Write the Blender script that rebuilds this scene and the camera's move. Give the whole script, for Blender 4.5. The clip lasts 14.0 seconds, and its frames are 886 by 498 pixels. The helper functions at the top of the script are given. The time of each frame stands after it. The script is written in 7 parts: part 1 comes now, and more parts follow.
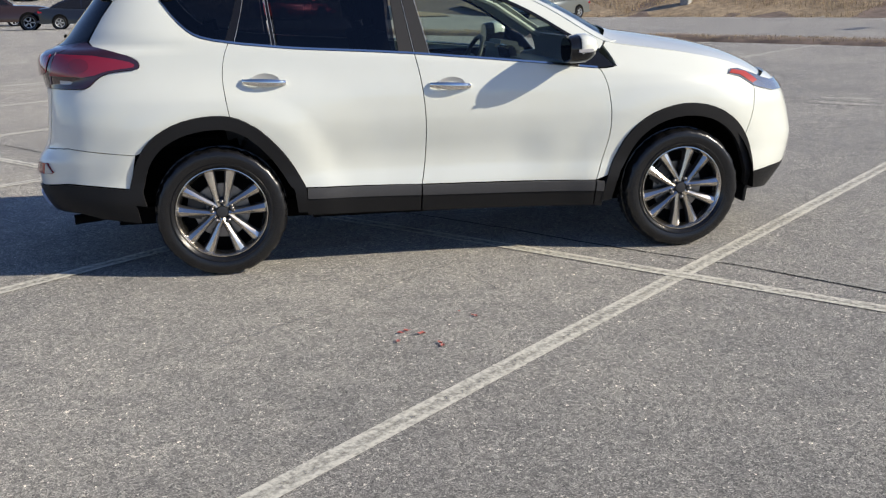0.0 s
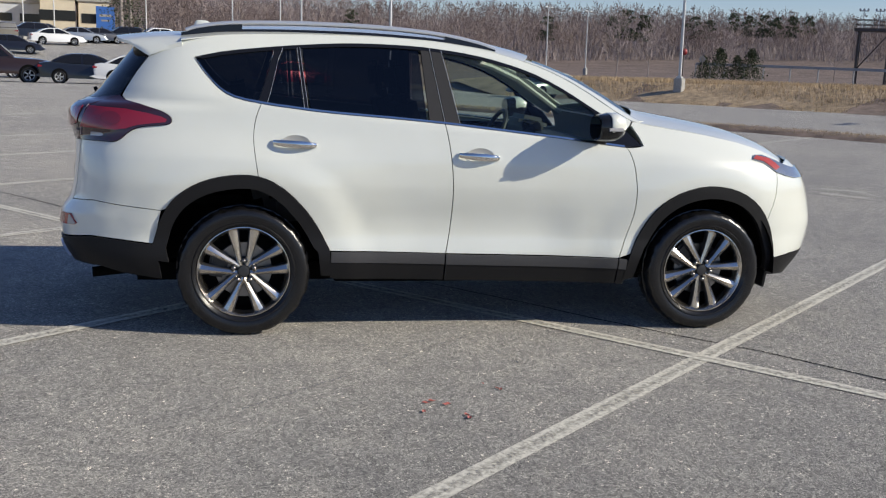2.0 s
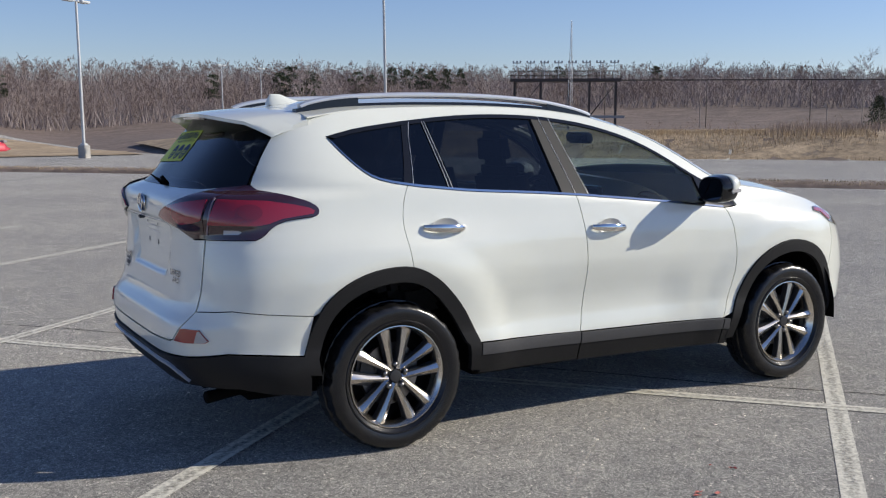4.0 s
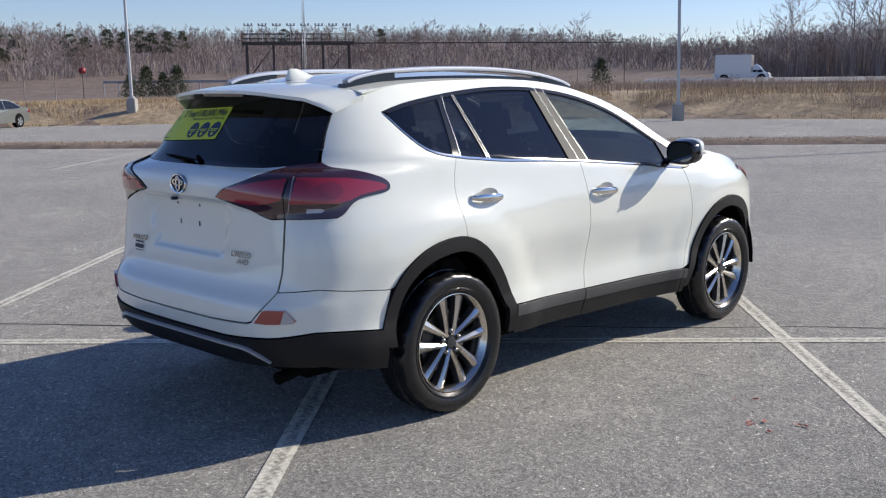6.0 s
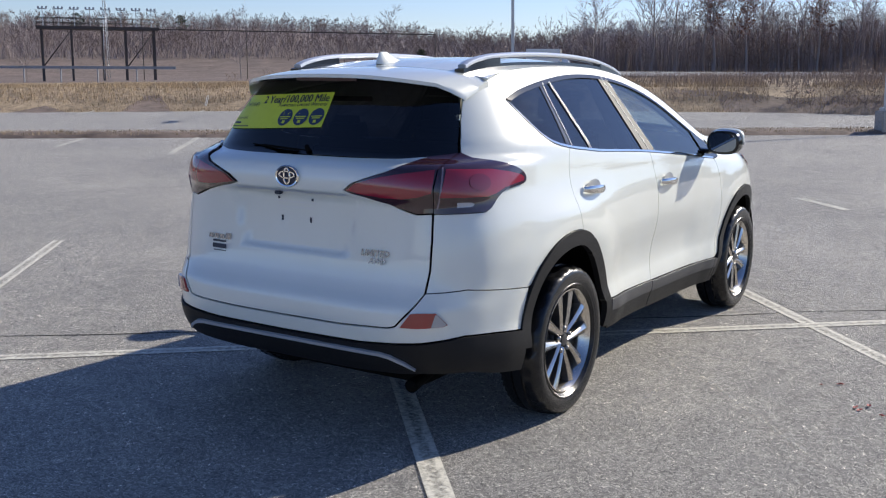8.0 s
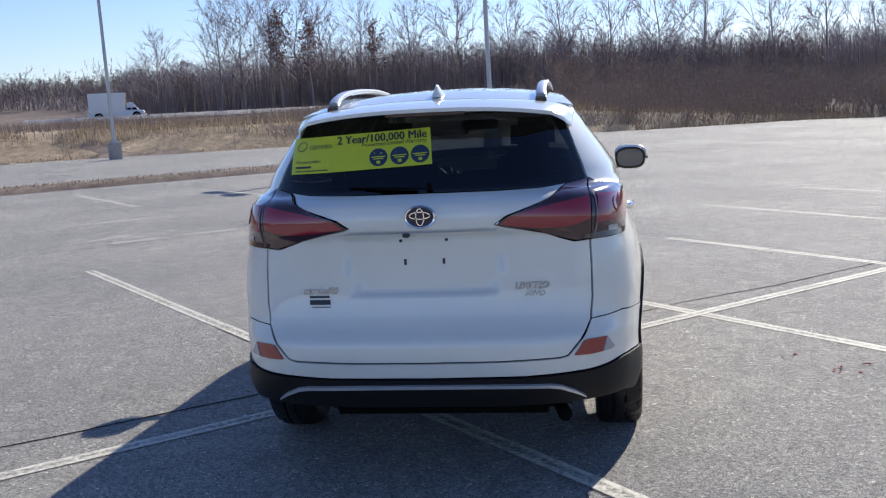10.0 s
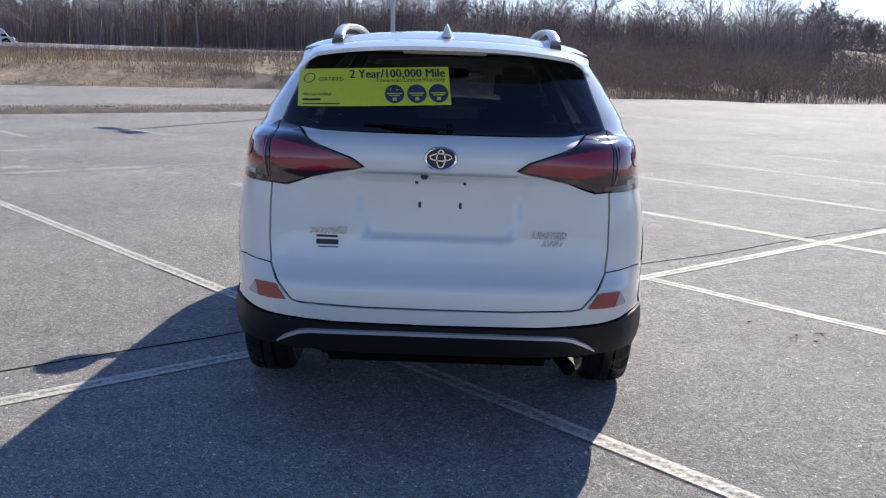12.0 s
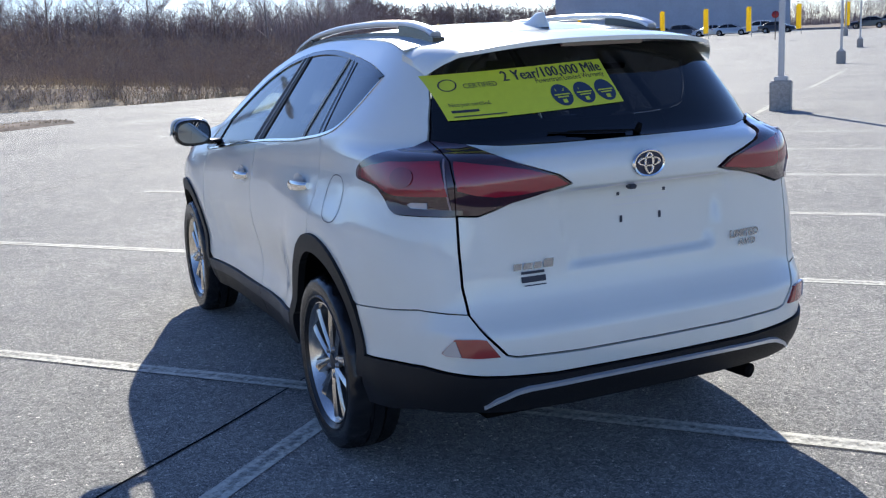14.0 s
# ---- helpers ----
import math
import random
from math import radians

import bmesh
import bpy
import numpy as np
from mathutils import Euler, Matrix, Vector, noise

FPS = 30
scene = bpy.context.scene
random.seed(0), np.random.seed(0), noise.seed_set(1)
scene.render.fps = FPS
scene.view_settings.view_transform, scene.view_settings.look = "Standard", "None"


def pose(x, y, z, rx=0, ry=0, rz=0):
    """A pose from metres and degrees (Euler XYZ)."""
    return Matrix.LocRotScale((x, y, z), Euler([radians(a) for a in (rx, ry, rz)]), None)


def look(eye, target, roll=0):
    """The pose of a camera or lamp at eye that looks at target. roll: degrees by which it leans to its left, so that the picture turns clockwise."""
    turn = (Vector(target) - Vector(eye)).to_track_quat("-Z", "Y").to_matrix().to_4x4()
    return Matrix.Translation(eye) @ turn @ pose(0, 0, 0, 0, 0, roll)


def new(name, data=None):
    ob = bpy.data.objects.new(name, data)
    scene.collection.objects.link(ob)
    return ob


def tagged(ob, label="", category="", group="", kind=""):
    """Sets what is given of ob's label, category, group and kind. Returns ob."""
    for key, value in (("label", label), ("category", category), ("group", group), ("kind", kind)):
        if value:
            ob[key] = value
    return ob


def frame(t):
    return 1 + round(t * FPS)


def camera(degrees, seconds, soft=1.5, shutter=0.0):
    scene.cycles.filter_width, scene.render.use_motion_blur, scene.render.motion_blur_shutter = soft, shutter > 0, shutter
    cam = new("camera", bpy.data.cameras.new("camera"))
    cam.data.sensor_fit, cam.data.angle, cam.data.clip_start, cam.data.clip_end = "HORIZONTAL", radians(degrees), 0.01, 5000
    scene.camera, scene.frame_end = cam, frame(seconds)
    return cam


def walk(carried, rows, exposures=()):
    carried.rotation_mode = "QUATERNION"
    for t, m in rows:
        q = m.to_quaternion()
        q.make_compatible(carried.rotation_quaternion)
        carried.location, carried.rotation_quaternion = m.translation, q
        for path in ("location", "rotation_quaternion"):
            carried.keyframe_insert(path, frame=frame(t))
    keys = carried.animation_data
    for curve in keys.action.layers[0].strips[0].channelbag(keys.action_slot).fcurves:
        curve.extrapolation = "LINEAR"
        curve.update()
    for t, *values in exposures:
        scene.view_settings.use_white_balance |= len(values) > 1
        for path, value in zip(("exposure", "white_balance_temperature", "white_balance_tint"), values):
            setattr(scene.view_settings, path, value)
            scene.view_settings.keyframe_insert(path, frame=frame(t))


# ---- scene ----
cam = camera(47.5, 14.0, soft=1.2)
PATH = [
    (0, (-1.155, -6.355, 1.548), (-0.793, -4.456, 1.035), -0.8),
    (0.5, (-1.17, -6.447, 1.576), (-0.812, -4.507, 1.245), -0.4),
    (1, (-1.17, -6.457, 1.574), (-0.833, -4.51, 1.262), -0.7),
    (1.5, (-1.18, -6.422, 1.582), (-0.859, -4.477, 1.243), 0.1),
    (2, (-1.366, -6.278, 1.525), (-0.965, -4.354, 1.152), 2.3),
    (2.5, (-1.873, -5.982, 1.536), (-1.355, -4.091, 1.139), 3.7),
    (3, (-2.409, -5.557, 1.581), (-1.78, -3.688, 1.245), 3.5),
    (3.2, (-2.636, -5.46, 1.532), (-1.931, -3.611, 1.239), 2.7),
    (5.3, (-4.569, -4.288, 1.601), (-3.229, -2.837, 1.285), -1.1),
    (5.5, (-4.675, -4.244, 1.602), (-3.302, -2.827, 1.275), -1.0),
    (6, (-4.813, -4.181, 1.61), (-3.394, -2.81, 1.284), -0.5),
    (6.5, (-4.875, -4.099, 1.603), (-3.436, -2.748, 1.279), 0.3),
    (7, (-4.988, -3.899, 1.565), (-3.45, -2.662, 1.245), 1.3),
    (7.5, (-5.193, -3.409, 1.587), (-3.578, -2.276, 1.261), 0.9),
    (8, (-5.518, -2.874, 1.588), (-3.86, -1.809, 1.244), 0.3),
    (8.2, (-5.649, -2.638, 1.555), (-3.953, -1.634, 1.216), 0.2),
    (10.3, (-6.27, -0.49, 1.611), (-4.303, -0.274, 1.32), -2.2),
    (10.5, (-6.268, -0.439, 1.612), (-4.3, -0.239, 1.315), -1.5),
    (11, (-6.271, -0.392, 1.606), (-4.302, -0.216, 1.301), -0.2),
    (11.5, (-6.264, -0.329, 1.596), (-4.294, -0.224, 1.263), 1.0),
    (12, (-6.185, -0.061, 1.533), (-4.22, -0.04, 1.163), 1.8),
    (12.5, (-5.957, 0.428, 1.55), (-3.993, 0.348, 1.179), 0.5),
    (13, (-5.702, 1.036, 1.57), (-3.772, 0.67, 1.196), -0.7),
    (13.5, (-5.332, 1.507, 1.565), (-3.447, 0.951, 1.197), -1.6),
    (14, (-5.084, 2.03, 1.556), (-3.291, 1.23, 1.171), -2.8),
]
walk(cam, [(t, look(eye, target, roll)) for t, eye, target, roll in PATH],
     exposures=[(0, 0.26, 6800, 10), (0.4, 0.13, 6750, 10), (1.0, 0.06, 6700, 10), (3, 0.07, 6600, 10), (5.5, 0.26, 6500, 12), (8, 0.37, 6450, 12), (10.5, 0.45, 6350, 12), (11.9, 0.49, 6400, 14), (12.5, 0.66, 6450, 15), (14, 0.74, 6200, 10)])

# ---- world and sun ----
SUN_WAY = Vector((2.04, -0.83, 1.17)).normalized()
world = bpy.data.worlds.new("world")
scene.world = world
world.use_nodes = True
wn = world.node_tree
sky = wn.nodes.new("ShaderNodeTexSky")
sky.sky_type, sky.sun_disc = "NISHITA", False
sky.sun_elevation = math.asin(SUN_WAY.z)
sky.sun_rotation = math.atan2(SUN_WAY.x, SUN_WAY.y)
sky.air_density, sky.dust_density, sky.ozone_density = 1.0, 0.1, 2.0
tone = wn.nodes.new("ShaderNodeMixRGB")
tone.blend_type = "MULTIPLY"
tone.inputs[0].default_value = 1.0
tone.inputs[2].default_value = (0.84, 0.92, 1.24, 1)
wn.links.new(sky.outputs[0], tone.inputs[1])
wn.links.new(tone.outputs[0], wn.nodes["Background"].inputs[0])
wn.nodes["Background"].inputs[1].default_value = 0.088
sun = new("sun", bpy.data.lights.new("sun", "SUN"))
sun.data.energy, sun.data.angle, sun.data.color = 5.0, radians(0.53), (1.0, 0.935, 0.80)
sun.matrix_world = look(SUN_WAY * 50, (0, 0, 0))


# ---- materials ----
def mat(name, color, rough=0.6, metal=0.0, **more):
    m = bpy.data.materials.new(name)
    m.use_nodes = True
    b = m.node_tree.nodes["Principled BSDF"]
    b.inputs["Base Color"].default_value = (*color, 1)
    b.inputs["Roughness"].default_value = rough
    b.inputs["Metallic"].default_value = metal
    for key, value in more.items():
        b.inputs[key.replace("_", " ")].default_value = value
    return m


def node(m, kind, **props):
    n = m.node_tree.nodes.new(kind)
    for key, value in props.items():
        if key in ("operation", "blend_type", "data_type", "feature", "noise_dimensions"):
            if key == "operation":
                n.operation = value
            elif key == "blend_type":
                n.blend_type = value
            elif key == "data_type":
                n.data_type = value
            elif key == "feature":
                n.feature = value
        else:
            n.inputs[key.replace("_", " ")].default_value = value
    return n


def link(m, a, b):
    m.node_tree.links.new(a, b)


def bsdf(m):
    return m.node_tree.nodes["Principled BSDF"]


def where(m, generated=False):
    t = m.node_tree.nodes.new("ShaderNodeTexCoord")
    return t.outputs["Generated" if generated else "Object"]


def ramp(m, fac, stops):
    r = m.node_tree.nodes.new("ShaderNodeValToRGB")
    el = r.color_ramp.elements
    while len(el) < len(stops):
        el.new(0.5)
    for e, (p, c) in zip(el, stops):
        e.position, e.color = p, (*c, 1)
    link(m, fac, r.inputs[0])
    return r.outputs[0]


def mixed(m, fac, a, b, kind="MIX"):
    n = m.node_tree.nodes.new("ShaderNodeMixRGB")
    n.blend_type = kind
    for sock, v in zip(n.inputs, (fac, a, b)):
        if hasattr(v, "links"):
            link(m, v, sock)
        else:
            sock.default_value = v if isinstance(v, (int, float)) else (*v, 1)
    return n.outputs[0]


def speckled(name, base, spread, scale, rough=0.8, bump=0.0, big=0.0, metal=0.0):
    """A surface with fine grain and large, soft stains."""
    m = mat(name, base, rough, metal)
    co = where(m)
    fine = node(m, "ShaderNodeTexNoise", Scale=scale, Detail=4.0, Roughness=0.7)
    wide = node(m, "ShaderNodeTexNoise", Scale=scale * 0.05 + 0.2, Detail=3.0)
    link(m, co, fine.inputs["Vector"])
    link(m, co, wide.inputs["Vector"])
    lo, hi = [max(0, c * (1 - spread)) for c in base], [c * (1 + spread) for c in base]
    c1 = ramp(m, fine.outputs[0], [(0.3, lo), (0.7, hi)])
    c2 = ramp(m, wide.outputs[0], [(0.3, (1 - big,) * 3), (0.7, (1 + big * 0.6,) * 3)])
    link(m, mixed(m, 1.0, c1, c2, "MULTIPLY"), bsdf(m).inputs["Base Color"])
    if bump:
        b = node(m, "ShaderNodeBump", Strength=bump, Distance=0.01)
        link(m, fine.outputs[0], b.inputs["Height"])
        link(m, b.outputs[0], bsdf(m).inputs["Normal"])
    return m


def varied(name, dark, light, rough=0.9, per="island"):
    """Each piece takes its own shade between two colours."""
    m = mat(name, dark, rough)
    if per == "island":
        g = m.node_tree.nodes.new("ShaderNodeNewGeometry")
        fac = g.outputs["Random Per Island"]
    else:
        g = m.node_tree.nodes.new("ShaderNodeObjectInfo")
        fac = g.outputs["Random"]
    link(m, ramp(m, fac, [(0.0, dark), (1.0, light)]), bsdf(m).inputs["Base Color"])
    return m


def asphalt_material():
    m = mat("asphalt", (0.06, 0.06, 0.06), 0.85, Diffuse_Roughness=0.25)
    co = where(m)
    grit = node(m, "ShaderNodeTexVoronoi", Scale=88.0)
    fine = node(m, "ShaderNodeTexNoise", Scale=160.0, Detail=5.0, Roughness=0.8)
    mid = node(m, "ShaderNodeTexNoise", Scale=5.0, Detail=5.0, Roughness=0.65)
    wide = node(m, "ShaderNodeTexNoise", Scale=0.35, Detail=4.0, Roughness=0.6)
    for n in (grit, fine, mid, wide):
        link(m, co, n.inputs["Vector"])
    c = ramp(m, fine.outputs[0], [(0.35, (0.045, 0.045, 0.045)), (0.5, (0.265, 0.26, 0.247)), (0.65, (0.78, 0.76, 0.71))])
    stones = ramp(m, grit.outputs["Color"], [(0.0, (0.34, 0.34, 0.345)), (0.5, (0.95, 0.94, 0.92)), (0.86, (1.5, 1.47, 1.42)), (0.97, (3.0, 2.93, 2.75))])
    c = mixed(m, 0.8, c, stones, "MULTIPLY")
    c = mixed(m, 1.0, c, ramp(m, mid.outputs[0], [(0.3, (0.84, 0.84, 0.85)), (0.7, (1.13, 1.12, 1.1))]), "MULTIPLY")
    c = mixed(m, 1.0, c, ramp(m, wide.outputs[0], [(0.3, (0.82, 0.82, 0.83)), (0.7, (1.16, 1.14, 1.11))]), "MULTIPLY")
    link(m, c, bsdf(m).inputs["Base Color"])
    b = node(m, "ShaderNodeBump", Strength=0.9, Distance=0.008)
    link(m, fine.outputs[0], b.inputs["Height"])
    link(m, b.outputs[0], bsdf(m).inputs["Normal"])
    return m


def worn_paint():
    """Faded lot paint: the asphalt shows through where it is rubbed off, most of all along the middle."""
    m = mat("worn_line_paint", (0.55, 0.53, 0.46), 0.75)
    co = where(m)
    n1 = node(m, "ShaderNodeTexNoise", Scale=38.0, Detail=5.0, Roughness=0.75)
    n2 = node(m, "ShaderNodeTexNoise", Scale=1.7, Detail=2.0)
    link(m, co, n1.inputs["Vector"])
    link(m, co, n2.inputs["Vector"])
    sep = m.node_tree.nodes.new("ShaderNodeSeparateXYZ")
    link(m, co, sep.inputs[0])
    mid = node(m, "ShaderNodeMath", operation="ABSOLUTE")
    link(m, sep.outputs[1], mid.inputs[0])
    edge = ramp(m, mid.outputs[0], [(0.010, (0.0, 0.0, 0.0)), (0.034, (0.17, 0.17, 0.17))])
    a = node(m, "ShaderNodeMath", operation="ADD")
    link(m, n1.outputs[0], a.inputs[0])
    link(m, edge, a.inputs[1])
    b = node(m, "ShaderNodeMath", operation="MULTIPLY_ADD")
    link(m, n2.outputs[0], b.inputs[0])
    b.inputs[1].default_value = 0.35
    link(m, a.outputs[0], b.inputs[2])
    show = ramp(m, b.outputs[0], [(0.52, (0.24, 0.24, 0.24)), (0.86, (0.90, 0.90, 0.90))])
    see = m.node_tree.nodes.new("ShaderNodeBsdfTransparent")
    mx = m.node_tree.nodes.new("ShaderNodeMixShader")
    link(m, show, mx.inputs[0])
    link(m, see.outputs[0], mx.inputs[1])
    link(m, bsdf(m).outputs[0], mx.inputs[2])
    link(m, mx.outputs[0], m.node_tree.nodes["Material Output"].inputs[0])
    link(m, ramp(m, n1.outputs[0], [(0.3, (0.52, 0.495, 0.42)), (0.7, (0.80, 0.77, 0.665))]), bsdf(m).inputs["Base Color"])
    return m


def pane_material(name, tint, gloss=0.03):
    m = bpy.data.materials.new(name)
    m.use_nodes = True
    nt = m.node_tree
    nt.nodes.remove(nt.nodes["Principled BSDF"])
    see = nt.nodes.new("ShaderNodeBsdfTransparent")
    see.inputs[0].default_value = (*tint, 1)
    shine = nt.nodes.new("ShaderNodeBsdfGlossy")
    shine.inputs["Roughness"].default_value = gloss
    lw = nt.nodes.new("ShaderNodeLayerWeight")
    lw.inputs[0].default_value = 0.5
    steep = nt.nodes.new("ShaderNodeMath")
    steep.operation, steep.inputs[1].default_value = "POWER", 4.5
    fr = nt.nodes.new("ShaderNodeMath")
    fr.operation, fr.inputs[1].default_value, fr.inputs[2].default_value = "MULTIPLY_ADD", 0.92, 0.065
    nt.links.new(lw.outputs["Facing"], steep.inputs[0])
    nt.links.new(steep.outputs[0], fr.inputs[0])
    mx = nt.nodes.new("ShaderNodeMixShader")
    nt.links.new(fr.outputs[0], mx.inputs[0])
    nt.links.new(see.outputs[0], mx.inputs[1])
    nt.links.new(shine.outputs[0], mx.inputs[2])
    nt.links.new(mx.outputs[0], nt.nodes["Material Output"].inputs[0])
    return m


def scuff_material():
    """A faint chalky rub that barely covers the asphalt."""
    m = worn_paint()
    m.name = "chalky_scuff"
    for n in m.node_tree.nodes:
        if n.type == "VALTORGB" and abs(n.color_ramp.elements[0].position - 0.52) < 1e-3:
            n.color_ramp.elements[0].color, n.color_ramp.elements[1].color = (0.02, 0.02, 0.02, 1), (0.26, 0.26, 0.26, 1)
    return m


M = dict(
    scuff=scuff_material(),
    asphalt=asphalt_material(),
    line=worn_paint(),
    crack=mat("crack_filler", (0.016, 0.016, 0.017), 1.0, 0.0, Specular_IOR_Level=0.0),
    field=speckled("dry_grass_ground", (0.36, 0.27, 0.17), 0.45, 3.0, 0.95, big=0.35),
    litter=speckled("leaf_litter", (0.17, 0.125, 0.1), 0.5, 2.0, 0.95, big=0.3),
    grass=varied("dry_grass", (0.30, 0.215, 0.125), (0.56, 0.43, 0.27), 0.9),
    brush=varied("red_brown_brush", (0.13, 0.095, 0.082), (0.27, 0.205, 0.17), 0.95),
    bark=varied("grey_bark", (0.19, 0.165, 0.155), (0.37, 0.32, 0.30), 0.95),
    twig=varied("bare_twigs", (0.25, 0.205, 0.203), (0.46, 0.39, 0.375), 0.95),
    hill_twig=varied("brown_twigs", (0.165, 0.128, 0.118), (0.285, 0.222, 0.205), 0.95),
    understory=varied("dark_understory", (0.19, 0.158, 0.157), (0.36, 0.305, 0.295), 0.95),
    needle=varied("dark_needles", (0.018, 0.03, 0.014), (0.06, 0.075, 0.032), 0.8),
    weed=varied("dead_weeds", (0.22, 0.165, 0.13), (0.40, 0.315, 0.245), 0.95),
    russet=varied("russet_leaves", (0.16, 0.07, 0.048), (0.32, 0.16, 0.1), 0.9),
    concrete=speckled("weathered_concrete", (0.36, 0.35, 0.33), 0.25, 14.0, 0.85, 0.3, 0.2),
    pole=speckled("grey_pole_paint", (0.5, 0.51, 0.52), 0.06, 20.0, 0.45, metal=0.3),
    steel=speckled("dark_weathered_steel", (0.1, 0.085, 0.075), 0.3, 9.0, 0.7, metal=0.3),
    galvanised=speckled("galvanised_steel", (0.30, 0.30, 0.31), 0.15, 6.0, 0.5, metal=0.5),
    leaf=varied("red_fallen_leaf", (0.36, 0.07, 0.06), (0.62, 0.22, 0.18), 0.8),
)

def pearl():
    m = mat("pearl_white_paint", (0.70, 0.70, 0.65), 0.30, 0.0, Coat_Weight=1.0, Coat_Roughness=0.03, Coat_IOR=1.6)
    co = where(m)
    f = node(m, "ShaderNodeTexNoise", Scale=900.0, Detail=1.0)
    g = node(m, "ShaderNodeTexNoise", Scale=3.0, Detail=3.0)
    link(m, co, f.inputs["Vector"])
    link(m, co, g.inputs["Vector"])
    c = ramp(m, f.outputs[0], [(0.35, (0.695, 0.715, 0.655)), (0.65, (0.755, 0.775, 0.715))])
    c = mixed(m, 1.0, c, ramp(m, g.outputs[0], [(0.3, (0.965, 0.962, 0.95)), (0.6, (1, 1, 1))]), "MULTIPLY")
    link(m, c, bsdf(m).inputs["Base Color"])
    return m


M.update(
    white=pearl(),
    chrome=mat("bright_chrome", (0.80, 0.78, 0.74), 0.06, 1.0),
    satin=mat("satin_silver", (0.66, 0.67, 0.69), 0.3, 0.55),
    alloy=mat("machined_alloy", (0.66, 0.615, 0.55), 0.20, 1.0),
    alloy_dark=mat("dark_grey_alloy", (0.055, 0.056, 0.06), 0.35, 0.5),
    plastic=speckled("black_textured_plastic", (0.012, 0.012, 0.013), 0.25, 240.0, 0.5, 0.12),
    # charcoal, lightened to put the sun on the sill's upper face into the colour
    sill=speckled("sunlit_charcoal_sill", (0.06, 0.06, 0.063), 0.2, 240.0, 0.5, 0.1),
    gloss=mat("gloss_black_trim", (0.01, 0.01, 0.011), 0.12),
    pillar=mat("dark_pillar_film", (0.03, 0.03, 0.032), 0.6, 0.0, Specular_IOR_Level=0.2),
    rubber=speckled("tyre_rubber", (0.010, 0.010, 0.011), 0.3, 60.0, 0.27, 0.1, 0.2),
    inner=mat("black_lining", (0.006, 0.006, 0.006), 0.9),
    seat=speckled("dark_seat_leather", (0.03, 0.03, 0.032), 0.2, 60.0, 0.5, 0.1),
    dash=speckled("dark_dashboard", (0.02, 0.022, 0.022), 0.2, 80.0, 0.5),
    trim=mat("pale_pillar_trim", (0.5, 0.5, 0.46), 0.7),
    tint=pane_material("dark_tinted_glass", (0.085, 0.095, 0.112)),
    clear=pane_material("green_tinted_glass", (0.74, 0.83, 0.77)),
    mirror=mat("mirror_glass", (0.16, 0.17, 0.19), 0.02, 1.0),
    deep_red=mat("deep_red_lens", (0.185, 0.007, 0.017), 0.12, 0.0, Coat_Weight=1.0, Coat_Roughness=0.03),
    red=mat("red_lamp_lens", (0.27, 0.008, 0.022), 0.12, 0.0, Coat_Weight=1.0, Coat_Roughness=0.03),
    dark_red=mat("smoked_lamp_lens", (0.035, 0.010, 0.016), 0.1, 0.0, Coat_Weight=1.0, Coat_Roughness=0.02),
    headlamp=mat("clear_headlamp", (0.3, 0.31, 0.33), 0.12, 0.6, Coat_Weight=1.0, Coat_Roughness=0.03),
    guide=mat("smoky_light_guide", (0.22, 0.17, 0.19), 0.2, 0.0, Coat_Weight=1.0, Coat_Roughness=0.03),
    lens=mat("clear_lamp_lens", (0.40, 0.40, 0.42), 0.15, 0.25, Coat_Weight=1.0, Coat_Roughness=0.03),
    reflector=mat("dark_red_reflector", (0.30, 0.028, 0.025), 0.2, 0.0, Coat_Weight=1.0, Coat_Roughness=0.05),
    amber=mat("red_orange_reflector", (0.42, 0.05, 0.02), 0.2, 0.0, Coat_Weight=1.0, Coat_Roughness=0.05),
    disc=mat("brake_disc", (0.3, 0.29, 0.28), 0.35, 1.0),
    sticker=speckled("lime_yellow_vinyl", (0.62, 0.66, 0.04), 0.03, 40.0, 0.5),
    ink=mat("dark_ink", (0.03, 0.035, 0.05), 0.6),
    navy=mat("navy_ink", (0.025, 0.045, 0.09), 0.6),
    badge_metal=mat("dark_chrome_letters", (0.3, 0.3, 0.31), 0.25, 0.8),
    badge=mat("dark_blue_badge", (0.010, 0.016, 0.045), 0.3),
)
for key, value in (("plastic", 0.22), ("sill", 0.3), ("inner", 0.05), ("seat", 0.3)):
    bsdf(M[key]).inputs["Specular IOR Level"].default_value = value


# ---- building helpers ----
def mesh_of(name, verts, faces, material, smooth=False):
    me = bpy.data.meshes.new(name)
    me.from_pydata([tuple(v) for v in verts], [], faces)
    me.materials.append(material)
    if smooth:
        me.polygons.foreach_set("use_smooth", [True] * len(me.polygons))
    me.update()
    return me


def part(name, bm, material, parent=None, label="", smooth=True, angle=35):
    """Links a bmesh as one mesh object under a thing or a part."""
    me = bpy.data.meshes.new(name)
    if smooth:
        for f in bm.faces:
            f.smooth = True
        for e in bm.edges:
            if len(e.link_faces) == 2 and e.calc_face_angle(0) > radians(angle):
                e.smooth = False
    bm.normal_update()
    bm.to_mesh(me)
    bm.free()
    me.materials.append(material)
    ob = new(name, me)
    ob.parent = parent
    return tagged(ob, label)


def mesh_part(name, verts, faces, material, parent=None, label="", smooth=False):
    ob = new(name, mesh_of(name, verts, faces, material, smooth))
    ob.parent = parent
    return tagged(ob, label)


def thing(name, m=None, label="", category="", group="", kind=""):
    ob = new(name)
    ob.empty_display_size = 0.2
    if m is not None:
        ob.matrix_basis = m
    return tagged(ob, label, category, group, kind)


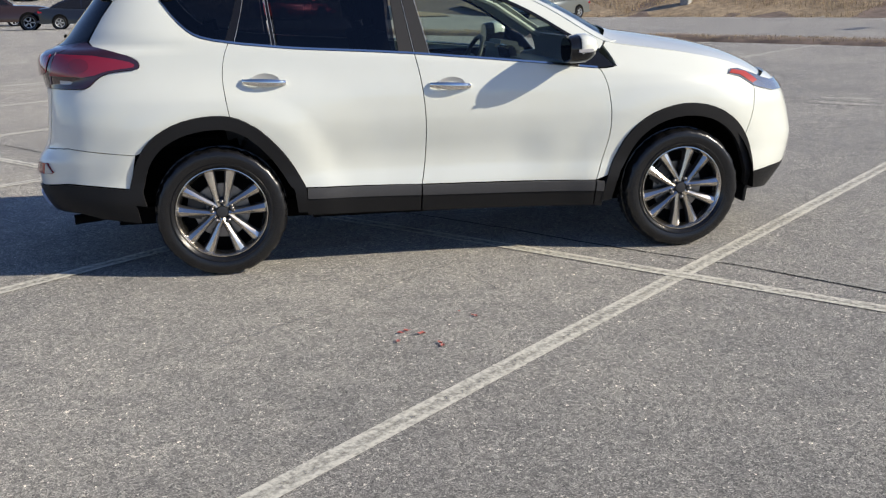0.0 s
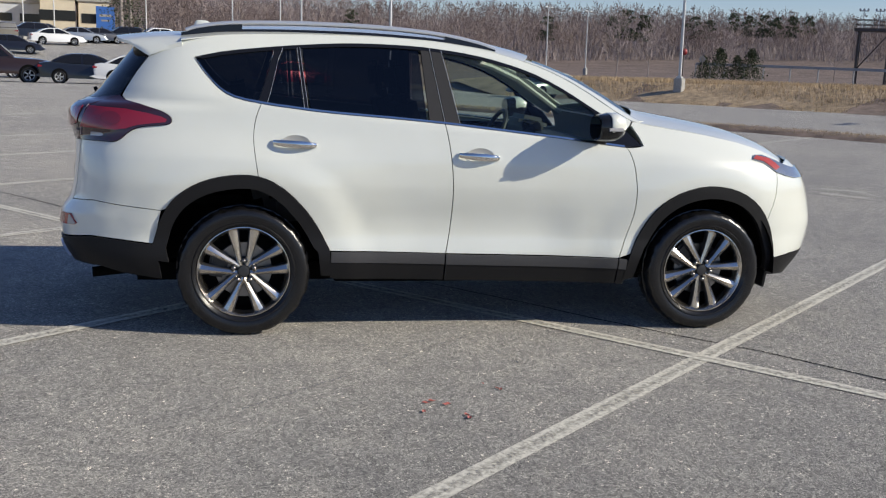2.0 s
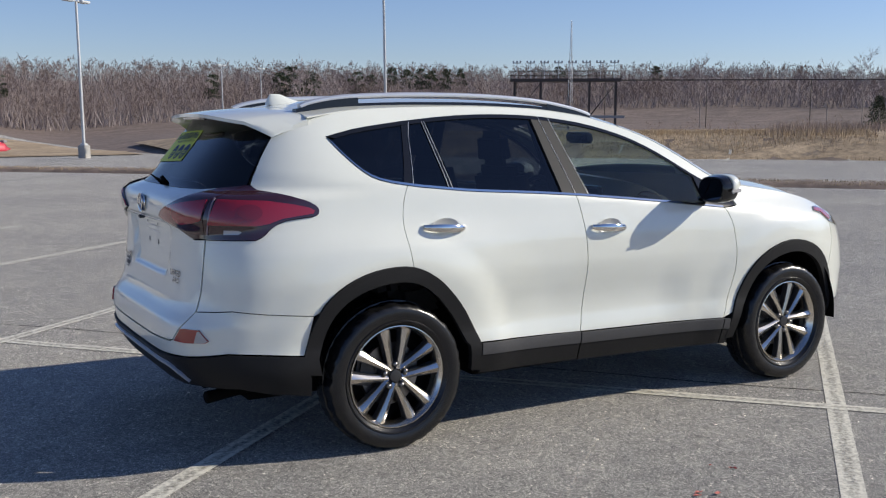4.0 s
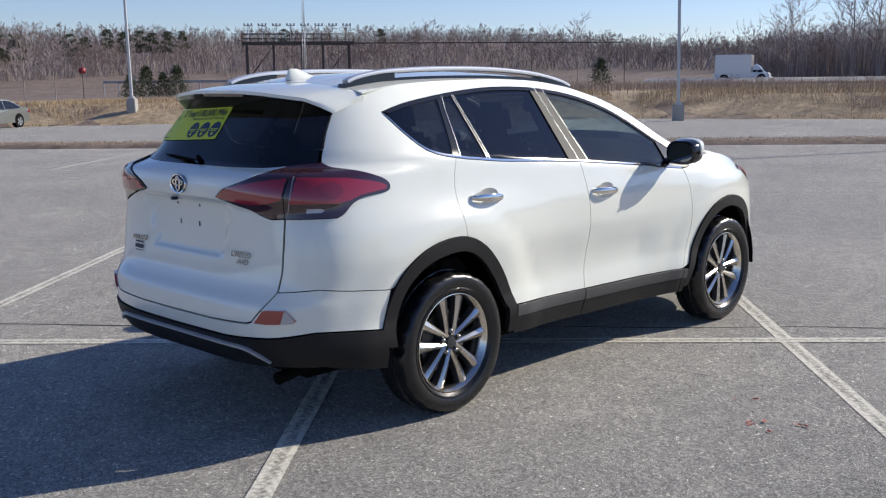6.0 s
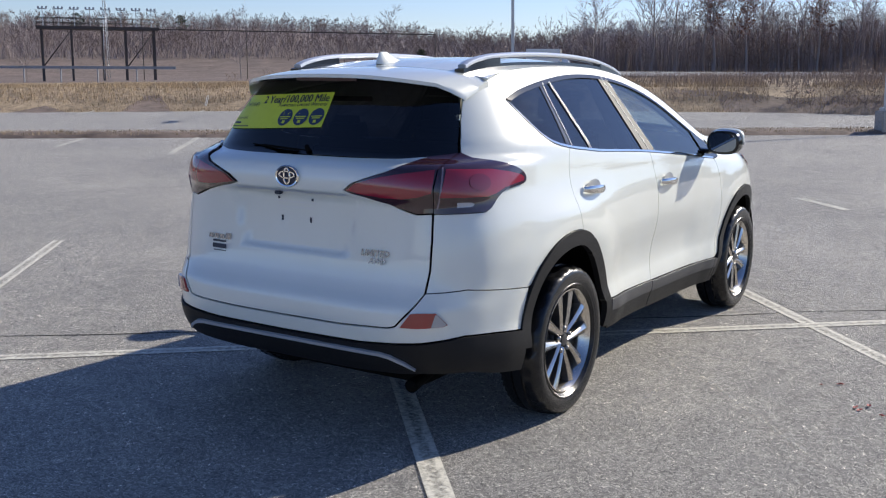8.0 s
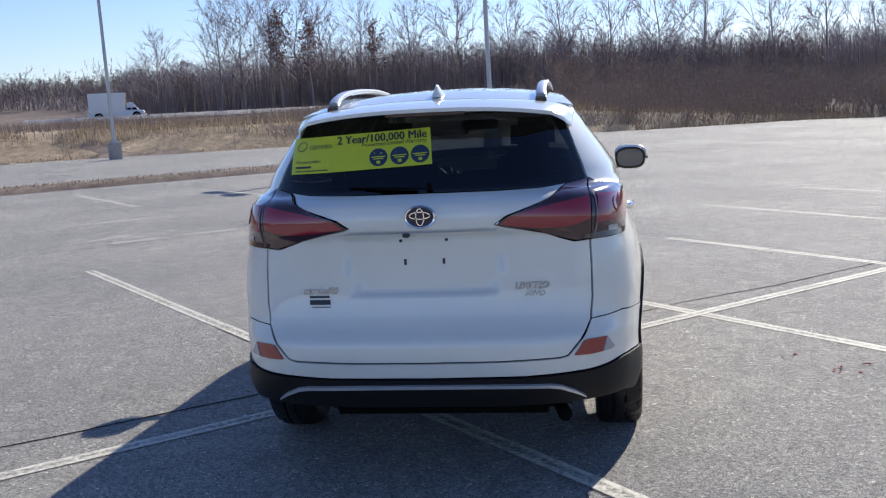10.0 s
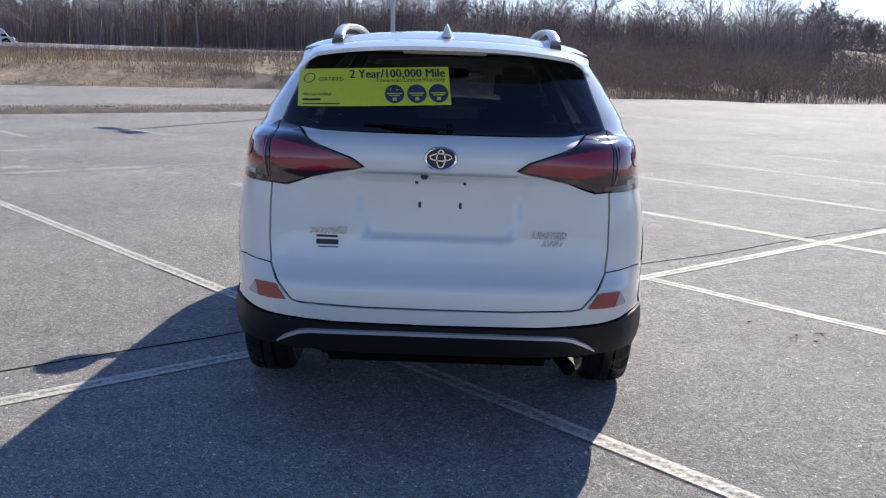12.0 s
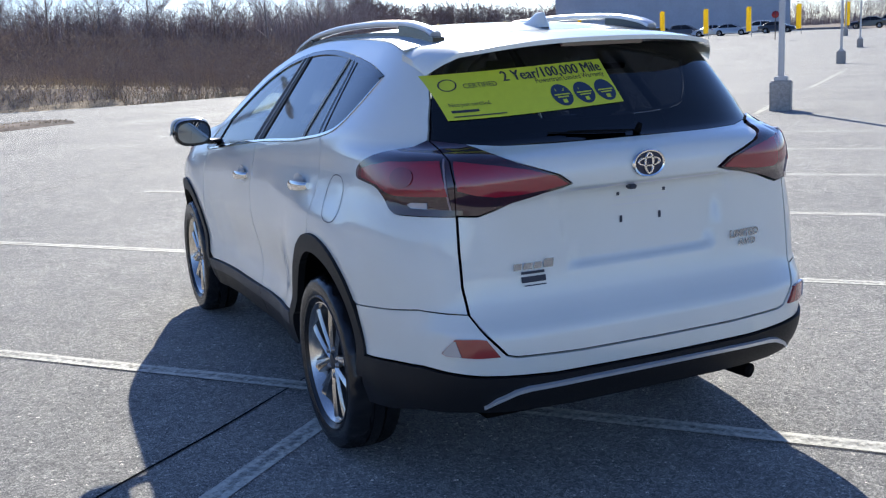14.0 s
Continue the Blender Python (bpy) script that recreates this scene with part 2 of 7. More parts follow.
def box(bm, size, at=(0, 0, 0), turn=None, bevel=0.0, taper=1.0):
    """A block with its middle at a point; its top may taper."""
    got = bmesh.ops.create_cube(bm, size=1)["verts"]
    for v in got:
        k = taper if v.co.z > 0 else 1
        v.co = Vector((v.co.x * size[0] * k, v.co.y * size[1] * k, v.co.z * size[2]))
    if bevel:
        edges = list({e for v in got for e in v.link_edges})
        got = list({v for f in bmesh.ops.bevel(bm, geom=edges, offset=bevel, segments=2, affect="EDGES")["faces"] for v in f.verts} | {v for v in got if v.is_valid})
    m = Matrix.Translation(at) @ (turn.to_4x4() if turn else Matrix())
    bmesh.ops.transform(bm, matrix=m, verts=got)
    return got


def tube(bm, a, b, ra, rb=None, n=8, cap=True):
    """A tapered rod from a to b."""
    a, b = Vector(a), Vector(b)
    rb = ra if rb is None else rb
    q = (b - a).to_track_quat("Z", "Y")
    rings = []
    for p, r in ((a, ra), (b, rb)):
        rings.append([bm.verts.new(p + q @ Vector((r * math.cos(i * math.tau / n), r * math.sin(i * math.tau / n), 0))) for i in range(n)])
    for i in range(n):
        bm.faces.new((rings[0][i], rings[0][(i + 1) % n], rings[1][(i + 1) % n], rings[1][i]))
    if cap:
        bm.faces.new(rings[0][::-1])
        bm.faces.new(rings[1])


def lathe(bm, profile, n=48, axis="Y", closed=False):
    """Turns a list of (radius, along) round an axis."""
    rings = []
    for r, y in profile:
        ring = []
        for i in range(n):
            a = i * math.tau / n
            ring.append(bm.verts.new((r * math.cos(a), y, r * math.sin(a)) if axis == "Y" else (r * math.cos(a), r * math.sin(a), y)))
        rings.append(ring)
    pairs = list(zip(rings, rings[1:])) + ([(rings[-1], rings[0])] if closed else [])
    for p, q in pairs:
        for i in range(n):
            bm.faces.new((p[i], p[(i + 1) % n], q[(i + 1) % n], q[i]))
    bmesh.ops.recalc_face_normals(bm, faces=bm.faces)


def sweep(bm, path, section, up=Vector((0, 0, 1)), cap=True):
    """Carries a closed section (side, up) along a path of points."""
    rings = []
    path = [Vector(p) for p in path]
    for i, p in enumerate(path):
        d = (path[min(i + 1, len(path) - 1)] - path[max(i - 1, 0)]).normalized()
        sx = d.cross(up).normalized()
        sy = sx.cross(d)
        sec = section(i / (len(path) - 1)) if callable(section) else section
        rings.append([bm.verts.new(p + sx * u + sy * v) for u, v in sec])
    n = len(rings[0])
    for a, b in zip(rings, rings[1:]):
        for i in range(n):
            bm.faces.new((a[i], a[(i + 1) % n], b[(i + 1) % n], b[i]))
    if cap:
        bm.faces.new(rings[0][::-1])
        bm.faces.new(rings[-1])
    bmesh.ops.recalc_face_normals(bm, faces=bm.faces)


def curve(points):
    """A smooth function through points (x, y), level beyond the ends and free of overshoot."""
    xs, ys = [p[0] for p in points], [p[1] for p in points]
    d = [(b - a) / (q - p) for a, b, p, q in zip(ys, ys[1:], xs, xs[1:])]
    m = [d[0]] + [0.0 if a * b <= 0 else 2 * a * b / (a + b) for a, b in zip(d, d[1:])] + [d[-1]]

    def at(x):
        if x <= xs[0]:
            return ys[0]
        if x >= xs[-1]:
            return ys[-1]
        i = 0
        while x > xs[i + 1]:
            i += 1
        h = xs[i + 1] - xs[i]
        t = (x - xs[i]) / h
        return (ys[i] * (1 + 2 * t) * (1 - t) ** 2 + m[i] * h * t * (1 - t) ** 2 + ys[i + 1] * t * t * (3 - 2 * t) + m[i + 1] * h * t * t * (t - 1))
    return at


def step(a, b, x):
    t = min(1.0, max(0.0, (x - a) / (b - a)))
    return t * t * (3 - 2 * t)


# ---- ground ----
LOT = 40.5  # degrees by which the rows of the lot are turned
UX, UY = math.cos(radians(LOT)), math.sin(radians(LOT))
FOOT = [(-90, 122), (-40, 121), (-3, 118), (12, 84), (12, 45), (19, 36.5), (25, 28.5), (31.5, 20.5), (35.6, 8), (34.6, -3), (36.8, -13), (44, -21), (58, -33.5), (80, -54), (86, -61), (104, -79), (125, -115)]


def beyond(x, y):
    """Metres past the lot's far edge (negative on the asphalt)."""
    best, sign = 1e9, -1
    for (ax, ay), (bx, by) in zip(FOOT, FOOT[1:]):
        dx, dy = bx - ax, by - ay
        t = min(1, max(0, ((x - ax) * dx + (y - ay) * dy) / (dx * dx + dy * dy)))
        d = math.hypot(x - ax - t * dx, y - ay - t * dy)
        if d < best:
            best, sign = d, 1 if dx * (y - ay) - dy * (x - ax) > 0 else -1
    return best * sign


def height(x, y):
    r = math.hypot(x, y)
    az = math.degrees(math.atan2(y, x))
    late = 1 - step(-30, -16, az)
    level = 0.0135 * (0.707 * x - 0.707 * y) * step(14 + 31 * late, 60 + 60 * late, r)
    d = beyond(x, y)
    level = max(-0.9, min(4.5, level))
    bank = 1.0 * step(0.2, 3.6, d) * step(-20, 5, az) * (1 - step(72, 84, az))
    hill = 2.6 * step(60, 105, r) * step(80, 90, az) * (1 - step(120, 150, az))
    far = 13.0 * step(130, 300, r) * step(22, 45, az) * (1 - step(130, 160, az)) + 4.5 * step(100, 190, r) * step(-34, -14, az) * (1 - step(22, 45, az))
    return level + bank + hill + far


def spread(limit, n, dense):
    """Grid lines, close together in the middle."""
    return [math.copysign(abs(t) * dense + (limit - dense) * abs(t) ** 4, t) for t in (i / n * 2 - 1 for i in range(n + 1))]


def sheet(keep, lift):
    lines = spread(1500, 150, 230)
    verts, faces, index = [], [], {}
    hs = {}

    def vert(i, j):
        if (i, j) not in index:
            index[i, j] = len(verts)
            x, y = lines[i] + 10, lines[j] + 20
            verts.append((x, y, height(x, y) + lift))
        return index[i, j]
    n = len(lines) - 1
    for i in range(n):
        for j in range(n):
            x, y = (lines[i] + lines[i + 1]) / 2 + 10, (lines[j] + lines[j + 1]) / 2 + 20
            if keep(x, y):
                faces.append((vert(i, j), vert(i + 1, j), vert(i + 1, j + 1), vert(i, j + 1)))
    return verts, faces


gv, gf = sheet(lambda x, y: True, -0.2)
ground = tagged(new("ground", mesh_of("ground", gv, gf, M["litter"], True)), "brown winter earth with leaf litter and dead grass", "ground", kind="structure")


def lot_mesh():
    """The asphalt: rows of quads from behind the camera up to the lot's edge, following its outline."""
    verts, faces, cols = [], [], []
    edge = []
    for (ax, ay), (bx, by) in zip(FOOT, FOOT[1:]):
        k = max(2, int(math.hypot(bx - ax, by - ay) / 3))
        edge += [(ax + (bx - ax) * i / k, ay + (by - ay) * i / k) for i in range(k)]
    edge.append(FOOT[-1])
    back = Vector((-30, -50))
    for q, (x, y) in enumerate(edge):
        wob = 0.25 * noise.noise(Vector((x * 0.35, y * 0.35, 2)))
        col = []
        for i in range(41):
            t = i / 40
            px, py = back.x + (x - back.x) * (0.02 + 0.98 * t), back.y + (y - back.y) * (0.02 + 0.98 * t)
            if i == 40:
                px, py = px + wob, py + wob
            col.append(len(verts))
            verts.append((px, py, height(px, py) * (1 - 0) if i < 40 else height(px, py) - 0.02))
        cols.append(col)
    for a, b in zip(cols, cols[1:]):
        for i in range(40):
            faces.append((a[i], a[i + 1], b[i + 1], b[i]))
    return verts, faces


lv, lf = lot_mesh()
pavement = tagged(new("pavement", mesh_of("pavement", lv, lf, M["asphalt"], True)), "worn grey asphalt of a wide parking lot", "pavement", kind="structure")


def strip_on_ground(name, a, b, width, material, lift=0.004, label="", category="", group="", wander=0.0, kind="structure"):
    """A flat strip lying on the asphalt from a to b."""
    a, b = Vector(a), Vector(b)
    length = (b - a).length
    d = (b - a) / length
    n = max(2, int(length / 0.5))
    verts, faces = [], []
    ob = new(name)
    for i in range(n + 1):
        x = length * i / n
        w = wander * noise.noise(Vector((a.x + x * 0.9, a.y, 7))) + wander * 0.3 * noise.noise(Vector((x * 4, a.y, 3)))
        k = 0.5 * width * (1 if not wander else 0.6 + 0.8 * abs(noise.noise(Vector((x * 2.3, a.x, 1)))))
        for sgn in (-1, 1):
            px, py = a.x + d.x * x - d.y * (sgn * k + w), a.y + d.y * x + d.x * (sgn * k + w)
            verts.append((x, sgn * k + w, height(px, py) + lift))
    for i in range(n):
        faces.append((2 * i, 2 * i + 2, 2 * i + 3, 2 * i + 1))
    bpy.data.objects.remove(ob)
    ob = new(name, mesh_of(name, verts, faces, material))
    ob.matrix_basis = Matrix.Translation((a.x, a.y, 0)) @ Matrix.Rotation(math.atan2(d.y, d.x), 4, "Z")
    return tagged(ob, label, category, group, kind)


def lot(u, v):
    """From the lot's own axes (along its stall lines, across them) to the world."""
    return (UX * u - UY * v, UY * u + UX * v)


LINES = [
    ((-2.45, -4.55), (3.80, 0.905)), ((3.80, 0.905), (5.75, 2.61)), ((-2.24, 2.14), (3.10, -3.68)), ((3.10, -3.68), (9.5, -10.7)),
    ((-3.75, -2.03), (0.98, 2.11)), ((0.98, 2.11), (3.80, 4.59)), ((-4.05, 4.25), (-2.24, 2.14)), ((-3.9, 1.49), (0.45, 5.30)), ((-4.3, 4.79), (0.2, 8.72)),
    ((-4.75, 7.95), (-1.4, 10.8)), ((-5.4, 10.95), (-2.0, 13.8)), ((-6.6, 16.1), (-3.4, 18.8)), ((8.0, 15.6), (11.2, 18.4)), ((8.2, 12.3), (12.9, 16.3)), ((4.0, 14.9), (7.7, 18.1)),
    ((5.0, -1.6), (-0.6, -6.35)), ((8.2, -2.35), (2.6, -7.1)), ((10.2, -4.15), (4.7, -8.85)), ((12.2, -5.9), (6.6, -10.7)),
    ((7.95, 0.25), (7.1, -0.5)), ((8.2, 7.2), (9.25, 5.9)), ((6.0, 5.4), (6.4, 4.95)), ((6.7, 4.7), (7.1, 4.1)), ((6.3, 5.85), (6.75, 5.5)),
    ((14.4, 10.3), (11.0, 7.3)), ((14.1, 7.0), (12.4, 5.2)), ((27.0, -2.9), (22.8, -6.4)), ((22.0, -2.9), (20.6, -4.4)), ((20.0, -8.2), (16.5, -11.0)),
    ((23.5, 27.5), (26.5, 30.0)), ((26.2, 23.6), (29.0, 26.0)), ((29.0, 19.8), (31.3, 21.9)), ((20.5, 30.9), (23.0, 33.0)), ((17.0, 35.5), (19.0, 37.2)),
    ((11.0, -12.2), (13.6, -15.2)), ((17.5, -20.0), (25.5, -29.5)), ((30.0, -14.0), (26.5, -17.0)), ((33.0, -16.5), (29.5, -19.5)),
    ((-7.5, 22.5), (-3.5, 26.0)), ((-9.0, 26.5), (-5.2, 29.8)), ((-10.6, 30.6), (-6.6, 34.0)), ((-2.5, 21.6), (0.7, 24.4)),
]
for i, (a, b) in enumerate(LINES):
    strip_on_ground("parking_line", a, b, 0.105, M["line"], 0.0032 + 0.0009 * (i % 5), label="worn off-white painted stall line on asphalt", category="parking line", group="parking lines")
for a, b in [((-4.2, 4.6), (2.55, -3.2)), ((2.55, -3.2), (6.0, -7.4)), ((4.6, 6.2), (9.0, 1.2)), ((9.0, 1.2), (17.0, -8.2)), ((3.6, 8.0), (15.5, -5.5))]:
    strip_on_ground("asphalt_crack", (a[0] + 0.25, a[1] + 0.22), (b[0] + 0.25, b[1] + 0.22), 0.016, M["crack"], 0.003, "thin dark wandering crack in the asphalt", "crack", "cracks", 0.06)


def scatter_bits(name, at, reach, count, size, material, label, group):
    """Small flat curled bits lying on the asphalt."""
    rnd = random.Random(len(name) * 7 + int(at[0] * 10))
    for _ in range(count):
        x, y = at[0] + rnd.gauss(0, reach), at[1] + rnd.gauss(0, reach)
        k = size * rnd.uniform(0.6, 1.3)
        a = rnd.uniform(0, math.tau)
        pts = [(0.9, 0, 0), (0.3, 0.4, 0.25), (-0.5, 0.35, 0.1), (-1, 0, 0.3), (-0.4, -0.4, 0.05), (0.4, -0.35, 0.3)]
        verts = [(p[0] * k, p[1] * k, p[2] * k + 0.004) for p in pts] + [(0, 0, 0.002)]
        faces = [(i, (i + 1) % 6, 6) for i in range(6)]
        ob = mesh_part(name, verts, faces, material)
        ob.matrix_basis = Matrix.Translation((x, y, 0.001)) @ Matrix.Rotation(a, 4, "Z")
        tagged(ob, label, "leaf", group)


for pts in ([(-1.15, -1.12), (-0.75, -1.13), (-0.40, -1.08), (-0.10, -0.96)], [(-1.35, -2.05), (-0.95, -1.72), (-0.5, -1.32), (-0.12, -1.0)], [(-0.12, -1.0), (-0.02, -1.25), (0.05, -1.5)]):
    for a, b in zip(pts, pts[1:]):
        strip_on_ground("scuff_mark", a, b, 0.035, M["scuff"], 0.003, "faint pale scuff on the asphalt", "scuff mark", "scuff marks", 0.03)
scatter_bits("fallen_leaf", (-0.49, -2.12), 0.075, 6, 0.022, M["leaf"], "small curled red leaf lying on the asphalt", "red leaves")
scatter_bits("fallen_leaf", (-0.13, -1.9), 0.05, 3, 0.016, M["leaf"], "small curled red leaf lying on the asphalt", "red leaves")


def grass_strip():
    """The low bank between the two lots: earth with dry grass along its ridge."""
    verts, faces = [], []
    rows = []
    for i in range(121):
        v = -17 + 41 * i / 120
        row = []
        for k, (du, h) in enumerate([(0, 0.0), (0.15, 0.1), (0.7, 0.15), (1.2, 0.13), (1.6, 0.09), (1.75, 0.0)]):
            x, y = lot(19.3 + du + 0.12 * noise.noise(Vector((v * 0.6, k, 0))), v)
            row.append(len(verts))
            verts.append((x, y, height(x, y) - 0.01 + h * (0.8 + 0.5 * noise.noise(Vector((v * 1.3, k * 2, 4))))))
        rows.append(row)
    for a, b in zip(rows, rows[1:]):
        for k in range(5):
            faces.append((a[k], b[k], b[k + 1], a[k + 1]))
    return verts, faces


sv, sf = grass_strip()
tagged(new("grass_strip", mesh_of("grass_strip", sv, sf, M["litter"], True)), "low strip of earth and dry grass between two lots", "grass strip", kind="structure")


# ---- the white car: its outer skin as one smooth surface, cut into panels ----
XR, XF = -1.15, 0.90  # where the side turns into the rear and front ends
HUB, HUB_Z = 1.33, 0.352
side_width = curve([(0.10, 0.74), (0.22, 0.79), (0.33, 0.828), (0.44, 0.853), (0.49, 0.8495), (0.54, 0.844), (0.64, 0.852), (0.74, 0.864), (0.84, 0.872), (0.94, 0.8695), (1.03, 0.856), (1.1, 0.842), (1.6, 0.78)])
rear_end = curve([(0.15, 2.02), (0.25, 2.13), (0.33, 2.22), (0.42, 2.285), (0.50, 2.315), (0.58, 2.325), (0.64, 2.32), (0.675, 2.298), (0.70, 2.28), (0.74, 2.262), (0.85, 2.245), (0.96, 2.24), (1.06, 2.245), (1.10, 2.268),
                  (1.14, 2.272), (1.19, 2.262), (1.215, 2.235), (1.25, 2.17), (1.35, 2.085), (1.45, 2.0), (1.53, 1.935), (1.60, 1.87)])
front_end = curve([(0.15, 2.05), (0.30, 2.17), (0.45, 2.255), (0.60, 2.285), (0.70, 2.262), (0.77, 2.24), (0.88, 2.195), (0.96, 2.12), (1.05, 1.98), (1.15, 1.9), (1.6, 1.7)])
rear_square = curve([(0.3, 5.2), (0.7, 5.4), (1.1, 4.9), (1.205, 4.6), (1.24, 3.4), (1.32, 3.5), (1.45, 4.0), (1.6, 4.6)])
roof_edge = curve([(-2.0, 1.50), (-1.85, 1.535), (-1.69, 1.562), (-1.40, 1.603), (-0.98, 1.622), (-0.66, 1.626), (-0.34, 1.618), (0.0, 1.583), (0.16, 1.548), (0.32, 1.503), (0.48, 1.440), (0.64, 1.350), (0.80, 1.245), (0.88, 1.205),
                   (1.10, 1.170), (1.33, 1.138), (1.52, 1.105), (1.70, 1.058), (1.83, 1.01), (1.95, 0.95)])


def belt(x):
    return 1.07 + 0.09 * (0.8 - x)


def half_width(x, z):
    w = side_width(z)
    over = z - belt(x)
    w -= 0.60 * 0.5 * (over + math.sqrt(over * over + 0.0006))
    for hub, lift in ((-HUB, 0.034), (HUB, 0.03)):
        r = math.hypot(x - hub, z - HUB_Z)
        w += lift * (0.55 * step(0.72, 0.54, r) + 0.45 * step(1.0, 0.6, r)) * step(1.16, 0.95, z)
    w -= 0.016 * step(0.78, 0.5, abs(x + 0.2)) * math.exp(-((z - 0.62) / 0.13) ** 2)
    return w


def skin(s, z):
    """A point of the skin. s: 0 at the rear's middle, 1 to 2 along the side, 3 at the nose's middle."""
    if s <= 1 or s >= 2:
        rear = s <= 1
        a = (rear_end(z) + XR) if rear else (front_end(z) - XF)
        w = half_width(XR if rear else XF, z)
        n = rear_square(z) if rear else 3.3
        phi = (s if rear else 3 - s) * math.pi / 2
        c, q = abs(math.cos(phi)), abs(math.sin(phi))
        r = ((c / a) ** n + (q / w) ** n) ** (-1 / n)
        x, y = r * c, r * q
        x = XR - x if rear else XF + x
        k = half_width(x, z) - w
        y += k * (y / w) ** 4
        if rear:
            x += 0.020 * step(0.37 - (1.075 - z) * 0.3, 0.335 - (1.075 - z) * 0.3, y) * step(0.825, 0.85, z) * step(1.088, 1.07, z)
        return Vector((x, -y, z))
    x = XR + (XF - XR) * (s - 1)
    return Vector((x, -half_width(x, z), z))


def skin_normal(s, z):
    e = 0.004
    a = skin(max(0, s - e), z)
    b = skin(min(3, s + e), z)
    n = (b - a).cross(skin(s, z + e) - skin(s, z - e))
    if s < 1e-6 or s > 3 - 1e-6:
        n.y = 0
    return n.normalized()


def s_of(z, x=None, y=None, front=False):
    """The place along the skin with that x, or (on the rear, or the front) that distance from the middle."""
    if y is None and XR <= x <= XF:
        return 1 + (x - XR) / (XF - XR)
    front = front or (y is None and x > XF)
    lo, hi = (2.0, 3.0) if front else (0.0, 1.0)
    for _ in range(40):
        mid = (lo + hi) / 2
        p = skin(mid, z)
        if y is None:
            up = p.x < x
        else:
            up = (-p.y < y) != front
        lo, hi = (mid, hi) if up else (lo, mid)
    return (lo + hi) / 2


def side(*points):
    """An outline on the side of the car, by x and z."""
    return [(s_of(z, x=x), z) for x, z in points]


def rear(*points):
    """An outline on the rear, by distance from the middle and z."""
    return [(s_of(z, y=y) if y > 1e-4 else 0.0, z) for y, z in points]


def inset(poly, d):
    """Draws an outline in by d metres for the gap round a panel."""
    pts = [Vector((s * 1.75, z)) for s, z in poly]
    area = sum(a.x * b.y - b.x * a.y for a, b in zip(pts, pts[1:] + pts[:1]))
    sg = 1 if area > 0 else -1
    out = []
    n = len(pts)
    for i, p in enumerate(pts):
        u, v = (p - pts[i - 1]), (pts[(i + 1) % n] - p)
        if u.length < 1e-7 or v.length < 1e-7:
            out.append(poly[i])
            continue
        u.normalize(), v.normalize()
        nu, nv = Vector((-u.y, u.x)) * sg, Vector((-v.y, v.x)) * sg
        b = nu + nv
        k = d / max(0.4, 1 + nu.dot(nv))
        q = p + b * k
        out.append((0.0 if poly[i][0] < 1e-4 else (3.0 if poly[i][0] > 2.9999 else q.x / 1.75), q.y))
    return out


def smooth_line(points, k=4):
    """More points along a smooth curve through the given ones."""
    out = []
    p = points
    for i in range(len(p) - 1):
        a, b, c, d = p[max(i - 1, 0)], p[i], p[i + 1], p[min(i + 2, len(p) - 1)]
        for j in range(k):
            t = j / k
            out.append(tuple(0.5 * (2 * b[q] + (c[q] - a[q]) * t + (2 * a[q] - 5 * b[q] + 4 * c[q] - d[q]) * t * t + (3 * b[q] - a[q] - 3 * c[q] + d[q]) * t ** 3) for q in (0, 1)))
    return out + [p[-1]]


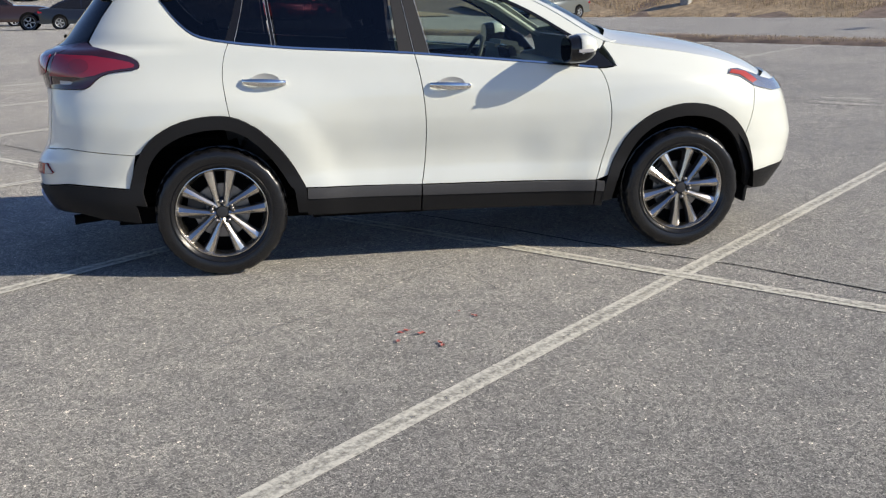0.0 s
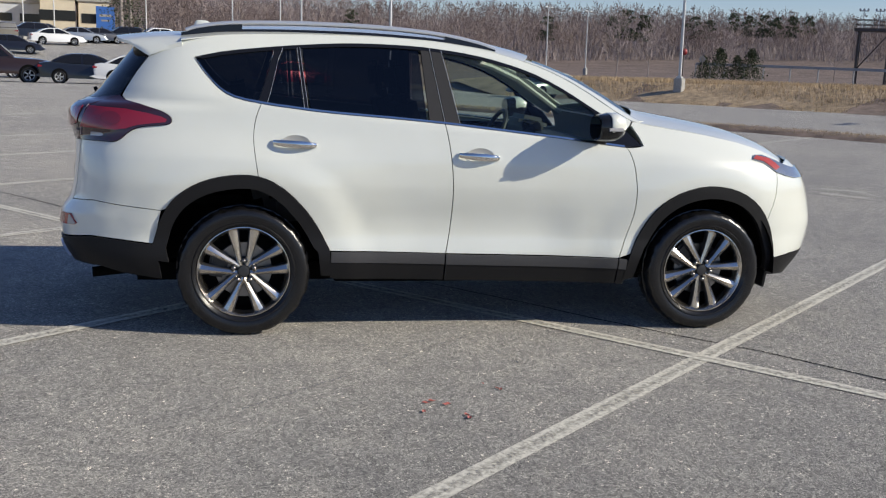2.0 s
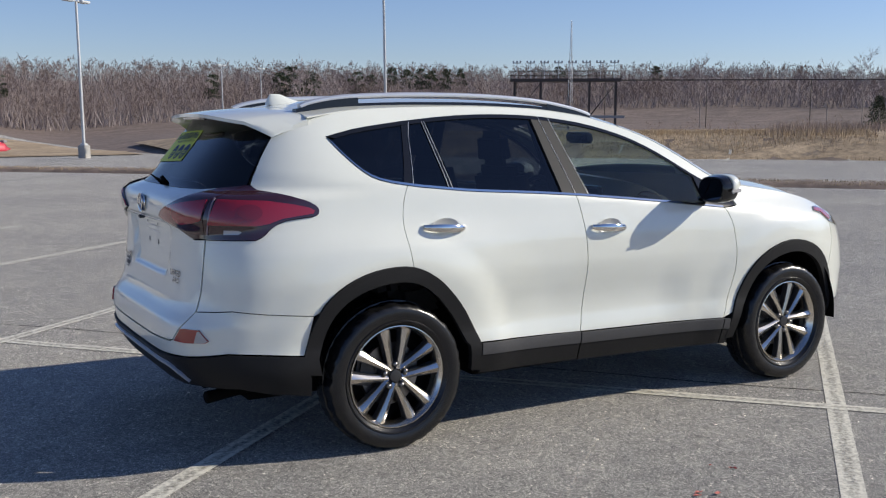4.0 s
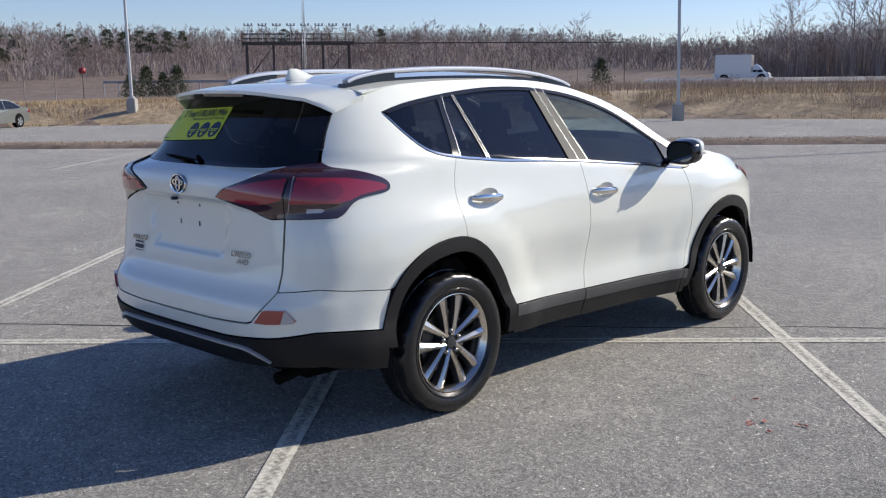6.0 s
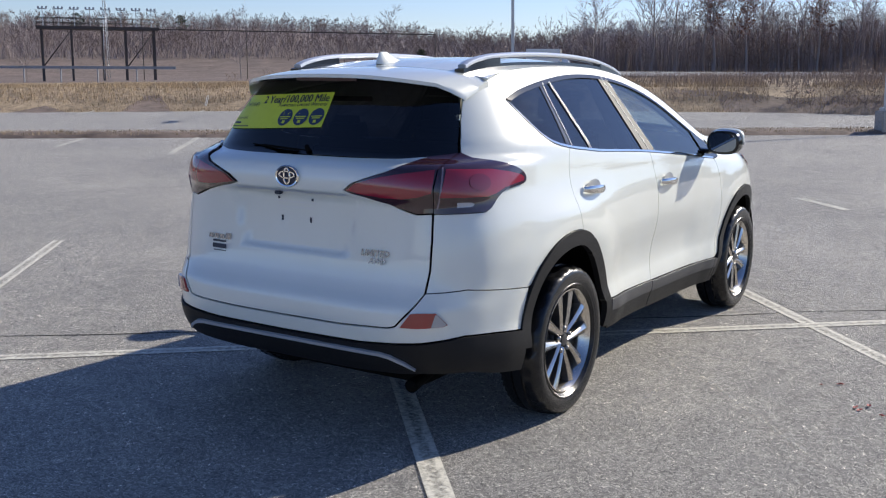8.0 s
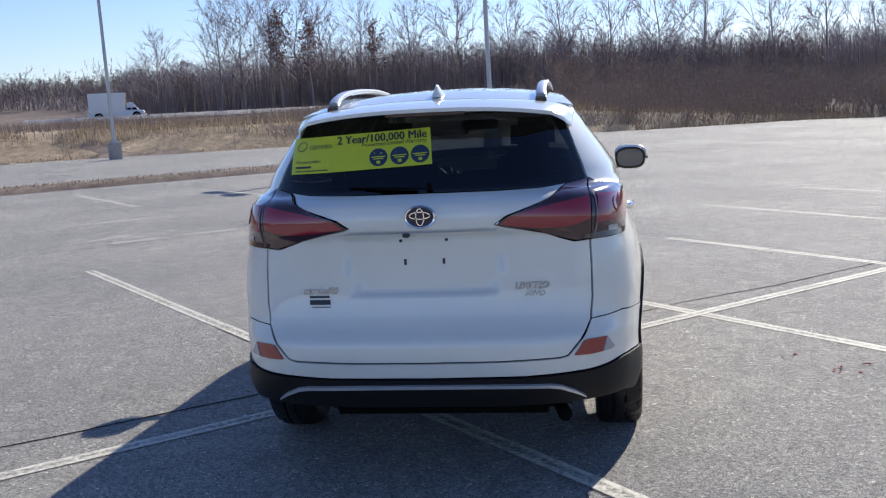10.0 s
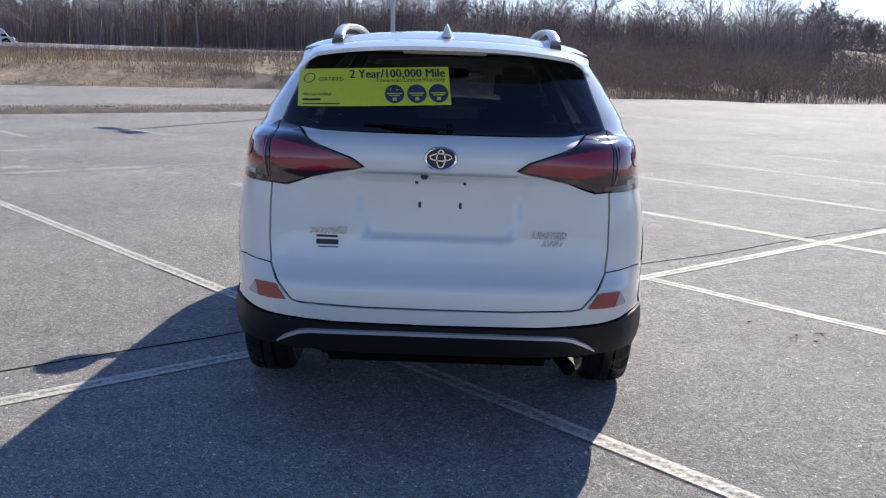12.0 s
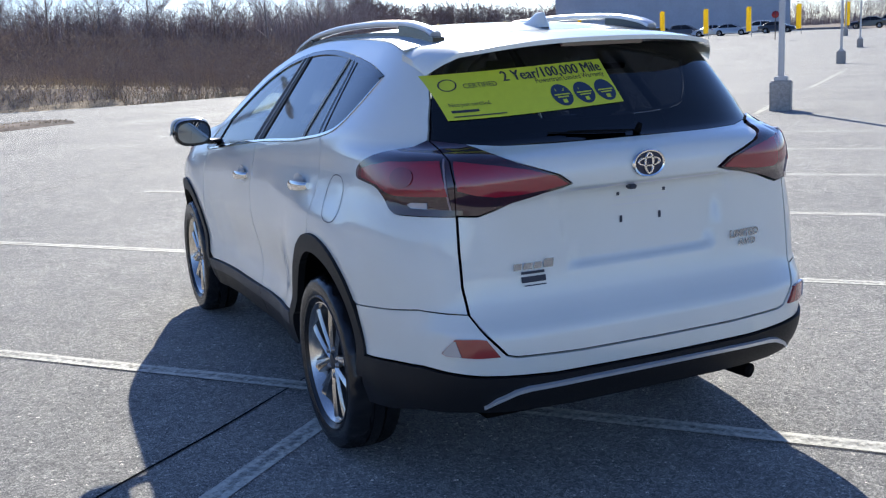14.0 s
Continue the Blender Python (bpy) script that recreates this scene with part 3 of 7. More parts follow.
def panel_data(poly, out=0.0, edge=0.014, fine=1.0):
    """A panel cut out of the skin: its face, and a rim turned inwards."""
    bm = bmesh.new()
    vs = [bm.verts.new((s, z, 0)) for s, z in poly]
    bm.faces.new(vs)
    ss, zs = [p[0] for p in poly], [p[1] for p in poly]
    cuts = [(1.0 / 30 * fine) * k for k in range(int(30 / fine) + 1)] + [1 + 0.034 * fine * k for k in range(1, int(1 / 0.034 / fine) + 1)] + [2 + (1.0 / 22) * k for k in range(23)]
    for c in cuts:
        if min(ss) + 1e-4 < c < max(ss) - 1e-4:
            bmesh.ops.bisect_plane(bm, geom=bm.verts[:] + bm.edges[:] + bm.faces[:], plane_co=(c, 0, 0), plane_no=(1, 0, 0), dist=1e-6)
    z = math.floor(min(zs) / 0.035) * 0.035
    while z < max(zs):
        if min(zs) + 1e-4 < z < max(zs) - 1e-4:
            bmesh.ops.bisect_plane(bm, geom=bm.verts[:] + bm.edges[:] + bm.faces[:], plane_co=(0, z, 0), plane_no=(0, 1, 0), dist=1e-6)
        z += 0.035 * fine
    bmesh.ops.triangulate(bm, faces=[f for f in bm.faces if len(f.verts) > 4])
    bm.verts.index_update()
    bm.normal_update()
    flip = sum(f.normal.z * f.calc_area() for f in bm.faces) < 0
    verts, norms = [], []
    for v in bm.verts:
        n = skin_normal(v.co.x, v.co.y)
        verts.append(skin(v.co.x, v.co.y) + n * out)
        norms.append(n)
    faces, loops = [], []
    for f in bm.faces:
        idx = [v.index for v in f.verts]
        if flip:
            idx.reverse()
        faces.append(idx)
        loops += [norms[i] for i in idx]
    for e in bm.edges:
        if len(e.link_faces) != 1 or edge <= 0:
            continue
        if all(v.co.x < 1e-4 for v in e.verts) or all(v.co.x > 2.9999 for v in e.verts):
            continue
        f = e.link_faces[0]
        idx = [v.index for v in f.verts]
        a, b = e.verts[0].index, e.verts[1].index
        i = idx.index(a)
        if idx[(i + 1) % len(idx)] != b:
            a, b = b, a
        if flip:
            a, b = b, a
        k = len(verts)
        pa, pb = verts[a], verts[b]
        verts += [pa, pb, pb - norms[b] * edge, pa - norms[a] * edge]
        n = (norms[a] + norms[b]).cross(pb - pa)
        n = -n.normalized() if n.length > 1e-9 else norms[a]
        faces.append([k + 1, k, k + 3, k + 2])
        loops += [n] * 4
    bm.free()
    return verts, faces, loops


def flipped(data):
    """The same panel on the other side of the car."""
    verts, faces, loops = data
    f = lambda p: Vector((p.x, -p.y, p.z))
    out, i = [], 0
    for face in faces:
        out += [f(n) for n in reversed(loops[i:i + len(face)])]
        i += len(face)
    return [f(v) for v in verts], [list(reversed(face)) for face in faces], out


def joined(*datas):
    verts, faces, loops = [], [], []
    for v, f, l in datas:
        k = len(verts)
        verts += v
        faces += [[i + k for i in face] for face in f]
        loops += l
    return verts, faces, loops


def panel(name, data, material, parent, label=""):
    verts, faces, loops = data
    me = mesh_of(name, verts, faces, material, True)
    me.normals_split_custom_set([tuple(n) for n in loops])
    ob = new(name, me)
    ob.parent = parent
    return tagged(ob, label)


def both(name, poly, material, parent, label="", gap=0.0022, **how):
    """A panel on each side of the car."""
    data = panel_data(inset(poly, gap) if gap else poly, **how)
    return [panel(name, data, material, parent, label), panel(name, flipped(data), material, parent, label)]


def across(name, poly, material, parent, label="", gap=0.0022, **how):
    """One panel that runs across the middle of the car."""
    data = panel_data(inset(poly, gap) if gap else poly, **how)
    return panel(name, joined(data, flipped(data)), material, parent, label)


car = thing("car", label="pearl white compact SUV with tinted glass, parked across stall lines", category="car")
WIDE = 1.010  # the whole body is this much wider than its half outlines below
car.scale = (1, WIDE, 1)

# outlines on the side
DLO_TOP = smooth_line([(-1.589, 1.477), (-1.449, 1.510), (-1.296, 1.532), (-1.143, 1.550), (-0.983, 1.566), (-0.824, 1.578), (-0.663, 1.584), (-0.502, 1.584), (-0.339, 1.578), (-0.176, 1.563), (-0.012, 1.540), (0.151, 1.503), (0.315, 1.451), (0.475, 1.374), (0.601, 1.296), (0.671, 1.252), (0.79, 1.186)], 2)
DLO_LOW = smooth_line([(-1.589, 1.477), (-1.526, 1.392), (-1.452, 1.317), (-1.378, 1.277), (-1.240, 1.250), (-0.999, 1.222), (-0.844, 1.208), (-0.531, 1.189), (-0.246, 1.168), (-0.052, 1.150), (0.111, 1.135), (0.274, 1.119), (0.440, 1.103), (0.572, 1.088), (0.808, 1.063)], 2)
REAR_SEAM = smooth_line([(-1.240, 1.250), (-1.268, 1.176), (-1.281, 1.074), (-1.271, 0.968), (-1.256, 0.872)], 3)
B_SEAM = smooth_line([(-0.246, 1.168), (-0.222, 1.062), (-0.201, 0.904), (-0.193, 0.743), (-0.199, 0.579), (-0.221, 0.449)], 3)
F_SEAM = smooth_line([(0.808, 1.063), (0.830, 1.034), (0.858, 0.953), (0.876, 0.820), (0.868, 0.686), (0.832, 0.551), (0.795, 0.428)], 3)
R_ARCH = smooth_line([(-1.80, 0.507), (-1.752, 0.653), (-1.674, 0.762), (-1.553, 0.838), (-1.403, 0.875), (-1.256, 0.872), (-1.133, 0.816), (-1.027, 0.718), (-0.951, 0.618), (-0.889, 0.505), (-0.872, 0.469)], 3)
F_ARCH = smooth_line([(0.855, 0.420), (0.901, 0.549), (0.990, 0.700), (1.127, 0.805), (1.319, 0.853), (1.518, 0.823), (1.673, 0.727), (1.775, 0.575), (1.815, 0.410)], 3)


def between(line, x0, x1):
    """The stretch of a line between two x."""
    at = curve(sorted({(round(x, 5), z) for x, z in line}))
    pts = [(x, z) for x, z in line if min(x0, x1) + 0.004 < x < max(x0, x1) - 0.004]
    pts = [(min(x0, x1), at(min(x0, x1)))] + sorted(pts) + [(max(x0, x1), at(max(x0, x1)))]
    return pts if x0 < x1 else pts[::-1]


LAMP_OUT = smooth_line([(-1.94, 1.238), (-1.82, 1.214), (-1.74, 1.190), (-1.702, 1.160), (-1.712, 1.130), (-1.78, 1.121), (-1.86, 1.110), (-1.915, 1.084), (-1.955, 1.048), (-1.99, 1.030)], 3)
roof_line = [(x, roof_edge(x)) for x in [0.87, 0.80, 0.72, 0.64, 0.56, 0.48, 0.40, 0.32, 0.24, 0.16, 0.08, 0.0, -0.17, -0.34, -0.5, -0.66, -0.82, -0.98, -1.12, -1.26, -1.40, -1.55, -1.66]]
D_EDGE = [(0.575, 1.525), (0.590, 1.48), (0.622, 1.39), (0.655, 1.30), (0.669, 1.264)]
seam_rear = [(0.672, 1.03), (0.676, 0.92), (0.676, 0.80), (0.668, 0.712)]
quarter = (side(*[p for p in DLO_LOW if p[0] <= -1.2401][::-1][0:1]) + side(*reversed([p for p in DLO_LOW if p[0] <= -1.24]))[:-1] + side(*DLO_TOP) + side((0.835, 1.165), (0.86, 1.19)) + side(*roof_line) + rear(*D_EDGE)
           + side(*LAMP_OUT) + rear(*seam_rear) + side((-2.10, 0.722), (-1.95, 0.702), (-1.755, 0.684)) + side(*[p for p in R_ARCH if p[0] < -1.257 and p[1] > 0.684]) + side(*reversed(REAR_SEAM)))
seen = []
for p in quarter:
    if not seen or math.hypot((p[0] - seen[-1][0]) * 1.75, p[1] - seen[-1][1]) > 0.003:
        seen.append(p)
quarter = seen[:-1] if math.hypot((seen[0][0] - seen[-1][0]) * 1.75, seen[0][1] - seen[-1][1]) < 0.003 else seen
both("quarter_panel", quarter, M["white"], car, "white rear quarter and roof side in one pressing")

rear_door_out = REAR_SEAM + [p for p in R_ARCH if p[0] > -1.255] + [(-0.55, 0.459), (-0.221, 0.449)] + B_SEAM[::-1][1:] + between(DLO_LOW, -0.246, -1.24)[1:-1]
front_door_out = B_SEAM + [(0.3, 0.440), (0.795, 0.428)] + F_SEAM[::-1][1:] + between(DLO_LOW, 0.808, -0.246)[1:-1]
doors_rear = both("rear_door", side(*rear_door_out), M["white"], car, "white rear passenger door")
doors_front = both("front_door", side(*front_door_out), M["white"], car, "white front door")
fender_top = [(x, roof_edge(x)) for x in (0.875, 0.95, 1.05, 1.18, 1.33, 1.45, 1.55, 1.65, 1.75, 1.845)]
fender = side(*F_SEAM) + side(*[p for p in F_ARCH if p[0] > 0.86 and p[0] < 1.72]) + side((1.735, 0.640), (1.79, 0.80), (1.80, 0.93), (1.85, 0.966)) + side(*reversed(fender_top)) + side((0.86, 1.185), (0.915, 1.075), (0.86, 1.064))
both("front_fender", fender, M["white"], car, "white front wing")
front_bumper = side((1.736, 0.640), (1.791, 0.80), (1.801, 0.93), (1.852, 0.972), (1.93, 0.992)) + [(2.78, 1.0), (3.0, 1.0), (3.0, 0.44), (2.78, 0.437)] + side((1.96, 0.43), (1.812, 0.412), (1.798, 0.50), (1.772, 0.582))
across("front_bumper", front_bumper, M["white"], car, "white front bumper")
across("front_bumper_lip", side((1.822, 0.408), (1.96, 0.426)) + [(2.78, 0.433), (3.0, 0.436), (3.0, 0.24), (2.78, 0.25)] + side((1.95, 0.285), (1.80, 0.30)), M["plastic"], car, "black plastic lower front bumper")
across("grille", [(2.80, 0.93), (3.0, 0.925), (3.0, 0.975), (2.82, 0.968)], M["gloss"], car, "black grille band", out=0.006)
both("headlight", side((1.614, 1.004), (1.70, 0.983), (1.797, 0.927), (1.88, 0.905), (1.96, 0.888)) + [(2.74, 0.878), (2.77, 0.945)] + side((1.95, 0.952), (1.87, 0.972), (1.80, 0.998), (1.70, 1.030), (1.637, 1.030)), M["headlamp"], car, "clear headlight with an orange side marker", out=0.007)
both("side_marker", side((1.620, 1.006), (1.70, 0.990), (1.785, 0.940), (1.83, 0.955), (1.75, 1.008), (1.65, 1.026)), M["amber"], car, "orange marker in the headlight", out=0.010)

# glass and its trim
rear_fixed = [(-1.212, 1.249), (-1.122, 1.537), (-1.048, 1.547), (-1.014, 1.224)]
both("quarter_window", side(*between(DLO_LOW, -1.255, -1.589), *between(DLO_TOP, -1.589, -1.163)[1:]), M["tint"], car, "dark tinted quarter glass", out=-0.004, gap=0.008)
both("window_post", side((-1.262, 1.252), (-1.208, 1.249), (-1.118, 1.548), (-1.166, 1.546)), M["gloss"], car, "black door frame post", out=-0.001)
both("rear_door_vent", side(*rear_fixed), M["tint"], car, "small fixed tinted pane", out=-0.004, gap=0.004)
both("window_bar", side((-1.014, 1.224), (-1.048, 1.547), (-1.030, 1.552), (-0.992, 1.222)), M["gloss"], car, "slim black bar between panes", out=0.0)
for x0, z0, x1, z1 in ((-1.210, 1.250, -1.121, 1.545), (-1.013, 1.226, -1.046, 1.548), (-0.994, 1.224, -1.031, 1.550), (-0.161, 1.164, -0.231, 1.566), (-0.247, 1.170, -0.299, 1.574)):
    both("window_edging", side((x0 - 0.0009, z0), (x0 + 0.0009, z0), (x1 + 0.0009, z1), (x1 - 0.0009, z1)), M["satin"], car, "thin bright edge of a window bar", out=0.003, edge=0.004, gap=0)
both("rear_door_window", side(*between(DLO_LOW, -0.992, -0.335), *between(DLO_TOP, -0.352, -1.030)), M["tint"], car, "dark tinted rear door glass", out=-0.004, gap=0.010)
both("pillar_trim", side((-0.335, 1.176), (-0.250, 1.170), (-0.302, 1.577), (-0.352, 1.580)), M["pillar"], car, "dark pillar film on the rear door", out=0.001)
both("pillar_trim", side((-0.243, 1.169), (-0.160, 1.162), (-0.232, 1.568), (-0.296, 1.575)), M["pillar"], car, "dark pillar film on the front door", out=0.001)
both("front_door_window", side(*between(DLO_LOW, -0.158, 0.66), (0.66, 1.235), *between(DLO_TOP, 0.64, -0.228)), M["clear"], car, "clear greenish front door glass", out=-0.004, gap=0.010)
both("mirror_sail", side((0.665, 1.079), (0.83, 1.064), (0.905, 1.072), (0.80, 1.178), (0.665, 1.238)), M["gloss"], car, "black triangle behind the mirror", out=0.002)
both("window_frame", side(*between(DLO_TOP, -1.585, 0.74), *[(x, z - 0.018) for x, z in between(DLO_TOP, 0.70, -1.55)]), M["gloss"], car, "black rubber window frame", out=0.002, edge=0.006, gap=0)
both("chrome_strip", side(*between(DLO_LOW, -1.585, 0.80), *[(x, z + (0.010 if x > -1.42 else 0.008)) for x, z in between(DLO_LOW, 0.80, -1.565)]), M["chrome"], car, "thin chrome strip under the side windows", out=0.004, edge=0.008, gap=0)
across("rear_window", rear((0.0, 1.238), (0.3, 1.238), (0.48, 1.240), (0.58, 1.248), (0.662, 1.264), (0.648, 1.30), (0.618, 1.39), (0.586, 1.48), (0.571, 1.525), (0.53, 1.545), (0.3, 1.56), (0.0, 1.562)), M["tint"], car, "dark tinted rear window", gap=0.002)

# lamps
inner_lamp = rear((0.300, 1.112), (0.345, 1.142), (0.410, 1.165), (0.480, 1.189), (0.535, 1.214), (0.580, 1.2445), (0.663, 1.2605), (0.6705, 1.20), (0.6705, 1.14), (0.6705, 1.034), (0.610, 1.030), (0.56, 1.046), (0.50, 1.069), (0.406, 1.092), (0.34, 1.102))
outer_lamp = rear((0.672, 1.030), (0.673, 1.13), (0.672, 1.20), (0.667, 1.2615)) + side(*LAMP_OUT)
for name, poly in (("inner_tail_lamp", inner_lamp), ("outer_tail_lamp", outer_lamp)):
    obs = both(name, poly, M["dark_red"], car, "smoked dark red tail lamp housing", out=0.009, edge=0.03, gap=0.0008)
    if name == "inner_tail_lamp":
        glow = rear((0.316, 1.114), (0.362, 1.143), (0.45, 1.167), (0.55, 1.186), (0.663, 1.200), (0.666, 1.115), (0.62, 1.100), (0.56, 1.094), (0.48, 1.096), (0.40, 1.102))
        for k, o in enumerate(obs):
            for poly2, mt, nm in ((glow, M["red"], "red_lens"),):
                d = panel_data(poly2, out=0.0125, edge=0.004)
                panel(nm, d if k == 0 else flipped(d), mt, o, "red lens band" if nm == "red_lens" else "thin silver edge")
    else:
        glow = rear((0.692, 1.098), (0.694, 1.202)) + side((-1.93, 1.198), (-1.82, 1.182), (-1.745, 1.165), (-1.722, 1.152), (-1.73, 1.138), (-1.80, 1.130), (-1.87, 1.120), (-1.93, 1.100), (-1.98, 1.092))
        clear = rear((0.738, 1.054), (0.738, 1.078)) + side((-2.055, 1.075), (-2.04, 1.066), (-2.055, 1.054))
        ring_at = [(-2.005 + 0.052 * math.cos(a), 1.150 + 0.034 * math.sin(a)) for a in (k * math.tau / 20 for k in range(20))]
        bar = rear((0.680, 1.05), (0.680, 1.207), (0.685, 1.206), (0.685, 1.05))
        for k, o in enumerate(obs):
            for poly2, mt, nm in ((glow, M["red"], "red_lens"), (side(*ring_at), M["deep_red"], "lamp_bowl"), (clear, M["lens"], "reversing_lens"), (bar, M["guide"], "light_guide")):
                d = panel_data(poly2, out=0.0145 if nm == "lamp_bowl" else 0.0125, edge=0.004)
                panel(nm, d if k == 0 else flipped(d), mt, o, {"red_lens": "red lens", "lamp_bowl": "darker round bowl in the red lens", "reversing_lens": "clear reversing lens", "light_guide": "pale light guide bar"}[nm])

# tailgate and rear bumper
tailgate = rear((0.0, 1.2405), (0.3, 1.2405), (0.48, 1.2425), (0.576, 1.2495), (0.531, 1.216), (0.476, 1.191), (0.406, 1.167), (0.341, 1.144), (0.296, 1.112), (0.34, 1.099), (0.406, 1.088), (0.50, 1.065), (0.56, 1.042), (0.608, 1.026), (0.668, 1.030), (0.672, 0.92), (0.672, 0.80),
                (0.664, 0.710), (0.645, 0.675), (0.60, 0.615), (0.570, 0.580), (0.54, 0.572), (0.3, 0.562), (0.0, 0.560))
gate = across("tailgate", tailgate, M["white"], car, "white tailgate with a recess for the plate", fine=0.6)
bumper = rear((0.0, 0.556), (0.3, 0.558), (0.54, 0.568), (0.573, 0.577), (0.604, 0.612), (0.649, 0.672), (0.668, 0.711)) + side((-2.10, 0.721), (-1.95, 0.701), (-1.755, 0.683), (-1.80, 0.507), (-1.95, 0.522), (-2.12, 0.535)) + rear((0.66, 0.515), (0.4, 0.498), (0.0, 0.494))
across("rear_bumper", bumper, M["white"], car, "white rear bumper", out=0.002, gap=0.0012)
lower = rear((0.0, 0.490), (0.4, 0.494), (0.66, 0.511)) + side((-2.12, 0.531), (-1.95, 0.518), (-1.795, 0.503), (-1.765, 0.40), (-1.755, 0.315), (-1.95, 0.345), (-2.07, 0.375)) + rear((0.66, 0.38), (0.55, 0.37), (0.3, 0.36), (0.0, 0.36))
across("rear_bumper_cladding", lower, M["plastic"], car, "black plastic lower rear bumper", out=0.012)
across("skid_trim", rear((0.0, 0.472), (0.3, 0.472), (0.50, 0.470), (0.545, 0.462), (0.60, 0.435), (0.635, 0.405), (0.628, 0.400), (0.59, 0.422), (0.535, 0.446), (0.49, 0.453), (0.3, 0.455), (0.0, 0.455)), M["satin"], car, "silver strip along the lower bumper", out=0.024, edge=0.02)
reflector = rear((0.590, 0.577), (0.632, 0.638), (0.655, 0.642), (0.72, 0.642), (0.752, 0.592), (0.74, 0.582), (0.66, 0.576))
for k, o in enumerate(both("bumper_reflector", reflector, M["reflector"], car, "red reflector in the rear bumper", out=0.011, edge=0.015)):
    d = panel_data(rear((0.703, 0.582), (0.716, 0.634), (0.722, 0.636), (0.747, 0.594), (0.738, 0.586)), out=0.0135, edge=0.004)
    panel("clear_end", d if k == 0 else flipped(d), M["lens"], o, "clear ribbed end of the reflector")

# cladding round the wheels and along the sills
for line, hub in ((R_ARCH, -HUB), (F_ARCH, HUB)):
    low = 0.36 if hub < 0 else 0.33
    outer = ([(-1.78, 0.42)] if hub < 0 else [(0.835, 0.30)]) + line + ([(-0.855, 0.33)] if hub < 0 else [(1.825, 0.34)])
    inner = []
    for x, z in outer:
        r = math.hypot(x - hub, z - HUB_Z)
        a = math.atan2(z - HUB_Z, x - hub)
        k = 0.070 if z > 0.5 else 0.062
        inner.append((hub + (r - k) * math.cos(a), HUB_Z + (r - k) * math.sin(a)))
    both("arch_cladding", side(*outer, *inner[::-1]), M["plastic"], car, "black plastic wheel arch trim", out=0.012, edge=0.03, gap=0)
for x0, x1, z0, z1 in ((-0.865, -0.226, 0.468, 0.452), (-0.220, 0.79, 0.449, 0.430), (0.796, 0.846, 0.428, 0.424)):
    # upper face in grey lightened for sun, lower face plain black
    both("sill_cladding", side((x0, z0 - 0.003), (x1, z1 - 0.003), (x1, z1 - 0.062), (x0, z0 - 0.060)), M["sill"], car, "charcoal plastic sill, upper face in a sunlit grey", out=0.014, edge=0.02, gap=0.001)
    both("sill_lower", side((x0, z0 - 0.061), (x1, z1 - 0.063), (x1, z1 - 0.155), (x0, z0 - 0.155)), M["plastic"], car, "black plastic lower sill", out=0.010, edge=0.05, gap=0.001)


# ---- roof, spoiler, hood, windscreen ----
def grid_part(name, f, nu, nv, material, parent, label="", thick=0.006):
    """A curved sheet from f(u, v), u and v from 0 to 1, with a rim."""
    bm = bmesh.new()
    vs = [[bm.verts.new(f(i / nu, j / nv)) for j in range(nv + 1)] for i in range(nu + 1)]
    for i in range(nu):
        for j in range(nv):
            bm.faces.new((vs[i][j], vs[i + 1][j], vs[i + 1][j + 1], vs[i][j + 1]))
    bmesh.ops.recalc_face_normals(bm, faces=bm.faces)
    if sum(fc.normal.z for fc in bm.faces) < 0:
        bmesh.ops.reverse_faces(bm, faces=bm.faces)
    rim = [e for e in bm.edges if len(e.link_faces) == 1]
    got = bmesh.ops.extrude_edge_only(bm, edges=rim)["geom"]
    for v in got:
        if isinstance(v, bmesh.types.BMVert):
            v.co.z -= thick
    bmesh.ops.recalc_face_normals(bm, faces=bm.faces)
    return part(name, bm, material, parent, label, angle=40)


def edge_y(x):
    return half_width(x, roof_edge(x)) - 0.003


def roof_at(u, v):
    q = 2 * v - 1
    x = -1.66 + 1.92 * u + 0.13 * (1 - q * q) * step(0.6, 1, u)
    z = roof_edge(-1.66 + 1.92 * u) + (0.052 - 0.010 * u) * (1 - abs(q) ** 2.6)
    for g in (-0.42, 0.42):
        z -= 0.004 * math.exp(-((q - g) / 0.02) ** 2) * step(0.0, 0.05, u) * step(1.0, 0.95, u)
    return Vector((x, q * edge_y(-1.66 + 1.92 * u), z + 0.001))


grid_part("roof_panel", roof_at, 40, 44, M["white"], car, "white roof")


def screen_at(u, v):
    q = 2 * v - 1
    xe = 0.83 - 0.55 * u
    bow = 0.30 * (1 - u) + 0.15 * u
    return Vector((xe + bow * (1 - abs(q) ** 2.2), q * (edge_y(xe) - 0.045), roof_edge(xe) - 0.014 + 0.035 * (1 - q * q) * u))


grid_part("windscreen", screen_at, 16, 20, M["clear"], car, "clear windscreen")


def pillar_cap(u, v):
    xe = 0.90 - 0.64 * u
    bow = (0.30 * (1 - u) + 0.15 * u) * 0.24
    return Vector((xe + 0.005 + bow * v, -(edge_y(xe) + 0.002 - v * 0.062), roof_edge(xe) + 0.002 + 0.006 * math.sin(v * math.pi)))


grid_part("windscreen_pillar", pillar_cap, 14, 3, M["white"], car, "white windscreen pillar")
grid_part("windscreen_pillar", lambda u, v: Vector((pillar_cap(u, v).x, -pillar_cap(u, v).y, pillar_cap(u, v).z)), 14, 3, M["white"], car, "white windscreen pillar")


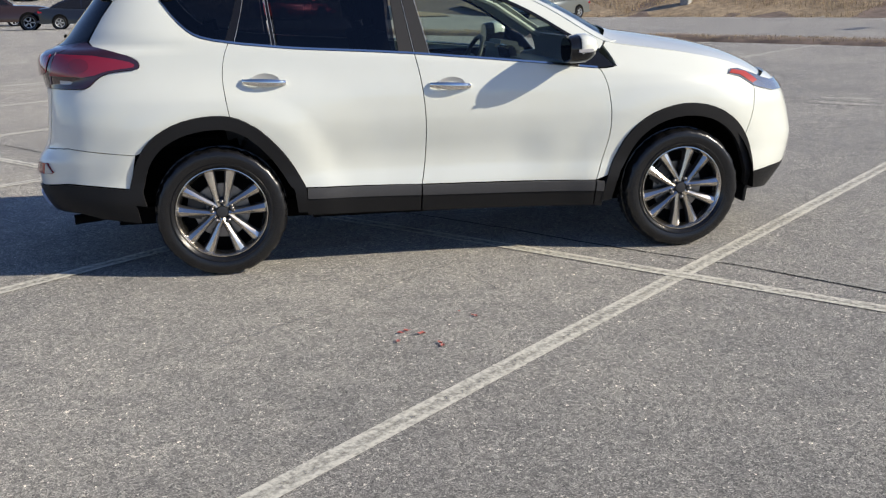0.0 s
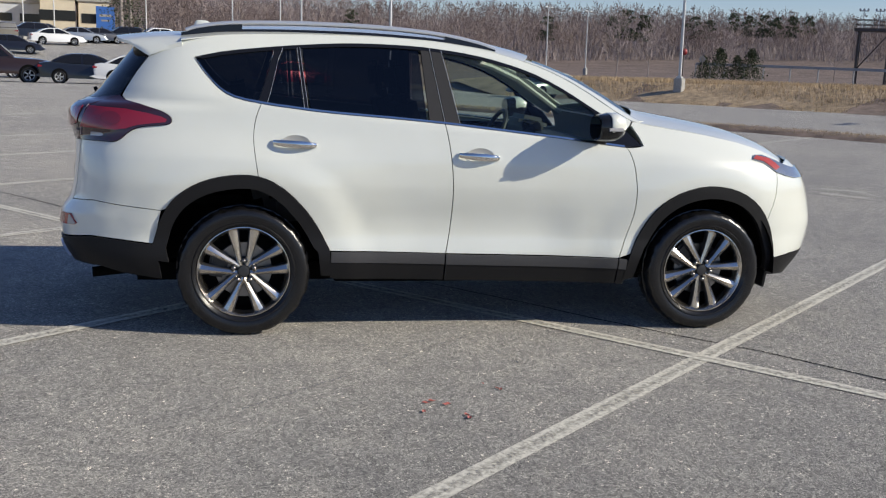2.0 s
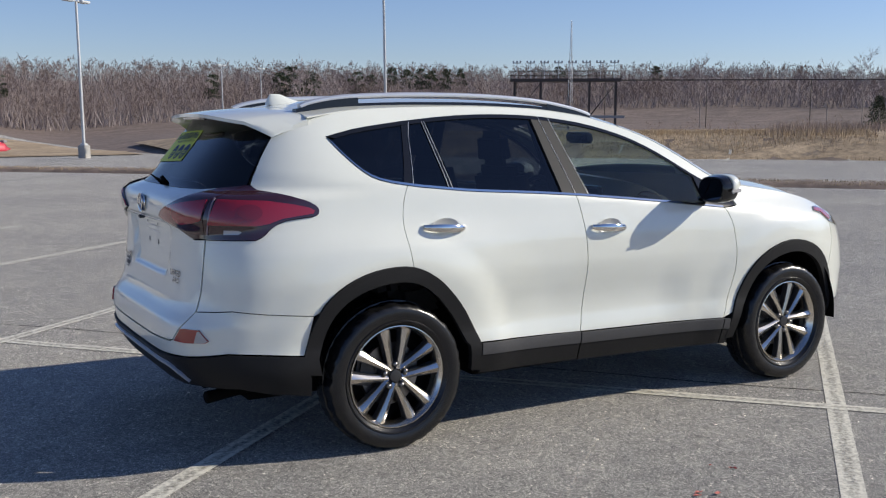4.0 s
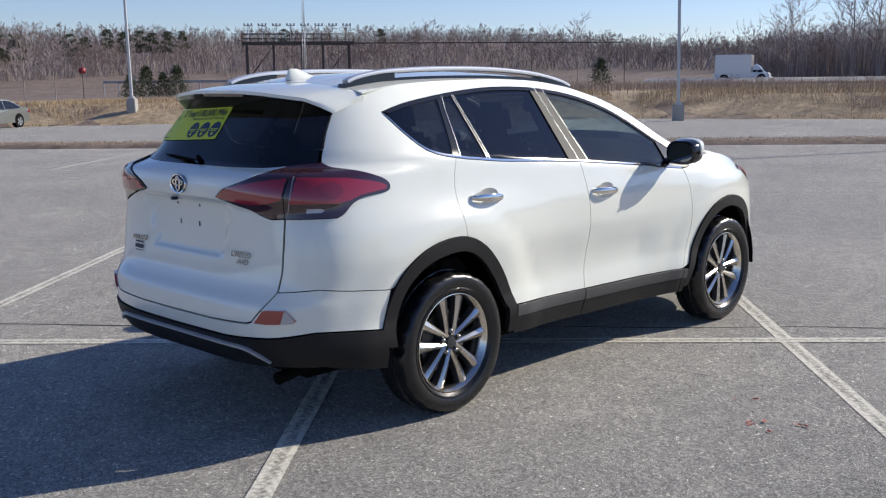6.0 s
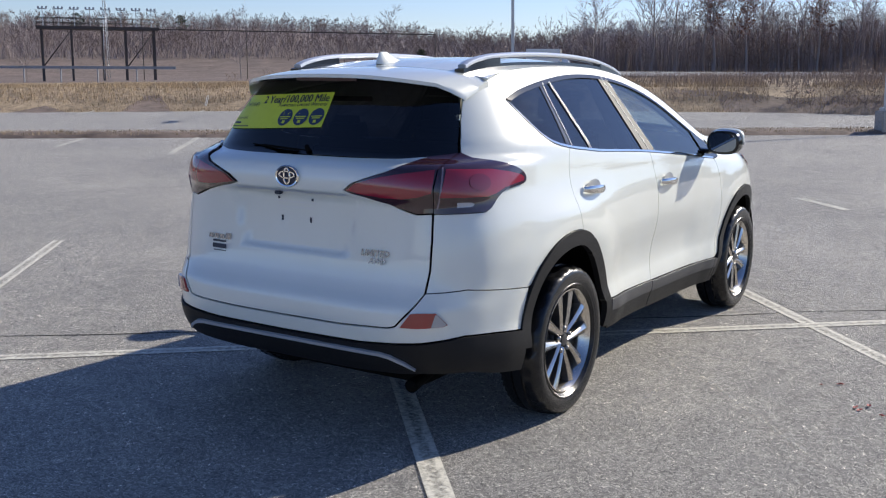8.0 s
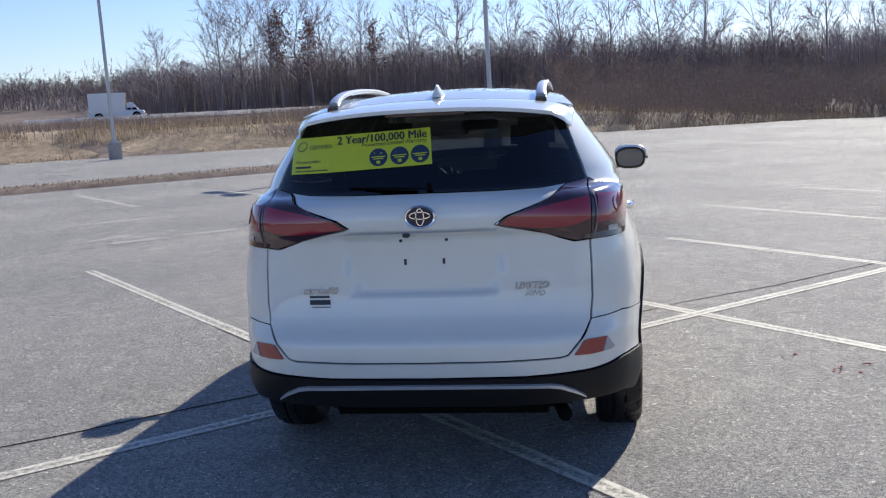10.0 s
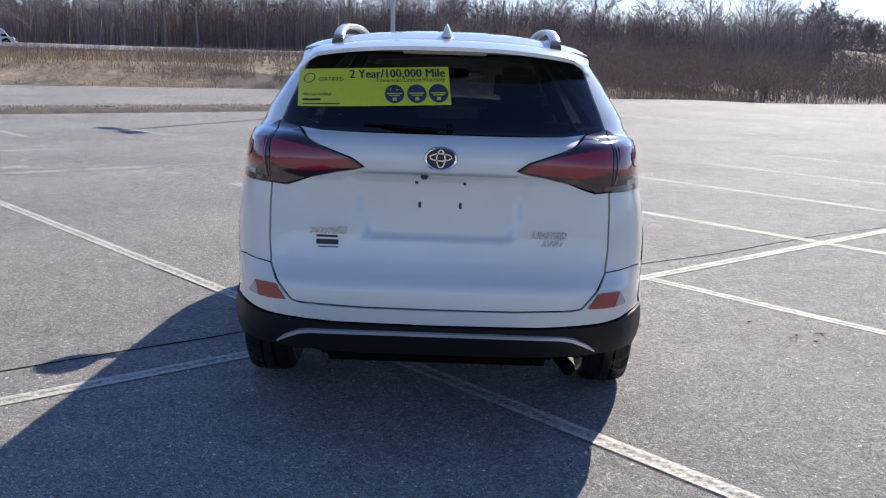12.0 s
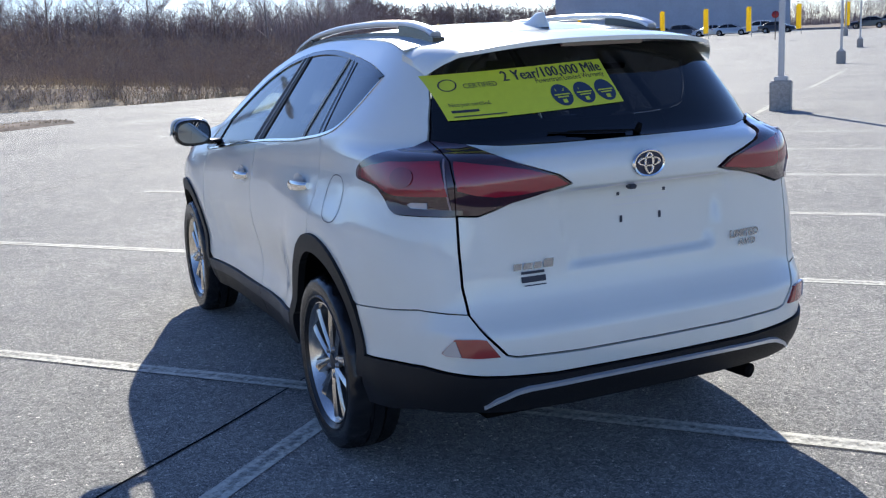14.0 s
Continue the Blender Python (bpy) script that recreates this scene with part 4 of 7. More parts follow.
def hood_at(u, v):
    q = 2 * v - 1
    xe = 0.85 + 1.0 * u
    bow = 0.18 + 0.08 * u
    w = -skin(s_of(roof_edge(xe), x=xe), roof_edge(xe)).y - 0.004
    return Vector((xe + bow * (1 - abs(q) ** 2.4), q * w, roof_edge(xe) + 0.003 + (0.055 - 0.02 * u) * (1 - abs(q) ** 2.4) - 0.052 * u ** 4))


grid_part("hood", hood_at, 22, 26, M["white"], car, "white bonnet")


def spoiler_at(top):
    def f(u, v):
        q = 2 * v - 1
        y = q * (0.618 - 0.010 * u)
        x0, x1 = -1.655, -2.03 + 0.20 * abs(q) ** 5
        x = x0 + (x1 - x0) * u
        crest = roof_edge(-1.66) + 0.052 * (1 - abs(q) ** 2.6)
        droop = 0.046 * step(0.86, 1.0, abs(q)) ** 1.5 * (0.3 + 0.7 * u)
        z = crest - 0.006 * u - 0.030 * u * u - droop
        if not top:
            z -= 0.046 * (1 - 0.66 * u) * (1 - 0.35 * step(0.85, 1.0, abs(q)))
        return Vector((x, y, z))
    return f


def spoiler():
    bm = bmesh.new()
    nu, nv = 10, 30
    sheets = []
    for top in (True, False):
        f = spoiler_at(top)
        sheets.append([[bm.verts.new(f(i / nu, j / nv)) for j in range(nv + 1)] for i in range(nu + 1)])
    for vs in sheets:
        for i in range(nu):
            for j in range(nv):
                bm.faces.new((vs[i][j], vs[i + 1][j], vs[i + 1][j + 1], vs[i][j + 1]))
    ring = [(0, j) for j in range(nv)] + [(i, nv) for i in range(nu)] + [(nu, j) for j in range(nv, 0, -1)] + [(i, 0) for i in range(nu, 0, -1)]
    for a, b in zip(ring, ring[1:] + ring[:1]):
        bm.faces.new((sheets[0][a[0]][a[1]], sheets[0][b[0]][b[1]], sheets[1][b[0]][b[1]], sheets[1][a[0]][a[1]]))
    bmesh.ops.recalc_face_normals(bm, faces=bm.faces)
    part("spoiler", bm, M["white"], car, "white roof spoiler over the rear window", angle=50)
    bm = bmesh.new()
    box(bm, (0.02, 0.34, 0.016), (-2.0, 0, roof_edge(-1.66) - 0.006), bevel=0.004)
    part("brake_light", bm, M["dark_red"], car, "dark high brake light under the spoiler")


spoiler()
RAIL_Y = 0.475


def rail_base(x):
    """The roof's height under the rails."""
    return roof_edge(x) + 0.05 * (1 - min(1.0, RAIL_Y / edge_y(x)) ** 2.6)


for sg in (-1, 1):
    bm = bmesh.new()
    path = smooth_line([(-1.64, 0.012), (-1.58, 0.024), (-1.40, 0.032), (-1.10, 0.034), (-0.8, 0.034), (-0.5, 0.031), (-0.2, 0.024), (0.0, 0.012), (0.10, 0.0)], 3)
    pts = [(x, sg * RAIL_Y, rail_base(x) + 0.010 + h) for x, h in path]
    sec = [(0.022 * math.copysign(abs(math.cos(a * math.tau / 12)) ** 0.7, math.cos(a * math.tau / 12)), 0.014 * math.copysign(abs(math.sin(a * math.tau / 12)) ** 0.8, math.sin(a * math.tau / 12))) for a in range(12)]
    sweep(bm, pts, sec)
    rail = part("roof_rail", bm, M["satin"], car, "silver roof rail")
    hs = curve(path)
    for x0, x1 in ((-1.665, -1.34), (-1.34, -0.20), (-0.20, 0.10)):
        bm = bmesh.new()
        vs = []
        n = 10
        for i in range(n + 1):
            x = x0 + (x1 - x0) * i / n
            zt = rail_base(x) + (0.004 + max(0.002, hs(x)) if x1 - x0 < 1 else 0.010)
            zb = rail_base(x) - 0.02
            vs.append([bm.verts.new((x, sg * RAIL_Y + dy, z)) for dy, z in ((-0.027, zb), (0.027, zb), (0.0235, zt), (-0.0235, zt))])
        for a, b in zip(vs, vs[1:]):
            for k in range(4):
                bm.faces.new((a[k], a[(k + 1) % 4], b[(k + 1) % 4], b[k]))
        bm.faces.new(vs[0]), bm.faces.new(vs[-1][::-1])
        bmesh.ops.recalc_face_normals(bm, faces=bm.faces)
        part("rail_foot" if x1 - x0 < 1 else "rail_base", bm, M["gloss"], rail, "black rail foot" if x1 - x0 < 1 else "black strip under the rail")
bm = bmesh.new()
rings = []
zf = roof_edge(-1.5) + 0.045
for i, (h, x0, x1, w) in enumerate([(0, -1.63, -1.38, 0.036), (0.012, -1.628, -1.405, 0.030), (0.032, -1.618, -1.48, 0.016), (0.051, -1.608, -1.53, 0.008), (0.058, -1.600, -1.55, 0.004)]):
    rings.append([bm.verts.new(((x0 + x1) / 2 + (x1 - x0) / 2 * math.cos(a * math.tau / 16), w * math.sin(a * math.tau / 16), zf - 0.008 + h)) for a in range(16)])
for a, b in zip(rings, rings[1:]):
    for k in range(16):
        bm.faces.new((a[k], a[(k + 1) % 16], b[(k + 1) % 16], b[k]))
bm.faces.new(rings[-1])
part("antenna_fin", bm, M["white"], car, "white shark fin antenna")


# ---- mirrors and handles ----
def door_mirror(sg, door):
    def shell(name, prof, material, parent, label):
        bm = bmesh.new()
        rings = []
        for x, cy, cz, ry, rz in prof:
            ring = []
            for k in range(20):
                a = k * math.tau / 20
                c, s2 = math.cos(a), math.sin(a)
                ring.append(bm.verts.new((x, sg * (cy + ry * math.copysign(abs(c) ** 0.7, c)), cz + rz * math.copysign(abs(s2) ** 0.75, s2))))
            rings.append(ring)
        for a, b in zip(rings, rings[1:]):
            for k in range(20):
                bm.faces.new((a[k], a[(k + 1) % 20], b[(k + 1) % 20], b[k]))
        bm.faces.new(rings[0]), bm.faces.new(rings[-1])
        bmesh.ops.recalc_face_normals(bm, faces=bm.faces)
        return part(name, bm, material, parent, label)
    head = shell("door_mirror", [(0.655, 0.945, 1.165, 0.092, 0.066), (0.66, 0.946, 1.165, 0.098, 0.072), (0.70, 0.948, 1.168, 0.102, 0.076), (0.755, 0.945, 1.170, 0.097, 0.074), (0.80, 0.938, 1.170, 0.074, 0.054), (0.822, 0.93, 1.168, 0.040, 0.028)], M["gloss"], door, "door mirror with a gloss black lower half")
    head.matrix_basis = Matrix.Translation((-0.085, sg * 0.025, 0.015))
    cap = shell("mirror_cap", [(0.712, 0.950, 1.184, 0.104, 0.062), (0.722, 0.951, 1.186, 0.106, 0.064), (0.758, 0.948, 1.191, 0.100, 0.060), (0.803, 0.941, 1.188, 0.077, 0.045), (0.828, 0.932, 1.182, 0.042, 0.026)], M["white"], head, "white mirror cap")
    bm = bmesh.new()
    vs = [bm.verts.new((0.652, sg * (0.945 + 0.084 * math.copysign(abs(math.cos(a)) ** 0.7, math.cos(a))), 1.166 + 0.057 * math.copysign(abs(math.sin(a)) ** 0.75, math.sin(a)))) for a in (k * math.tau / 24 for k in range(24))]
    bm.faces.new(vs if sg > 0 else vs[::-1])
    part("mirror_glass", bm, M["mirror"], head, "mirror glass")
    bm = bmesh.new()
    sweep(bm, [(0.77, sg * 0.765, 1.105), (0.755, sg * 0.84, 1.105), (0.74, sg * 0.89, 1.118)], [(0.032 * math.cos(k * math.tau / 10), 0.018 * math.sin(k * math.tau / 10)) for k in range(10)])
    part("mirror_arm", bm, M["gloss"], head, "black mirror arm")
    bm = bmesh.new()
    box(bm, (0.09, 0.006, 0.018), (0.735, sg * 1.054, 1.163), Matrix.Rotation(radians(-12 * sg), 3, "Z"), 0.002)
    part("turn_lamp", bm, M["lens"], head, "clear turn lamp strip")


def door_handle(sg, x, z, door):
    y = half_width(x, z)
    bm = bmesh.new()
    n = 14
    rings = []
    for i in range(n + 1):
        t = i / n
        px = x - 0.115 + 0.23 * t
        lift = 0.034 * math.sin(math.pi * min(1, max(0, t))) ** 0.55 + 0.004
        h = 0.0205 * (0.35 + 0.65 * math.sin(math.pi * (0.08 + 0.84 * t)) ** 0.6)
        zz = z - 0.012 * (t - 0.5)
        rings.append([bm.verts.new((px, sg * (y + lift + 0.009 * math.cos(a)), zz + h * math.sin(a))) for a in (k * math.tau / 10 for k in range(10))])
    for a, b in zip(rings, rings[1:]):
        for k in range(10):
            bm.faces.new((a[k], a[(k + 1) % 10], b[(k + 1) % 10], b[k]))
    bm.faces.new(rings[0]), bm.faces.new(rings[-1])
    bmesh.ops.recalc_face_normals(bm, faces=bm.faces)
    grip = part("door_handle", bm, M["chrome"], door, "chrome door handle")
    bm = bmesh.new()
    vs = []
    for i in range(7):
        r = 1 - i / 6
        vs.append([bm.verts.new((x + 0.005 + 0.078 * r * math.cos(a), sg * (y + 0.0025 - 0.012 * (1 - r * r) + 0.004), z + 0.004 + 0.043 * r * math.sin(a))) for a in (j * math.tau / 20 for j in range(20))])
    for a, b in zip(vs, vs[1:-1]):
        for j in range(20):
            bm.faces.new((a[j], a[(j + 1) % 20], b[(j + 1) % 20], b[j]))
    bm.faces.new(vs[-2])
    bmesh.ops.recalc_face_normals(bm, faces=bm.faces)
    part("handle_cup", bm, M["satin"], grip, "polished cup behind the handle")


for k, sg in enumerate((-1, 1)):
    door_mirror(sg, doors_front[k])
    door_handle(sg, -1.066, 1.045, doors_rear[k])
    door_handle(sg, -0.055, 0.997, doors_front[k])


# ---- wheels ----
def wheel(sg, x, turn=0.0):
    hub = thing("wheel", pose(x, sg * 0.79, HUB_Z, 0, turn, 180 if sg > 0 else 0))
    hub.parent = car
    tagged(hub, "black tyre on a ten-spoke machined alloy wheel")
    bm = bmesh.new()
    lathe(bm, [(0.236, -0.072), (0.250, -0.088), (0.262, -0.098), (0.266, -0.103), (0.271, -0.1035), (0.274, -0.100), (0.295, -0.108), (0.322, -0.106), (0.337, -0.099), (0.347, -0.088), (0.3535, -0.066), (0.3555, -0.032), (0.349, -0.030), (0.349, -0.022), (0.356, -0.02), (0.3565, 0.0), (0.356, 0.02), (0.349, 0.022), (0.349, 0.030), (0.3555, 0.032), (0.3535, 0.066), (0.345, 0.09), (0.31, 0.108), (0.25, 0.09), (0.236, 0.07)], 120, closed=True)
    for v in bm.verts:
        r = math.hypot(v.co.x, v.co.z)
        if r > 0.344 and abs(v.co.y) > 0.025:
            k = int((math.atan2(v.co.z, v.co.x) / math.tau + 1) * 120 + (0.5 if v.co.y > 0 else 0)) % 2
            if k:
                v.co.x, v.co.z = v.co.x * (1 - 0.009 / r), v.co.z * (1 - 0.009 / r)
    part("tyre", bm, M["rubber"], hub)
    bm = bmesh.new()
    lathe(bm, [(0.247, -0.084), (0.2465, -0.090), (0.242, -0.091), (0.2365, -0.083), (0.226, -0.068), (0.214, -0.03), (0.205, 0.06), (0.236, 0.07), (0.24, 0.0)], 72, closed=True)
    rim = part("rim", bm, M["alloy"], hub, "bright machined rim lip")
    for i in range(10):
        a = radians(90 + 72 * (i // 2) + (14.5 if i % 2 else -14.5))
        c0 = radians(90 + 72 * (i // 2) + (33 if i % 2 else -33))
        root, tip = Vector((math.cos(c0), 0, math.sin(c0))) * 0.036, Vector((math.cos(a), 0, math.sin(a))) * 0.236
        d = (tip - root).normalized()
        nrm = Vector((-d.z, 0, d.x))
        for dark in (True, False):
            bm = bmesh.new()
            rings = []
            for t in (0.0, 0.15, 0.4, 0.7, 0.9, 1.0):
                p = root.lerp(tip, t)
                w = (0.0140 - 0.001 * math.sin(math.pi * min(1, t * 1.2))) + 0.0130 * t ** 2
                y = -0.062 - 0.020 * t + 0.012 * t * t
                if dark:
                    sec = [(-w * 1.12, y + 0.002), (w * 1.12, y + 0.002), (w * 1.3, y + 0.035), (-w * 1.3, y + 0.035)]
                else:
                    sec = [(-w, y + 0.004), (-w * 0.85, y + 0.001), (0, y - 0.0075), (w * 0.85, y + 0.001), (w, y + 0.004)]
                rings.append([bm.verts.new(p + nrm * u + Vector((0, v, 0))) for u, v in sec])
            n = len(rings[0])
            for r0, r1 in zip(rings, rings[1:]):
                for k in range(n if dark else n - 1):
                    bm.faces.new((r0[k], r0[(k + 1) % n], r1[(k + 1) % n], r1[k]))
            if dark:
                bm.faces.new(rings[0]), bm.faces.new(rings[-1])
            bmesh.ops.recalc_face_normals(bm, faces=bm.faces)
            if not dark and sum(f.normal.y for f in bm.faces) > 0:
                bmesh.ops.reverse_faces(bm, faces=bm.faces)
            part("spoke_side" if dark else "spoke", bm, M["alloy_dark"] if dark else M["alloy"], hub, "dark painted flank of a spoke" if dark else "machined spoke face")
    bm = bmesh.new()
    lathe(bm, [(0.001, -0.066), (0.030, -0.066), (0.034, -0.060), (0.036, -0.052), (0.068, -0.044), (0.072, -0.036), (0.074, -0.01), (0.001, -0.01)], 30)
    part("hub_plate", bm, M["alloy_dark"], hub, "dark recessed hub")
    bm = bmesh.new()
    lathe(bm, [(0.001, -0.072), (0.020, -0.0715), (0.029, -0.070), (0.031, -0.064)], 24)
    part("hub_cap", bm, M["alloy_dark"], hub, "dark centre cap")
    for i in range(5):
        a = radians(90 + 72 * i)
        bm = bmesh.new()
        tube(bm, (0.057 * math.cos(a), -0.05, 0.057 * math.sin(a)), (0.057 * math.cos(a), -0.074, 0.057 * math.sin(a)), 0.0125, 0.0105, 6)
        part("lug_nut", bm, M["disc"], hub, "steel lug nut")
    bm = bmesh.new()
    lathe(bm, [(0.06, -0.012), (0.150, -0.012), (0.152, -0.008), (0.152, 0.008), (0.06, 0.008)], 40)
    part("brake_disc", bm, M["disc"], hub, "bare metal brake disc")
    bm = bmesh.new()
    box(bm, (0.10, 0.05, 0.14), (-0.135, -0.01, 0.03), Matrix.Rotation(0.2, 3, "Y"), 0.015)
    part("brake_caliper", bm, M["alloy_dark"], hub, "grey brake caliper")
    bm = bmesh.new()
    lathe(bm, [(0.001, 0.012), (0.21, 0.02), (0.205, 0.065)], 30)
    part("dust_shield", bm, M["inner"], hub, "black shield behind the disc")
    return hub


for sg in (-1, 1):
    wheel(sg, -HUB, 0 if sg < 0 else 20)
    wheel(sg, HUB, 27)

# wheel wells, floor, tail pipe, flaps
for hx in (-HUB, HUB):
    for sg in (-1, 1):
        bm = bmesh.new()
        vs = []
        for i in range(21):
            a = radians(-3 + 186 * i / 20)
            vs.append([bm.verts.new((hx + 0.468 * math.cos(a), sg * y, HUB_Z + 0.468 * math.sin(a))) for y in (0.852, 0.5)])
        for a, b in zip(vs, vs[1:]):
            bm.faces.new((a[0], a[1], b[1], b[0]))
        bm.faces.new([v[1] for v in vs])
        part("wheel_well", bm, M["inner"], car, "black wheel well lining")
bm = bmesh.new()
box(bm, (3.9, 1.0, 0.16), (0.0, 0, 0.30), bevel=0.03)
box(bm, (1.72, 1.56, 0.14), (0.0, 0, 0.34), bevel=0.03)
box(bm, (0.42, 1.24, 0.16), (-2.0, 0, 0.42), bevel=0.04)
part("underbody", bm, M["inner"], car, "black underside")
bm = bmesh.new()
tube(bm, (-1.9, -0.50, 0.300), (-2.15, -0.55, 0.285), 0.027, 0.029, 16, cap=False)
tube(bm, (-2.15, -0.55, 0.285), (-1.95, -0.51, 0.297), 0.026, 0.024, 16, cap=True)
part("tail_pipe", bm, M["inner"], car, "dark tail pipe")
for x in (1.80,):
    for sg in (-1, 1):
        bm = bmesh.new()
        box(bm, (0.02, 0.16, 0.10), (x - 0.02, sg * 0.71, 0.28), Matrix.Rotation(0.12, 3, "Y"), 0.004)
        part("mud_flap", bm, M["plastic"], car, "black mud flap")

# ---- inside ----
def rounded(name, size, at, material, parent, label="", tilt=0.0, taper=1.0, bevel=0.05):
    bm = bmesh.new()
    box(bm, size, (0, 0, 0), None, bevel, taper)
    ob = part(name, bm, material, parent, label)
    ob.matrix_basis = pose(*at, 0, tilt, 0)
    return ob


for y in (-0.38, 0.38):
    rounded("front_seat", (0.52, 0.50, 0.16), (-0.05, y, 0.66), M["seat"], car, "dark leather front seat", -6)
    rounded("front_backrest", (0.15, 0.48, 0.64), (-0.36, y, 1.0), M["seat"], car, "dark front backrest", -14, 0.86)
    rounded("head_rest", (0.10, 0.26, 0.19), (-0.47, y, 1.405), M["seat"], car, "dark head rest", -10, 0.9, 0.04)
    rounded("head_rest", (0.09, 0.26, 0.15), (-1.36, y, 1.30), M["seat"], car, "dark head rest", -10, 0.9, 0.04)
rounded("rear_bench", (0.5, 1.26, 0.18), (-0.95, 0, 0.68), M["seat"], car, "dark rear bench", -5)
rounded("rear_backrest", (0.14, 1.26, 0.60), (-1.27, 0, 0.96), M["seat"], car, "dark rear backrest", -14)
rounded("cargo_floor", (0.85, 1.15, 0.05), (-1.75, 0, 0.70), M["inner"], car, "black cargo floor", 0, 1, 0.01)
rounded("dashboard", (0.46, 1.26, 0.18), (0.62, 0, 0.99), M["dash"], car, "dark dashboard", 6, 0.92, 0.06)
rounded("instrument_hood", (0.22, 0.42, 0.08), (0.56, 0.36, 1.125), M["dash"], car, "dark instrument hood", 8, 0.8, 0.03)
rounded("centre_screen", (0.05, 0.30, 0.17), (0.50, 0, 1.07), M["gloss"], car, "gloss black centre screen", -12, 0.95, 0.012)
bm = bmesh.new()
ring = [(0.185 * math.cos(a), 0.185 * math.sin(a), 0) for a in (k * math.tau / 28 for k in range(29))]
sweep(bm, ring, [(0.016 * math.cos(k * math.tau / 8), 0.016 * math.sin(k * math.tau / 8)) for k in range(8)], Vector((0, 0, 1)), cap=False)
box(bm, (0.34, 0.05, 0.025), (0, 0, 0), None, 0.008)
box(bm, (0.14, 0.12, 0.04), (0, 0, 0), None, 0.015)
sw = part("steering_wheel", bm, M["dash"], car, "dark steering wheel")
sw.matrix_basis = pose(0.33, 0.38, 1.02, 0, -66, 0) @ Matrix.Rotation(radians(90), 4, "Z")
bm = bmesh.new()
tube(bm, (0.34, 0.38, 1.01), (0.60, 0.38, 0.93), 0.035, 0.05, 10)
part("steering_column", bm, M["dash"], car)
for sg in (-1, 1):
    bm = bmesh.new()
    sweep(bm, [(xe + 0.03, sg * (edge_y(xe) - 0.05), roof_edge(xe) - 0.035) for xe in (0.86, 0.7, 0.5, 0.3, 0.1, -0.2)], [(0.03 * math.cos(k * math.tau / 8), 0.022 * math.sin(k * math.tau / 8)) for k in range(8)])
    part("inner_pillar", bm, M["trim"], car, "pale inner pillar trim")
    bm = bmesh.new()
    tube(bm, (-0.25, sg * 0.72, 1.12), (-0.29, sg * 0.49, 1.55), 0.04, 0.035, 8)
    part("inner_pillar", bm, M["inner"], car, "dark inner centre pillar")
    bm = bmesh.new()
    box(bm, (1.56, 0.06, 0.62), (-0.04, sg * 0.77, 0.78), None, 0.02)
    part("door_lining", bm, M["inner"], car, "black door lining")
grid_part("headliner", lambda u, v: Vector((-1.62 + 1.85 * u, (2 * v - 1) * (edge_y(-1.62 + 1.85 * u) - 0.05), roof_edge(-1.62 + 1.85 * u) - 0.012 + 0.03 * (1 - (2 * v - 1) ** 2))), 12, 8, M["trim"], car, "pale roof lining")
bm = bmesh.new()
box(bm, (0.04, 0.24, 0.07), (0.42, 0, 1.45), Matrix.Rotation(-0.3, 3, "Y"), 0.015)
part("inner_mirror", bm, M["gloss"], car, "black rear-view mirror")

# ---- writing, badges and fittings on the tailgate ----
def letters(text, size, bold=0.0):
    cu = bpy.data.curves.new("letters", "FONT")
    cu.body, cu.size, cu.align_x, cu.align_y, cu.resolution_u, cu.offset = text, size, "LEFT", "BOTTOM_BASELINE", 2, bold
    ob = new("letters", cu)
    dg = bpy.context.evaluated_depsgraph_get()
    me = bpy.data.meshes.new_from_object(ob.evaluated_get(dg))
    verts = [tuple(v.co) for v in me.vertices]
    faces = [tuple(p.vertices) for p in me.polygons]
    bpy.data.objects.remove(ob)
    bpy.data.curves.remove(cu)
    bpy.data.meshes.remove(me)
    return verts, faces


def on_rear(verts, faces, y0, z0, out, width=None, slant=0.0, turn=0.0):
    """Lays flat shapes (across to the right, up) on the car's rear skin, starting at y0 and z0 as seen from behind."""
    if width:
        k = width / max(1e-6, max(v[0] for v in verts) - min(v[0] for v in verts))
        verts = [(v[0] * k, v[1] * k) for v in verts]
    res = []
    for v in verts:
        u, w = v[0] + slant * v[1], v[1] + turn * v[0]
        y, z = y0 - u, z0 + w
        s = s_of(z, y=abs(y)) if abs(y) > 1e-4 else 0.0
        p, n = skin(s, z), skin_normal(s, z)
        p = p + n * out
        res.append(Vector((p.x, abs(p.y) * (1 if y > 0 else -1), p.z)))
    return res, faces


def write(name, text, size, y0, z0, out, material, parent, label, width=None, bold=0.0, slant=0.0, turn=0.0):
    v, f = letters(text, size, bold)
    v, f = on_rear(v, f, y0, z0, out, width, slant, turn)
    return mesh_part(name, v, f, material, parent, label)


def bars(name, rects, y0, z0, out, material, parent, label, slant=0.0, turn=0.0):
    """Plain bars for marks that are not spelled out: (start, width, up, height)."""
    verts, faces = [], []
    for a, w, b, h in rects:
        k = len(verts)
        n = 6
        for i in range(n + 1):
            verts += [(a + w * i / n, b), (a + w * i / n, b + h)]
        faces += [(k + 2 * i, k + 2 * i + 2, k + 2 * i + 3, k + 2 * i + 1) for i in range(n)]
    v, f = on_rear(verts, faces, y0, z0, out, None, slant, turn)
    return mesh_part(name, v, f, material, parent, label)


